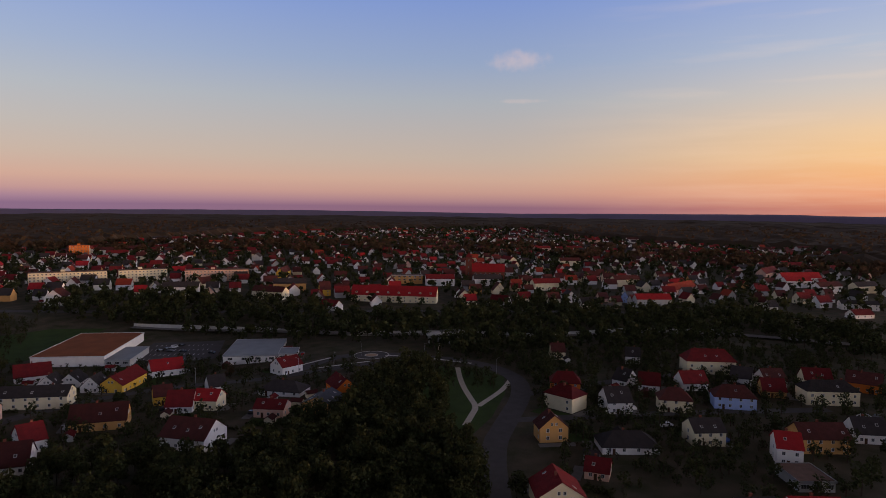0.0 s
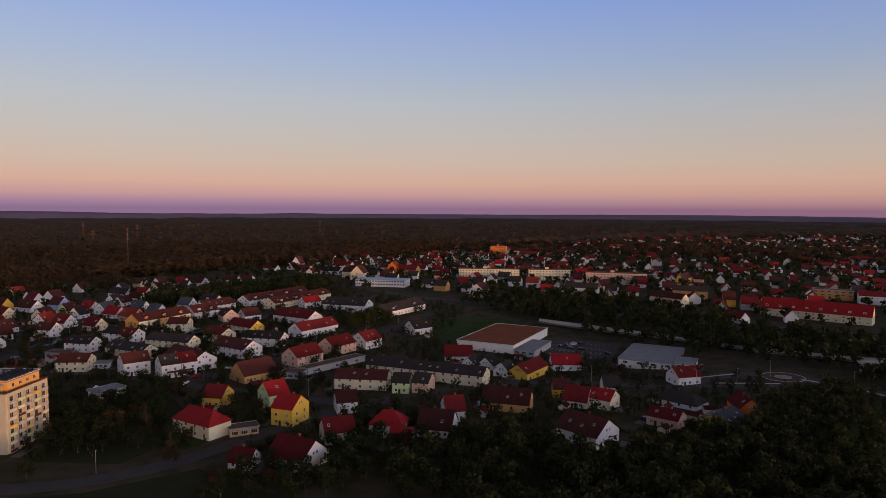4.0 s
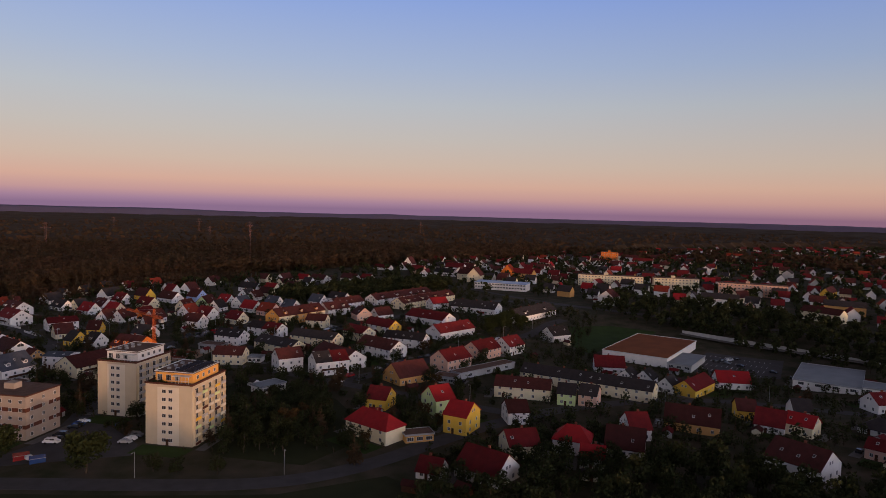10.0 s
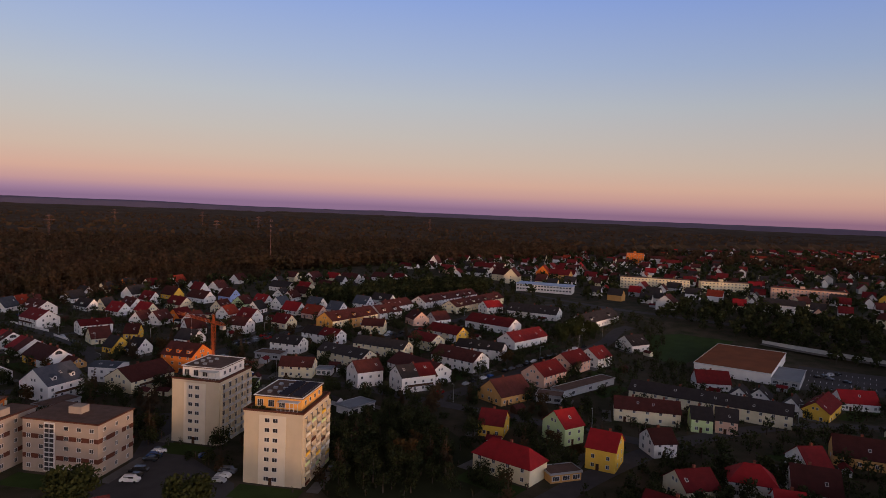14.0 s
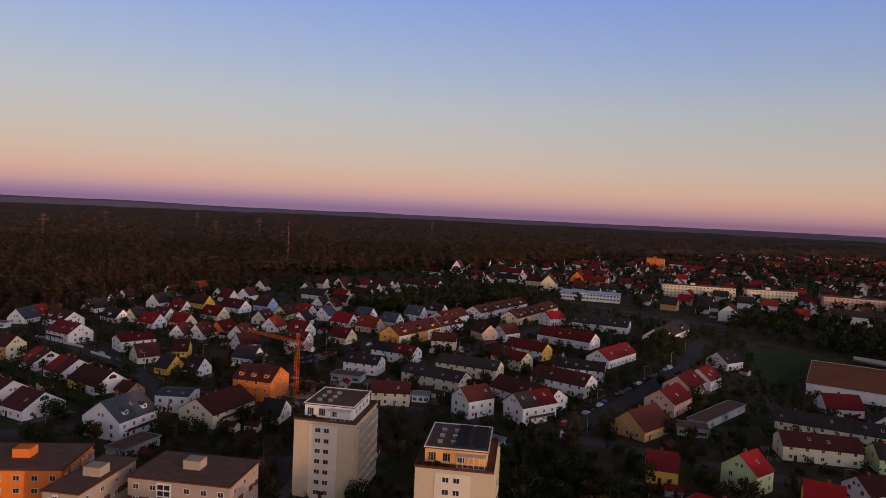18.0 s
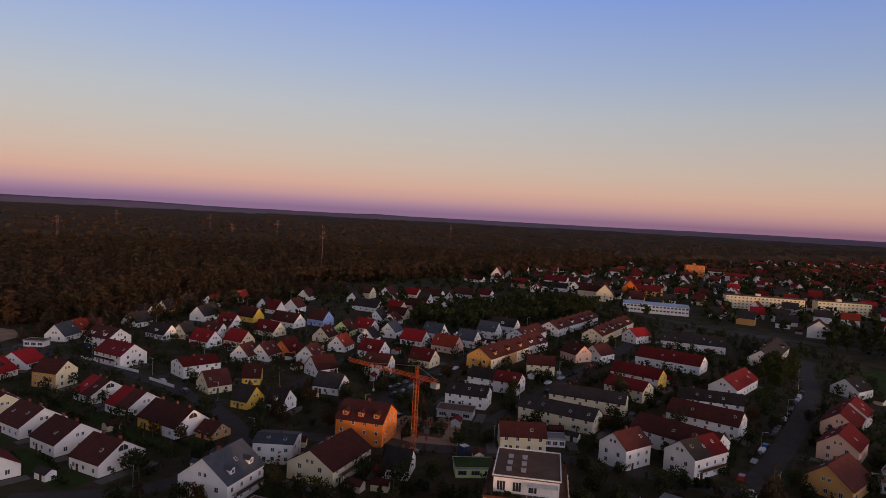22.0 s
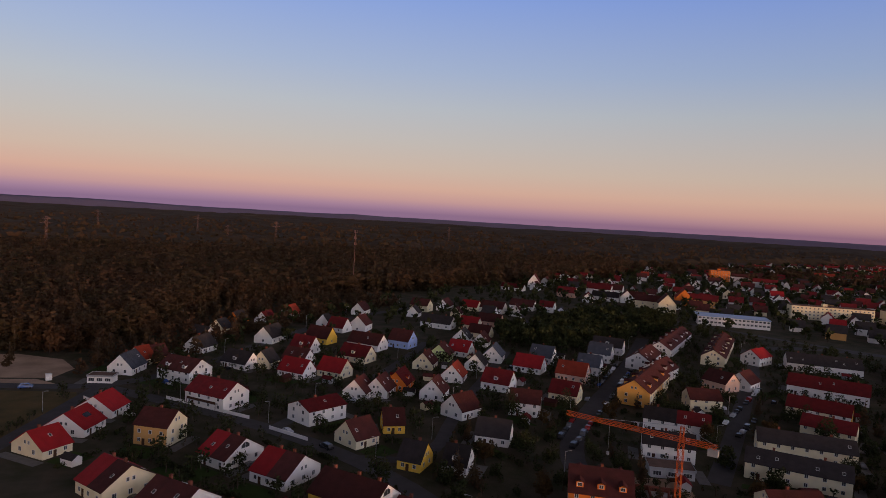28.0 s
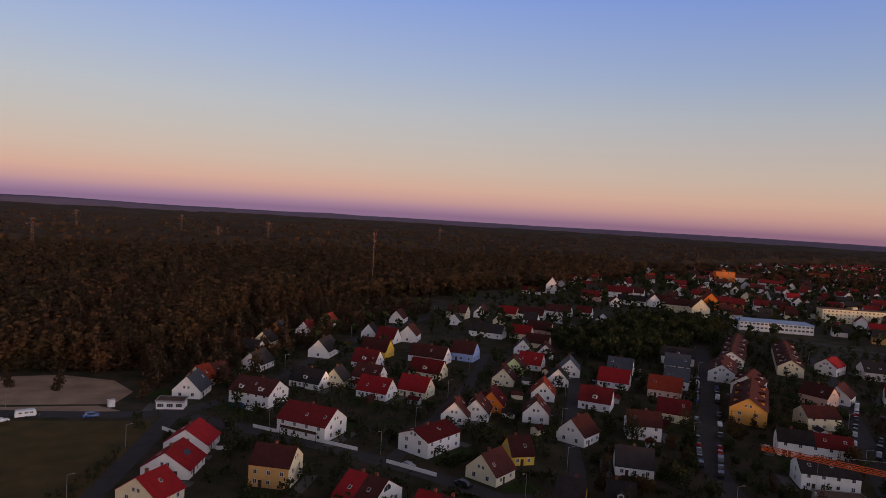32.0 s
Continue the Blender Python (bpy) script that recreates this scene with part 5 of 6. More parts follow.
# ---- clear ground ----
def clear(x, y, r, road=True):
    """Whether a thing of radius r has room at x, y among houses and roads."""
    for hx, hy, yaw, w, l in TAKEN:
        dx, dy = x - hx, y - hy
        if abs(dx) + abs(dy) > l + w + r + 8:
            continue
        c, s = math.cos(radians(yaw)), math.sin(radians(yaw))
        u, v = abs(dx * c + dy * s), abs(-dx * s + dy * c)
        if u < l / 2 + r and v < w / 2 + r:
            return False
    if road:
        for width, p in ROADS:
            for a, b in zip(p, p[1:]):
                if min(a.x, b.x) - 15 < x < max(a.x, b.x) + 15 and min(a.y, b.y) - 15 < y < max(a.y, b.y) + 15:
                    d = b - a
                    t = max(0, min(1, ((x - a.x) * d.x + (y - a.y) * d.y) / max(d.length_squared, 1e-6)))
                    if math.hypot(a.x + d.x * t - x, a.y + d.y * t - y) < width / 2 + r * 0.7:
                        return False
    return True


def keep_free(x, y, yaw, w, l):
    """x, y: the corner of a flat-roofed building whose length l runs along yaw."""
    c, s = math.cos(radians(yaw)), math.sin(radians(yaw))
    TAKEN.append((x + c * l / 2 - s * w / 2, y + s * l / 2 + c * w / 2, yaw, w, l))


keep_free(-106, 243, -26, 26, 16.5)
keep_free(-83, 207, -24, 28, 18.5)
keep_free(-143, 225, -24, 16, 24)
keep_free(-158, 221, -24, 20, 9)
keep_free(-180, 236, -11, 16, 23)


# ---- large halls ----
def flat_hall(name, x, y, yaw, l, w, h, wall, roof, label, windows=0, rim=METAL, roof_label=""):
    """A flat-roofed building; x, y its front corner, l along its front."""
    ob = thing(name, pose(x, y, 0, 0, 0, yaw), label, "building")
    part("wall", Shape().box(0, 0, 0, l, w, h).mesh("wall", wall), ob)
    part("roof", Shape().box(-0.2, -0.2, h, l + 0.2, w + 0.2, h + 0.12).mesh("roof", roof), ob, None, roof_label)
    e = Shape().box(-0.3, -0.3, h - 0.3, l + 0.3, -0.2, h + 0.35).box(-0.3, w + 0.2, h - 0.3, l + 0.3, w + 0.3, h + 0.35)
    e.box(-0.3, -0.2, h - 0.3, -0.2, w + 0.2, h + 0.35).box(l + 0.2, -0.2, h - 0.3, l + 0.3, w + 0.2, h + 0.35)
    part("roof_rim", e.mesh("roof_rim", rim), ob)
    for k in range(windows):
        for z in ((h - 2.2, h - 5.2) if h > 7 else (h - 2.2,)):
            put_window(ob, l * (k + 0.5) / windows, 0, z, 0, min(2.6, l / windows * 0.7), 1.4, 2)
    keep_free(x, y, yaw, w, l)
    return ob


BLUE_SHEET = material("roof_sheet_blue", (0.32, 0.42, 0.62), (0.26, 0.35, 0.54), 0.15, 0.45, 0.2, 2)
flat_hall("sports_hall", 149, 328, -48, 38, 68, 5.4, PLASTER["white"], SEDUM, "large white sports hall with a rust-brown flat roof", 0, FRAME, "rust-brown planted flat roof")
flat_hall("hall_annex", 174.6, 299.6, -48, 13, 34, 3.8, PLASTER["grey"], SHEET, "grey flat-roofed annex of the sports hall", 3)
flat_hall("supermarket", 214.3, 249.8, -47.8, 30, 46, 5.2, PLASTER["white"], SHEET, "low white supermarket with a pale grey sheet roof", 4)
flat_hall("supermarket_entrance", 234.6, 227.4, -47.8, 10, 16, 3.8, PLASTER["white"], SHEET, "white flat-roofed entrance wing of the supermarket", 2)
flat_hall("blue_roofed_hall", 152.8, 606.9, -33.7, 52.5, 20, 7.2, PLASTER["white"], BLUE_SHEET, "long white hall with a pale blue metal roof", 18, BLUE_SHEET, "pale blue sheet roof")
slab_block(279.8, 634.9, -28.1, 68.5, 12, 4, "cream", "long cream-coloured four-storey block of flats", False)
slab_block(350.3, 598.2, -24.0, 46.0, 12, 4, "cream", "long cream-coloured four-storey block of flats", False)
slab_block(394.2, 550.7, -37.0, 63.0, 12, 4, "pink", "long salmon-coloured four-storey block of flats", False)
slab_block(470.0, 948.0, -30.0, 26.0, 14, 6, "orange", "tall orange block of flats in the last sun", False, True)


def church(x, y, yaw):
    ob = thing("church", pose(x, y, 0, 0, 0, yaw), "brick church with a square tower and red nave roof", "church")
    part("tower", Shape().box(-3.5, -3.5, 0, 3.5, 3.5, 27).mesh("tower", BRICK), ob)
    v = [(-3.9, -3.9, 27), (3.9, -3.9, 27), (3.9, 3.9, 27), (-3.9, 3.9, 27), (0, 0, 33)]
    part("tower_roof", mesh("tower_roof", v, [(3, 2, 1, 0), (0, 1, 4), (1, 2, 4), (2, 3, 4), (3, 0, 4)], ROOF["red"]), ob)
    part("nave", Shape().box(3.6, -7, 0, 40, 7, 12).mesh("nave", BRICK), ob)
    s = Shape()
    for sy in (-1, 1):
        p = [(3.6, sy * 7.6, 11.6), (40.5, sy * 7.6, 11.6), (40.5, 0, 20), (3.6, 0, 20)]
        s.slab(*(p if sy < 0 else [p[1], p[0], p[3], p[2]]), 0.25)
    part("nave_roof", s.mesh("nave_roof", ROOF["bright"]), ob)
    for k in range(6):
        put_window(ob, 8 + k * 5.4, -7, 4, 0, 1.6, 6)
    for z in (8, 15, 22):
        put_window(ob, 0, -3.5, z, 0, 1.2, 2.2)
    keep_free(x, y - 7, yaw, 14, 42)


church(612, 341, -59)

# low flat roofs: garages, workshops, shops
flat_hall("garage_row", -82.5, 355.8, -28.3, 13.4, 8, 3, PLASTER["grey"], GRAVEL, "low grey flat-roofed garage row", 3)
flat_hall("garage_row", -256.4, 490.6, -14.6, 9.7, 6, 3, PLASTER["white"], GRAVEL, "low white flat-roofed garage", 3)
flat_hall("garage_row", -54.8, 320.4, -18.5, 6.8, 6, 2.8, PLASTER["white"], SHEET, "low white flat-roofed garage", 3)
flat_hall("garage_row", 31.3, 269.3, -32.3, 10.4, 8, 3, PLASTER["grey"], GRAVEL, "low grey flat-roofed workshop", 3)
flat_hall("garage_row", 45.1, 271.7, 28.7, 38.9, 7, 3, PLASTER["grey"], GRAVEL, "row of grey lock-up garages", 3)
flat_hall("garage_row", -151.7, 275.4, 53.4, 14.0, 7, 3, PLASTER["grey"], GRAVEL, "long low flat-roofed garage", 3)
flat_hall("garage_row", -46.3, 259.7, 36.9, 12.5, 8, 3.2, PLASTER["white"], SHEET, "small flat-roofed kiosk with pale roof", 3)
flat_hall("garage_row", 204.6, -34.8, -55.0, 11.0, 14, 3.2, PLASTER["grey"], GRAVEL, "wide flat-roofed commercial building", 3)
flat_hall("garage_row", 3.0, 191.3, 5.0, 10.2, 6, 2.8, PLASTER["ochre"], GRAVEL, "low garage row with brown doors", 3)
flat_hall("garage_row", 529.4, 385.3, -52.6, 32.7, 12, 9, PLASTER["ochre"], GRAVEL, "tall ochre flat-roofed office building", 6)
flat_hall("garage_row", -92.5, 300.9, -11.9, 11.6, 8, 3, PLASTER["green"], LAWN, "low flat roof grown with moss", 3)


# ---- construction crane, mast, pylons ----
def lattice(s, a, b, half, step, k=0):
    """A square lattice beam from a to b with four chords and zigzag braces."""
    a, b = Vector(a), Vector(b)
    d = (b - a).normalized()
    u = d.orthogonal().normalized() if abs(d.z) < 0.9 else Vector((1, 0, 0))
    w = d.cross(u)
    cs = [(u * p + w * q) * half for p, q in ((1, 1), (-1, 1), (-1, -1), (1, -1))]
    for c in cs:
        s.tube(a + c, b + c, 0.09, 0.09, 4, k)
    n = max(2, int((b - a).length / step))
    for i in range(n):
        p, q = a + (b - a) * i / n, a + (b - a) * (i + 1) / n
        for j in range(4):
            s.tube(p + cs[j], q + cs[(j + 1) % 4], 0.05, 0.05, 3, k)


def crane(x, y, top, yaw, jib):
    ob = thing("tower_crane", pose(x, y, 0, 0, 0, yaw), "orange tower crane on a building site", "crane")
    s = Shape()
    lattice(s, (0, 0, 0.4), (0, 0, top), 0.6, 1.5)
    part("mast", s.mesh("mast", STEEL_ORANGE), ob)
    part("base", Shape().box(-2.2, -2.2, 0, 2.2, 2.2, 0.4).mesh("base", CONCRETE), ob)
    s = Shape()
    lattice(s, (-1.0, 0, top + 0.8), (jib, 0, top + 0.8), 0.45, 1.4)
    part("jib", s.mesh("jib", STEEL_ORANGE), ob)
    s = Shape()
    lattice(s, (0, 0, top + 0.2), (0, 0, top + 4.2), 0.4, 1.0)
    part("apex", s.mesh("apex", STEEL_ORANGE), ob)
    s = Shape()
    lattice(s, (-1.0, 0, top + 0.8), (-8.5, 0, top + 0.8), 0.5, 1.5)
    part("counter_jib", s.mesh("counter_jib", STEEL_ORANGE), ob)
    part("counterweight", Shape().box(-8.8, -0.8, top - 1.4, -6.4, 0.8, top + 0.2).mesh("counterweight", CONCRETE), ob)
    for e in (jib * 0.7, -8):
        part("tie_rod", Shape().tube((0, 0, top + 4.2), (e, 0, top + 1.3), 0.05, 0.05, 4).mesh("tie_rod", METAL), ob)
    part("hook_cable", Shape().tube((jib * 0.6, 0, top + 0.3), (jib * 0.6, 0, top - 7), 0.03, 0.03, 4).box(jib * 0.6 - 0.3, -0.2, top - 7.8, jib * 0.6 + 0.3, 0.2, top - 7).mesh("hook_cable", METAL), ob)
    return ob


crane(-99.8, 323.0, 23.5, 125, 31)


def radio_mast(x, y, h):
    ob = thing("radio_mast", pose(x, y, 0), "tall slim radio mast with antennas above the forest", "mast")
    part("pole", Shape().tube((0, 0, -0.2), (0, 0, h), 0.4, 0.18, 10).mesh("pole", MAST_PAINT), ob)
    for z, r in ((h - 3, 1.6), (h - 9, 1.4), (h - 15, 1.1)):
        part("platform", Shape().tube((0, 0, z), (0, 0, z + 0.25), r, r, 12).mesh("platform", MAST_PAINT), ob)
        for k in range(3):
            a = 2.094 * k
            part("antenna", Shape().box(-0.2, -0.12, 0, 0.2, 0.12, 2.4).mesh("antenna", MAST_PAINT), ob, pose(r * math.cos(a), r * math.sin(a), z + 0.25, 0, 0, math.degrees(a) + 90))
    return ob


MAST_PAINT = material("mast_paint_red_white", (0.24, 0.13, 0.11), (0.18, 0.09, 0.08), 0.3, 0.6)
radio_mast(-74, 832, 56)


def pylon(x, y, h):
    s = Shape()
    lattice(s, (0, 0, -0.2), (0, 0, h), 1.1, 4)
    for z, r in ((h - 3, 5), (h - 9, 8)):
        s.tube((-r, 0, z), (r, 0, z), 0.2, 0.2, 4)
        s.tube((-r, 0, z), (0, 0, z + 2.5), 0.12, 0.12, 4)
        s.tube((r, 0, z), (0, 0, z + 2.5), 0.12, 0.12, 4)
    solid("power_pylon", s.mesh("power_pylon", MAST_PAINT), pose(x, y, 0, 0, 0, 35), "grey lattice power pylon rising from the forest", "pylon", "power line")


for px, py, ph in ((-408, 1173, 46), (-176, 1402, 38), (-96, 1386, 48), (308, 1598, 49), (-229, 1692, 48), (-418, 1678, 48)):
    pylon(px, py, ph)


# ---- town beyond ----
fill = random.Random(21)
WALLS = ["white"] * 11 + ["cream"] * 4 + ["grey"] * 5 + ["pink", "ochre"]
ROOFS = ["red"] * 5 + ["brown"] * 7 + ["dark"] * 4 + ["bright"] + ["rust"]


FAR = Shape()
FAR_MATS = [PLASTER[k] for k in WORDS] + [ROOF[k] for k in TILES]


def far_house(x, y, yaw, w, l, eave, ridge, wall, roof):
    """One of the countless houses of the far town: walls and roof go into the joined mesh."""
    m = pose(x, y, 0, 0, 0, yaw)
    hl, hw, o = l / 2, w / 2, 0.5
    v = [(sx * hl, sy * hw, z) for sx in (-1, 1) for sy, z in ((-1, 0), (1, 0), (1, eave), (-1, eave))] + [(-hl, 0, ridge - 0.12), (hl, 0, ridge - 0.12)]
    FAR.add([tuple(m @ Vector(p)) for p in v], [(0, 3, 8, 2, 1), (4, 5, 6, 9, 7), (0, 4, 7, 3), (1, 2, 6, 5), (0, 1, 5, 4)], list(WORDS).index(wall))
    dz, k = (ridge - eave) / hw * o, len(WORDS) + list(TILES).index(roof)
    for sy in (-1, 1):
        a, b, c, d = (-hl - o, sy * (hw + o), eave - dz), (hl + o, sy * (hw + o), eave - dz), (hl + o, 0, ridge), (-hl - o, 0, ridge)
        FAR.slab(*[tuple(m @ Vector(p)) for p in ((a, b, c, d) if sy < 0 else (b, a, d, c))], 0.2, k)
    TAKEN.append((x, y, yaw, w, l))


SIZES = [(8, 9, 3.8, 8.2), (8.5, 10, 4.2, 9), (9, 11, 4.6, 9.6), (10, 13, 5.6, 10.5)]


def fill_town(poly, step, yaw0, share, long=0.0):
    """Houses over a quarter, in loose rows that run one way."""
    xs, ys = [p[0] for p in poly], [p[1] for p in poly]
    c, s = math.cos(radians(yaw0)), math.sin(radians(yaw0))
    cx, cy, n = (min(xs) + max(xs)) / 2, (min(ys) + max(ys)) / 2, int(max(max(xs) - min(xs), max(ys) - min(ys)) / step) + 2
    for i in range(-n // 2, n // 2 + 1):
        for j in range(-n // 2, n // 2 + 1):
            u, v = i * step + fill.uniform(-0.2, 0.2) * step, j * step * 0.85 + fill.uniform(-0.15, 0.15) * step
            x, y = cx + u * c - v * s, cy + u * s + v * c
            if fill.random() > share or not inside(x, y, poly):
                continue
            w, l, e, r = fill.choice(SIZES)
            if fill.random() < long:
                w, l, e, r = 11, 30, 8, 12
            if not clear(x, y, max(w, l) * 0.6):
                continue
            far_house(x, y, yaw0 + fill.choice((0, 0, 90)) + fill.uniform(-8, 8), w, l, e, r, fill.choice(WALLS), fill.choice(ROOFS))


fill_town([(240, 500), (330, 470), (390, 310), (440, 250), (520, 190), (560, 60), (640, 0), (760, 250), (680, 520), (480, 720), (300, 860), (170, 760), (200, 600)], 25, -44, 0.60, 0.08)
fill_town([(60, 800), (170, 760), (300, 860), (480, 720), (680, 520), (760, 250), (640, 0), (700, -60), (1150, -20), (1290, 150), (1120, 560), (950, 800), (720, 1000), (430, 1130), (250, 1000), (120, 860)], 32, -40, 0.66, 0.05)
fill_town(FAR_TOWN, 40, -40, 0.62, 0.10)
solid("far_town_houses", FAR.mesh("far_town_houses", FAR_MATS), None, "countless white houses with red roofs in the far town", "houses", "", "stuff")


# ---- cars ----
def car_meshes(paint, van=False):
    L, W = (5.2, 2.0) if van else (4.4, 1.8)
    prof = [(-L / 2, 0.35), (-L / 2, 0.95), (-L * 0.42, 1.05), (-L * 0.33, 1.85), (L * 0.22, 1.9), (L * 0.36, 1.2), (L / 2, 1.05), (L / 2, 0.35)] if van else \
        [(-L / 2, 0.35), (-L / 2, 0.80), (-L * 0.44, 0.95), (-L * 0.30, 1.42), (L * 0.06, 1.45), (L * 0.22, 0.98), (L * 0.47, 0.85), (L / 2, 0.35)]
    n = len(prof)
    v = []
    for yy, inset in ((-W / 2, 0), (W / 2, 0)):
        for x, z in prof:
            v.append((x, yy * (0.84 if z > 1.1 else 1.0), z))
    f = [tuple(range(n)), tuple(range(2 * n - 1, n - 1, -1))] + [(k, n + k, n + (k + 1) % n, (k + 1) % n) for k in range(n)]
    body = mesh("body", v, f, PAINT[paint])
    z0, z1 = (1.25, 1.75) if van else (0.98, 1.36)
    x0, x1 = (-L * 0.30, L * 0.24) if van else (-L * 0.29, L * 0.10)
    g = Shape().box(x0, -W * 0.455, z0, x1, W * 0.455, z1)
    return body, g.mesh("glazing", GLASS), L, W


WHEEL = Shape().tube((0, -0.11, 0), (0, 0.11, 0), 0.32, 0.32, 10).mesh("wheel", RUBBER)
CARS = {}


def car(x, y, yaw, paint, van=False):
    if (paint, van) not in CARS:
        CARS[(paint, van)] = car_meshes(paint, van)
    body, glass, L, W = CARS[(paint, van)]
    ob = thing("van" if van else "car", pose(x, y, 0.06, 0, 0, yaw), f"{paint} {'delivery van' if van else 'car'} parked at the kerb", "van" if van else "car", "parked cars")
    part("body", body, ob)
    part("glazing", glass, ob, None, "dark glass")
    for sx in (-0.31, 0.31):
        for sy in (-1, 1):
            part("wheel", WHEEL, ob, pose(sx * L, sy * (W / 2 - 0.08), 0.32))
    return ob


PAINTS = ["white", "silver", "black", "grey", "blue", "grey", "black", "black", "red", "silver"]
cr = random.Random(5)


def park_along(pts, side, gap, share, turn=0):
    """Cars along a street, side metres from its middle."""
    for (x0, y0), (x1, y1) in zip(pts, pts[1:]):
        d = math.hypot(x1 - x0, y1 - y0)
        ux, uy = (x1 - x0) / d, (y1 - y0) / d
        s = 2.0
        while s < d - 2:
            if cr.random() < share:
                car(x0 + ux * s - uy * side, y0 + uy * s + ux * side, math.degrees(math.atan2(uy, ux)) + cr.choice((0, 180)) + turn + cr.uniform(-3, 3), cr.choice(PAINTS), cr.random() < 0.18)
            s += gap + cr.uniform(0, 1.5)


park_along([(-8, 283), (62, 337), (113, 378)], 0, 6.0, 0.8)
park_along([(-98, 386), (-64, 424), (-6, 484)], 0, 6, 0.75)
park_along([(-94, 382), (-55, 421), (-3, 475)], 0, 6, 0.7)
park_along([(-21, 391), (43, 435)], 0, 5.5, 0.7)
park_along([(-27, 378), (31, 415)], 0, 5.5, 0.5)
park_along([(-113, 210), (-111, 221), (-108, 236)], 0, 2.9, 0.95, 90)
park_along([(-90, 206), (-86, 218)], 0, 2.9, 0.95, 90)
park_along([(-120, 255), (-113, 264)], 0, 2.9, 0.9, 90)
park_along([(-116, 196), (-111, 201)], 0, 3, 0.9, 90)
park_along([(-99, 359), (-91, 361)], 0, 5, 0.7)
park_along([(-190, 426), (-168, 388)], 0, 9, 0.4)
park_along([(-229, 488), (-221, 479)], 0, 5, 0.8)
park_along([(245, 18), (257, 2)], 0, 9, 0.5)
park_along([(299, -46), (305, -56)], 0, 5, 0.8)
park_along([(218, 308), (232, 278)], 0, 4, 0.5)
park_along([(207, 310), (256, 317)], 0, 5, 0.5)
park_along([(-207, 501), (-194, 514)], 0, 6, 0.6)


# ---- street lamps ----
LAMP_POST = Shape().tube((0, 0, 0), (0, 0, 7.6), 0.09, 0.06, 6).tube((0, 0, 7.5), (1.3, 0, 7.9), 0.05, 0.04, 5).mesh("post", METAL)
LAMP_HEAD = Shape().box(-0.1, -0.14, -0.07, 0.65, 0.14, 0.07).mesh("lamp_head", CONCRETE)


def street_lamp(x, y, yaw):
    ob = thing("street_lamp", pose(x, y, 0, 0, 0, yaw), "slim grey street lamp, unlit", "street lamp", "street lamps")
    part("post", LAMP_POST, ob)
    part("lamp_head", LAMP_HEAD, ob, pose(1.3, 0, 7.92))


for width, p in ROADS[:12]:
    run = 0.0
    for a, b in zip(p, p[1:]):
        run += (b - a).length
        if run > 42 and a.y > 100:
            run = 0.0
            d = (b - a).normalized()
            lx, ly = a.x - d.y * (width / 2 + 1.0), a.y + d.x * (width / 2 + 1.0)
            if clear(lx, ly, 0.5, False):
                street_lamp(lx, ly, math.degrees(math.atan2(-d.x, d.y)))


# ---- garden walls and fences ----
def low_wall(pts, h, th, mat, label):
    ob = None
    for (x0, y0), (x1, y1) in zip(pts, pts[1:]):
        d = math.hypot(x1 - x0, y1 - y0)
        me = Shape().box(0, -th / 2, 0, d, th / 2, h).box(-0.05, -th / 2 - 0.05, h, d + 0.05, th / 2 + 0.05, h + 0.08).mesh("garden_wall", mat)
        solid("garden_wall", me, pose(x0, y0, 0, 0, 0, math.degrees(math.atan2(y1 - y0, x1 - x0))), label, "wall", "garden walls")


low_wall([(-190, 421), (-179, 407)], 1.1, 0.25, PLASTER["white"], "low white-rendered garden wall")
low_wall([(-254, 467), (-238, 444), (-234, 443)], 1.1, 0.25, PLASTER["white"], "low white-rendered garden wall")
low_wall([(-225, 463), (-196, 433)], 1.1, 0.25, PLASTER["white"], "low white-rendered garden wall")
ribbon("road_16", [(112, 667), (143, 621), (181, 510), (234, 450), (256, 424)], 7, 0.09, ASPHALT, "asphalt road past the terraced rows")
PALE_WALL = material("pale_concrete", (0.52, 0.50, 0.46), (0.40, 0.39, 0.36), 0.4, 0.9, 0.2)
RAIL = [(239, 381), (281, 304), (301, 232), (344, 181), (367, 133), (421, 94), (456, 44), (470, -60)]
ribbon("railway_bed", RAIL, 9, 1.2, PAVING, "grey gravel railway bed behind the trees", "railway")
low_wall(RAIL[:-1], 3.0, 0.3, PALE_WALL, "pale concrete noise barrier along the railway")





def disc(name, x, y, r0, r1, z, mat, label, category):
    """A flat ring or disc of ground, 8 cm thick."""
    n, v, f = 40, [], []
    for k in range(n):
        c, s = math.cos(2 * math.pi * k / n), math.sin(2 * math.pi * k / n)
        v += [(x + r0 * c, y + r0 * s, z), (x + r1 * c, y + r1 * s, z), (x + r1 * c, y + r1 * s, z - 0.08), (x + r0 * c, y + r0 * s, z - 0.08)]
    for k in range(n):
        a, b = 4 * k, 4 * ((k + 1) % n)
        f += [(a, a + 1, b + 1, b), (a + 1, a + 2, b + 2, b + 1), (a + 3, a, b, b + 3)]
    return solid(name, mesh(name, v, f, mat), None, label, category, "", "structure")


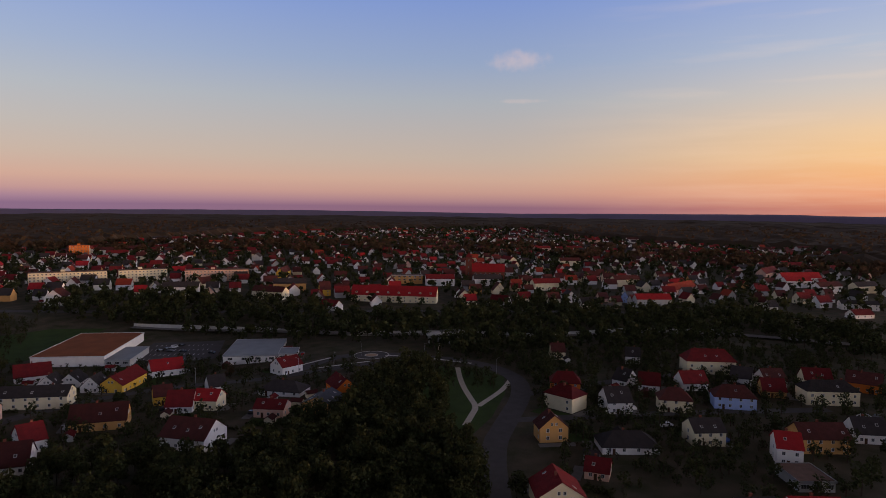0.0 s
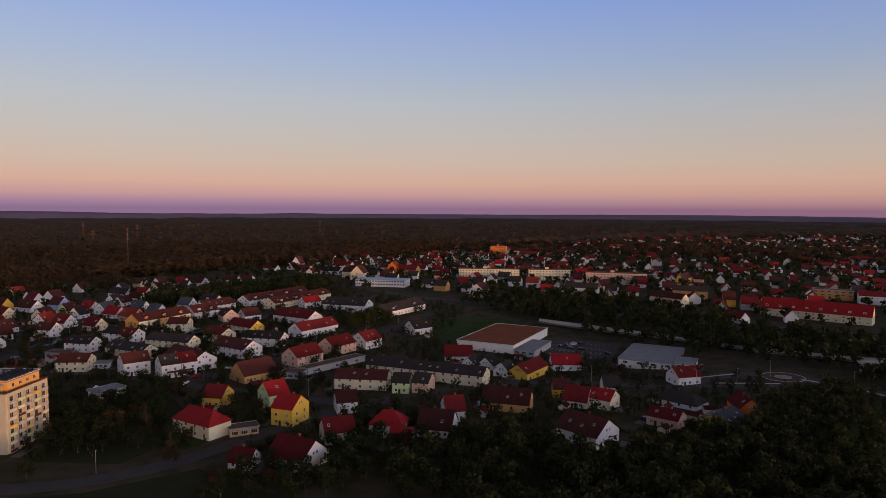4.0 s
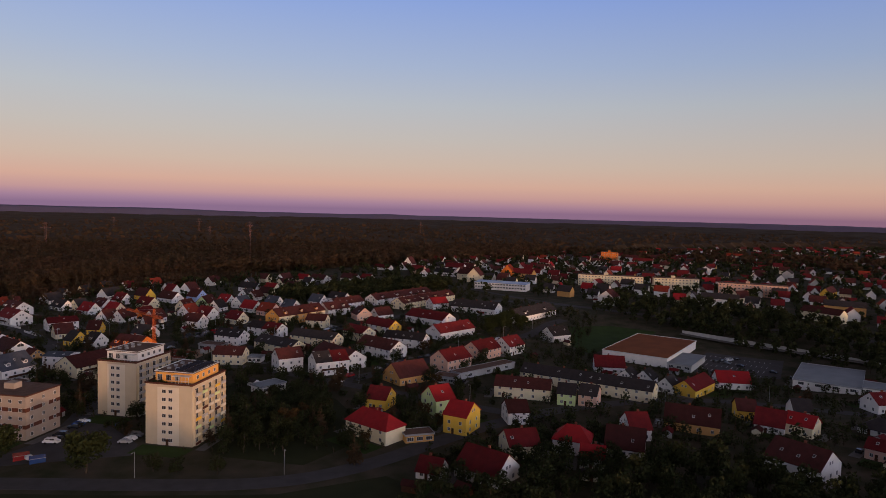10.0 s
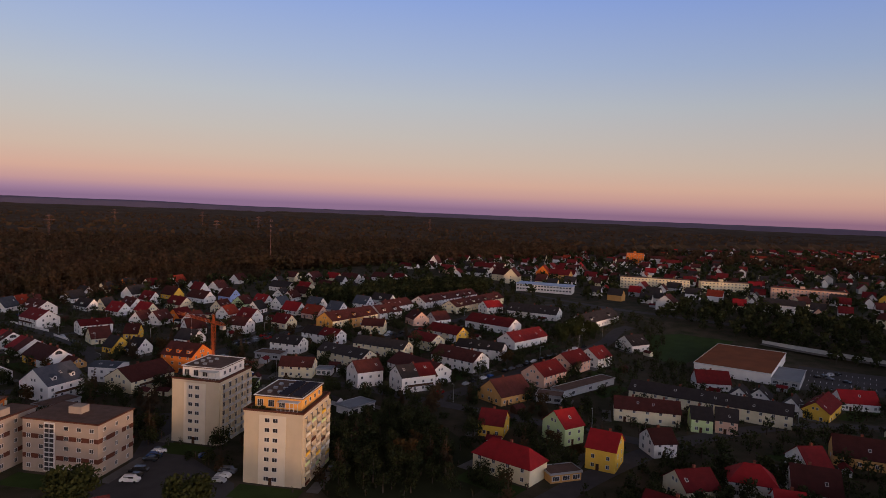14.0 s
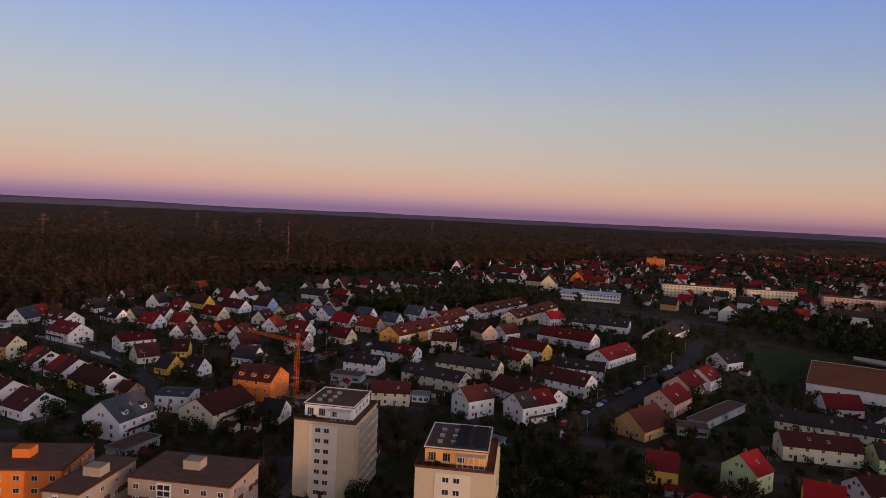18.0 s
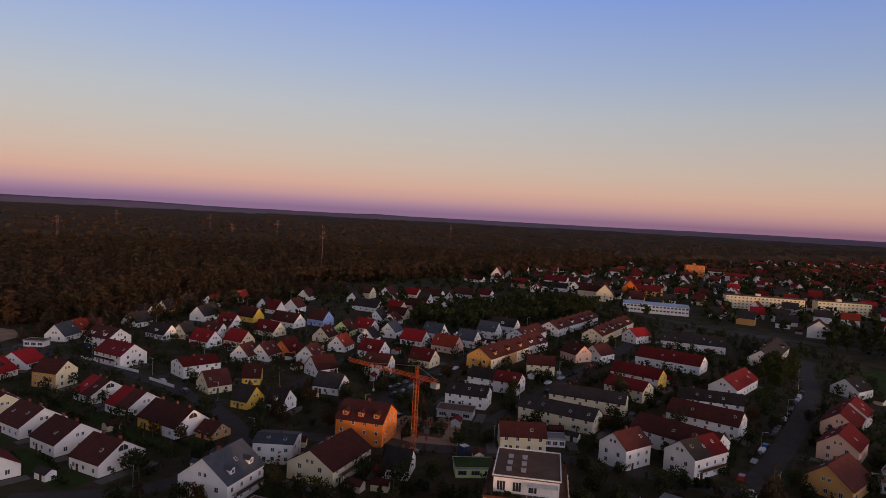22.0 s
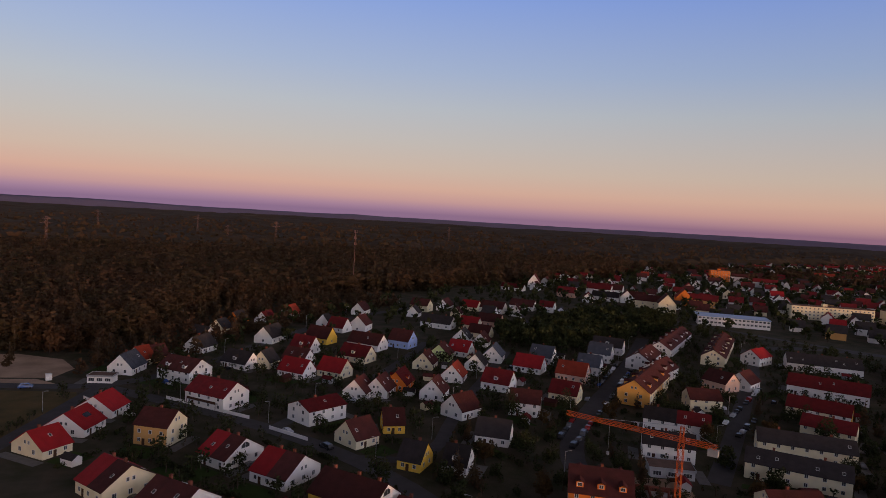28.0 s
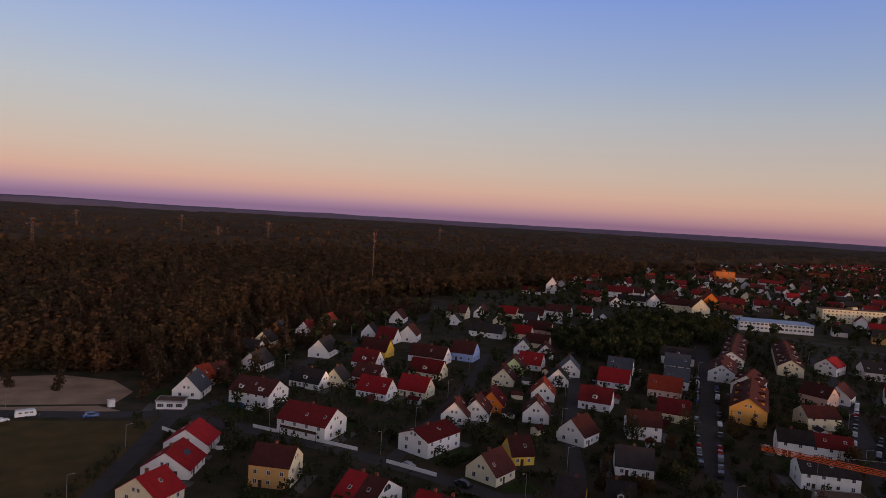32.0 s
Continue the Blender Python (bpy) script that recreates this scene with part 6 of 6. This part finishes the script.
# the roundabout by the supermarket, with pale kerbs and footpaths
disc("roundabout", 266, 186, 3.9, 9.5, 0.11, ASPHALT, "grey asphalt roundabout beside the supermarket", "road")
disc("roundabout_kerb", 266, 186, 3.4, 3.9, 0.18, PALE_WALL, "pale kerb ring of the roundabout island", "kerb")
disc("roundabout_island", 266, 186, 0.0, 3.4, 0.16, SAND, "bare gravel island of the roundabout", "ground")
disc("roundabout_edge", 266, 186, 9.5, 10.1, 0.15, PALE_WALL, "pale kerb round the roundabout", "kerb")
ribbon("path_3", [(222, 207), (240, 204), (250, 202)], 1.6, 0.12, PALE_WALL, "pale footpath beside the shop road", "path")
ribbon("path_4", [(270, 179), (276, 166), (280, 150), (283, 130)], 1.6, 0.125, PALE_WALL, "pale footpath beside the shop road", "path")
ribbon("path_5", [(228, 192), (244, 182), (254, 177)], 1.6, 0.13, PALE_WALL, "pale footpath beside the shop road", "path")


def rail_bridge(x, y, yaw):
    ob = thing("railway_bridge", pose(x, y, 0, 0, 0, yaw), "grey concrete railway bridge with pale railings on pillars", "bridge")
    part("deck", Shape().box(-11, -3.5, 5.2, 11, 3.5, 6.0).box(-11, -3.7, 5.9, 11, -3.5, 6.4).box(-11, 3.5, 5.9, 11, 3.7, 6.4).mesh("deck", PALE_WALL), ob)
    pillar = Shape().box(-0.45, -2.8, 0, 0.45, 2.8, 5.2).mesh("pillar", CONCRETE)
    for px in (-9, -3, 3, 9):
        part("pillar", pillar, ob, pose(px, 0, 0))
    for sy in (-3.6, 3.6):
        rail = Shape().tube((-11, sy, 7.5), (11, sy, 7.5), 0.06, 0.06, 5).tube((-11, sy, 7.0), (11, sy, 7.0), 0.04, 0.04, 5)
        for k in range(12):
            rail.tube((-11 + 2 * k, sy, 6.3), (-11 + 2 * k, sy, 7.5), 0.05, 0.05, 5)
        part("railing", rail.mesh("railing", METAL), ob)


rail_bridge(318, 172, -44)
BAY_LINE = Shape().box(-0.08, -2.5, -0.02, 0.08, 2.5, 0.012).mesh("bay_line", FRAME)
for row in range(4):
    for k in range(13):
        u, v = -17 + 2.8 * k, -20 + 12.5 * row
        lx, ly = 221 + u * 0.67 + v * 0.74, 302 - u * 0.74 + v * 0.67
        if inside(lx, ly, [(182, 297), (226, 332), (252, 303), (224, 272)]):
            solid("bay_line", BAY_LINE, pose(lx, ly, 0.06, 0, 0, -48), "white painted line of a parking bay", "road marking", "", "structure")


# a caravan, a van and cars off the streets


def caravan(x, y, yaw):
    ob = thing("caravan", pose(x, y, 0.05, 0, 0, yaw), "white touring caravan parked on the gravel", "caravan")
    v = [(-3.1, 0.45), (-3.2, 1.2), (-2.9, 2.5), (2.7, 2.55), (3.1, 1.9), (3.2, 1.1), (3.0, 0.45)]
    n = len(v)
    part("body", mesh("body", [(a, -1.1, b) for a, b in v] + [(a, 1.1, b) for a, b in v], [tuple(range(n)), tuple(range(2 * n - 1, n - 1, -1))] + [(k, n + k, n + (k + 1) % n, (k + 1) % n) for k in range(n)], PAINT["white"]), ob)
    for e in (-1.6, 0.2, 1.7):
        put_window(ob, e, -1.1, 1.4, 0, 1.1, 0.7)
    for sy in (-1, 1):
        part("wheel", WHEEL, ob, pose(0, sy * 1.0, 0.32))
    part("drawbar", Shape().tube((3.0, 0, 0.5), (4.4, 0, 0.5), 0.06, 0.05).tube((4.2, 0, 0), (4.2, 0, 0.5), 0.05, 0.05).mesh("drawbar", METAL), ob)


caravan(-297.2, 489.7, 14)
car(-277.0, 485.0, 12, "blue", True)
car(-303.2, 485.3, 30, "white")
car(241.2, 14.8, -40, "white", True)
car(-12.0, 273.8, 60, "white", True)
car(-94.3, 227.1, 10, "blue")
car(-108.3, 232.7, 15, "white")
box_me = Shape().box(-1.1, -1.0, 0, 1.1, 1.0, 2.4).box(-1.25, -1.15, 2.4, 1.25, 1.15, 2.55)
solid("site_cabin", box_me.mesh("site_cabin", FRAME), pose(-271.5, 497.2, 0, 0, 0, 20), "small white cabin beside the sandy lot", "cabin")


def waste_container(x, y, yaw, paint, word):
    ob = thing("waste_container", pose(x, y, 0, 0, 0, yaw), f"{word} steel waste container beside the car park", "container", "waste containers")
    part("body", Shape().box(-2.2, -1.1, 0.1, 2.2, 1.1, 1.7).box(-2.0, -0.9, 0, -1.7, 0.9, 0.1).box(1.7, -0.9, 0, 2.0, 0.9, 0.1).mesh("body", PAINT[paint]), ob)
    part("lid", Shape().slab((-2.25, -1.15, 1.78), (2.25, -1.15, 1.78), (2.25, 1.15, 2.0), (-2.25, 1.15, 2.0), 0.07).mesh("lid", PAINT[paint]), ob)
    part("rim", Shape().box(-2.28, -1.18, 1.5, 2.28, -1.1, 1.62).box(-2.28, 1.1, 1.5, 2.28, 1.18, 1.62).mesh("rim", METAL), ob, None, "grey steel rim")


waste_container(-111.4, 194.8, 20, "blue", "blue-painted")
waste_container(-117.0, 198.2, 20, "red", "dull red")


# ---- gardens: drives, lawns, hedges, sheds ----
gr = random.Random(77)
HEDGE = {}
for n in range(4):
    g = np.random.default_rng(90 + n)
    L = 6 + 3 * n
    p = np.stack([g.uniform(-L / 2, L / 2, 40 * (n + 2)), g.uniform(-0.5, 0.5, 40 * (n + 2)), g.uniform(0.1, 1.6, 40 * (n + 2))], 1)
    u = g.normal(size=p.shape)
    u /= np.linalg.norm(u, axis=1)[:, None]
    w = np.cross(u, g.normal(size=p.shape))
    w /= np.linalg.norm(w, axis=1)[:, None]
    s = 0.34 * (0.7 + 0.6 * g.random(len(p)))[:, None]
    HEDGE[n] = (quads("hedge", np.stack([p - u * s, p - w * s, p + u * s, p + w * s], 1).reshape(-1, 3), LEAF), L)
SHED = []
for k, (wall, roof) in enumerate((("ochre", "brown"), ("white", "dark"), ("grey", "red"), ("cream", "brown"))):
    v = [(sx * 2.4, sy * 1.6, z) for sx in (-1, 1) for sy, z in ((-1, 0), (1, 0), (1, 2.2), (-1, 2.2))] + [(-2.4, 0, 3.1), (2.4, 0, 3.1)]
    body = mesh("wall", v, [(0, 3, 8, 2, 1), (4, 5, 6, 9, 7), (0, 4, 7, 3), (1, 2, 6, 5), (0, 1, 5, 4)], WOOD if k == 0 else PLASTER[wall])
    s = Shape()
    for sy in (-1, 1):
        q = [(-2.7, sy * 1.95, 2.0), (2.7, sy * 1.95, 2.0), (2.7, 0, 3.22), (-2.7, 0, 3.22)]
        s.slab(*(q if sy < 0 else [q[1], q[0], q[3], q[2]]), 0.1)
    SHED.append((body, s.mesh("roof", ROOF[roof]), wall, roof))
near_houses = [t for t in TAKEN if -290 < t[0] < 330 and -20 < t[1] < 520 and t[4] < 40]
sheds = hedges = lawns = drives = 0
for hx, hy, yaw, w, l in near_houses:
    c, s = math.cos(radians(yaw)), math.sin(radians(yaw))

    def at(u, v):
        return hx + u * c - v * s, hy + u * s + v * c

    # a paved drive beside the house
    side = gr.choice((-1, 1))
    x, y = at(side * (l / 2 + 2.6), 0)
    if clear(x, y, 2.0):
        solid("driveway", Shape().box(-1.7, -w / 2 - 2, -0.02, 1.7, w / 2 + 1, 0.0735 + 0.004 * (drives % 8)).mesh("driveway", PAVING), pose(x, y, 0, 0, 0, yaw), "grey paved drive beside a house", "drive", "", "structure")
        drives += 1
        if gr.random() < 0.3:
            car(x, y, yaw + 90, gr.choice(PAINTS))
    # a lawn and a terrace behind or before it
    v = gr.choice((-1, 1)) * (w / 2 + 5.5)
    x, y = at(0, v)
    if clear(x, y, 4.0):
        solid("lawn", Shape().box(-l / 2, -4.2, -0.02, l / 2, 4.2, 0.012 + 0.004 * (lawns % 9)).mesh("lawn", LAWN), pose(x, y, 0, 0, 0, yaw), "small mown garden lawn behind a house", "lawn", "", "structure")
        lawns += 1
    for q in range(2):
        n = gr.randrange(4)
        hedge, L = HEDGE[n]
        sgn = gr.choice((-1, 1))
        x, y = at(gr.uniform(-2, 2), sgn * (w / 2 + gr.uniform(7, 11)))
        ends = [(x + e * L / 2 * c, y + e * L / 2 * s) for e in (-1, 0, 1)]
        if hedges < 170 and all(clear(a, b, 0.8) for a, b in ends):
            solid("hedge", hedge, pose(x, y, 0, 0, 0, yaw + gr.uniform(-2, 2)), "clipped dark green garden hedge", "hedge", "garden hedges")
            hedges += 1
    x, y = at(gr.uniform(-l / 2, l / 2), gr.choice((-1, 1)) * (w / 2 + gr.uniform(5, 9)))
    if sheds < 90 and gr.random() < 0.7 and clear(x, y, 3.0):
        body, roof, wall, tiles = SHED[gr.randrange(4)]
        ob = thing("garden_shed", pose(x, y, 0, 0, 0, yaw + gr.choice((0, 90))), f"small {WORDS[wall] if wall != 'ochre' else 'brown wooden'} garden shed with pitched roof", "shed", "garden sheds")
        part("wall", body, ob)
        part("roof", roof, ob)
        part("door", DOOR, ob, pose(0.4, -1.6, 0.02))
        TAKEN.append((x, y, yaw, 3.2, 4.8))
        sheds += 1

# ---- the building site ----
site = thing("foundation", pose(-91, 341, 0, 0, 0, -30), "brick and concrete foundation walls on a building site", "building site")
part("floor_slab", Shape().box(-7, -6, 0, 7, 6, 0.35).mesh("floor_slab", CONCRETE), site)
for k, (x0, y0, x1, y1) in enumerate(((-7, -6, 7, -5.6), (-7, 5.6, 7, 6), (-7, -5.6, -6.6, 5.6), (6.6, -5.6, 7, 5.6), (-2, -5.6, -1.7, 5.6), (3, -5.6, 3.3, 2))):
    part("brick_wall", Shape().box(x0, y0, 0.35, x1, y1, 1.2 + 0.5 * (k % 3)).mesh("brick_wall", BRICK), site)
for k in range(9):
    x, y = -91 + gr.uniform(-14, 14), 340 + gr.uniform(-14, 14)
    if math.hypot(x + 91, y - 341) > 9 and clear(x, y, 1):
        solid("timber_stack", Shape().box(-1.6, -0.5, 0.04, 1.6, 0.5, 0.7).box(-1.4, -0.4, 0.7, 1.5, 0.4, 1.0).mesh("timber_stack", WOOD), pose(x, y, 0, 0, 0, gr.uniform(0, 180)), "stack of brown timber on the building site", "timber", "timber stacks")
hut = thing("site_toilet", pose(-83.7, 319.5, 0, 0, 0, 20), "bright blue portable toilet cabin", "cabin")
part("cabin", Shape().box(-1.1, -1.1, 0, 1.1, 1.1, 2.3).mesh("cabin", PAINT["blue"]), hut)
part("cabin_roof", Shape().box(-1.2, -1.2, 2.3, 1.2, 1.2, 2.45).mesh("cabin_roof", FRAME), hut)
part("door", DOOR, hut, pose(0, -1.1, 0.02))
# ---- trees: groves, belt, gardens ----
def spots_in(poly, n, gap, seed, r=1.5):
    g, out = random.Random(seed), []
    xs, ys = [p[0] for p in poly], [p[1] for p in poly]
    cells = {}
    for _ in range(n * 12):
        x, y = g.uniform(min(xs), max(xs)), g.uniform(min(ys), max(ys))
        k = (int(x // gap), int(y // gap))
        if any(math.hypot(x - a, y - b) < gap for i in (-1, 0, 1) for j in (-1, 0, 1) for a, b in cells.get((k[0] + i, k[1] + j), ())):
            continue
        if inside(x, y, poly) and clear(x, y, r):
            cells.setdefault(k, []).append((x, y))
            out.append((x, y))
            if len(out) >= n:
                break
    return out


GROVE = [(42, 128), (66, 92), (96, 62), (128, 32), (151, 31), (173, 57), (178, 77), (186, 101), (200, 123), (179, 128), (149, 128), (124, 120), (105, 130), (88, 148), (75, 155)]
wood("grove", spots_in(GROVE, 300, 5.6, 31, 1.0), LEAF, "dense dark grove of deciduous trees", False, 520, 0.43, (7, 14.5), 8)
BELT = [(206, 452), (242, 491), (323, 462), (380, 303), (370, 208), (425, 243), (509, 182), (535, 93), (545, 31), (520, -54), (419, -55), (446, 15), (342, 88), (283, 146), (300, 185), (263, 253), (246, 359), (223, 410)]
wood("tree_belt", spots_in(BELT, 620, 6.0, 32, 2.0), LEAF, "dark belt of trees along the railway", False, 110, 0.84, (9, 14), 9)
PARK_TREES = [(206, 140), (242, 152), (262, 145), (234, 119), (187, 82), (166, 55), (152, 41), (124, 63), (167, 113)]
wood("park_trees", spots_in(PARK_TREES, 150, 6.0, 38, 1.5), LEAF, "tall dark trees along the edge of the park", False, 520, 0.43, (9, 15), 18)
VILLAS = [(215, 58), (250, 80), (285, 110), (300, 150), (330, 150), (380, 90), (430, 40), (420, -60), (330, -70), (240, -70), (180, -30), (190, 10)]
wood("villa_trees", spots_in(VILLAS, 420, 4.6, 39, 2.2), LEAF, "dark trees and tall bushes between the villas", False, 150, 0.55, (3.5, 9.5), 20)
THICKET = [(-57, 234), (-34, 268), (-18, 245), (-25, 200), (-45, 188), (-58, 200)]
wood("thicket", spots_in(THICKET, 60, 4.5, 33, 1.0), LEAF, "dark thicket beside the apartment tower", False, 640, 0.34, (5, 10), 12)
SOUTH = [(-8, 140), (20, 128), (60, 148), (84, 178), (60, 190), (12, 170)]
wood("verge_trees", spots_in(SOUTH, 90, 4.6, 34, 1.0), LEAF, "dark trees along the through road", False, 340, 0.46, (6, 10), 13)
TOWN = [(240, 500), (330, 470), (390, 310), (440, 250), (520, 190), (560, 60), (640, -60), (1150, -20), (1290, 150), (1120, 560), (950, 800), (720, 1000), (430, 1130), (250, 1000), (120, 860), (60, 800), (-60, 740), (-190, 640), (-200, 560), (-60, 520), (100, 600)]
wood("town_trees", spots_in(TOWN, 2400, 9.0, 35, 0.5), LEAF, "dark trees between the houses of the town", False, 30, 1.4, (7, 13), 14)
wood("far_town_trees", spots_in(FAR_TOWN, 1500, 14.0, 36, 0.5), LEAF, "dark trees among the farthest houses", False, 20, 2.0, (8, 14), 15)
GROVE_NORTH = [(-46, 541), (-28, 585), (-14, 571), (38, 613), (87, 644), (132, 639), (128, 603), (83, 559), (51, 549), (15, 534), (-23, 509), (-37, 529)]
wood("northern_grove", spots_in(GROVE_NORTH, 300, 5.5, 37, 2.5), LEAF, "dark grove between the northern houses", False, 130, 0.8, (8, 14), 16)
MEADOW_EDGE = [(-264, 452), (-272, 434), (-280, 418), (-285, 398), (-270, 398), (-268.5, 414), (-266, 432), (-260.5, 450)]
wood("meadow_bushes", spots_in(MEADOW_EDGE, 110, 2.0, 44, 0.6), LEAF, "dark bushes and tall weeds along the meadow's edge", False, 90, 0.6, (1.2, 3.4), 21)
GARDENS = [(-265, 480), (-235, 400), (-190, 300), (-150, 260), (-60, 190), (60, 175), (110, 150), (150, 160), (215, 160), (260, 60), (150, 20), (200, -20), (420, -30), (420, 10), (330, 95), (250, 190), (230, 260), (140, 345), (200, 430), (130, 600), (0, 560), (-120, 520), (-215, 590)]
garden_spots = spots_in(GARDENS, 1250, 4.6, 41, 1.9)
garden_spots.sort(key=lambda p: math.hypot(p[0] + 60, p[1] - 300))
for k, (x, y) in enumerate(garden_spots[:300]):
    g = rnd.random()
    kind = 0 if g < 0.22 else 1 if g < 0.30 else 2 if g < 0.52 else 3 if g < 0.60 else 4 if g < 0.68 else 5 if g < 0.74 else 6
    tree(kind, x, y, rnd.uniform(0.65, 1.05))
wood("garden_trees", garden_spots[300:], LEAF, "green garden trees and shrubs between the houses", False, 130, 0.60, (3.5, 8.5), 17)
shrub_spots = spots_in(GARDENS, 2600, 2.4, 43, 0.9)
wood("garden_shrubs", shrub_spots, LEAF, "dark green shrubs and bushes of the gardens", False, 30, 0.92, (1.6, 4.2), 19)
# trees that stand out singly
for x, y, k in ((108.1, 388.0, 1.25), (99.5, 389.5, 1.1), (122.3, 397.0, 1.15), (114.0, 401.0, 1.3), (93.0, 376.0, 0.9)):
    tree(7, x, y, k)
for kind, x, y, k in ((1, 6.5, 276.0, 0.8), (3, 3.0, 271.0, 0.8), (0, 67.0, 331.0, 0.7), (0, 31.5, 278.5, 0.9), (2, 28.0, 270.0, 1.0), (6, -26.7, 284.0, 1.0), (6, -23.5, 282.5, 0.9), (6, -20.3, 281.5, 1.0), (6, -9.0, 289.0, 1.0), (6, -5.5, 292.5, 1.0), (6, -1.5, 296.0, 1.1), (2, 4.0, 302.0, 0.8), (2, 12.5, 308.5, 0.7)):
    tree(kind, x, y, k)
tree(7, -122.0, 190.8, 1.4)
tree(7, -94.9, 183.4, 1.3)
tree(0, -76.1, 181.0, 0.8)
tree(0, -57.2, 175.3, 0.8)
tree(4, -36.1, 210.5, 1.2)
tree(5, -291.6, 523.0, 1.1)
tree(5, -310.3, 529.8, 1.0)
tree(2, -69.2, 179.0, 0.8)
tree(5, -16.4, 175.1, 1.1)
tree(5, -13.0, 265.1, 1.5)
tree(5, -117.1, 275.0, 1.3)
tree(2, 66.5, 305.3, 1.2)
tree(2, -53.1, 356.2, 1.2)
tree(2, -49.2, 340.0, 1)
tree(0, 134.5, 326.4, 1.1)
tree(1, 129.5, 142.8, 1)
tree(5, 199.2, 224.1, 1)

# trees that close the town off against the far forest
ring, rg = [], random.Random(66)
while len(ring) < 1000:
    a, r = rg.uniform(radians(-12), radians(72)), rg.uniform(960, 1290)
    x, y = math.cos(a) * r, 150 + math.sin(a) * r
    if clear(x, y, 2.0):
        ring.append((x, y))
wood("town_edge_trees", ring, PINE, "dark trees where the town meets the forest", False, 24, 1.9, (11, 18), 24)
# trees between the forest road and the first gardens
STRIP = [(-262, 503), (-240, 508), (-214, 538), (-190, 576), (-132, 650), (-60, 704), (-100, 765), (-184, 716), (-222, 654), (-237, 597), (-260, 550)]
wood("woodland_strip", spots_in(STRIP, 240, 5.0, 62, 1.0), PINE, "dark mixed trees between forest road and gardens", True, 150, 0.5, (9, 17), 22)
# added wood, out of view, that keeps the low sun off the streets
SUN_SCREEN = [(-160, -250), (620, -250), (620, -165), (-160, -190)]
wood("southern_wood", spots_in(SUN_SCREEN, 900, 7.0, 61, 0.1), PINE, "unseen pine wood added south of the town to block sun", True, 60, 1.1, (16, 21), 21)
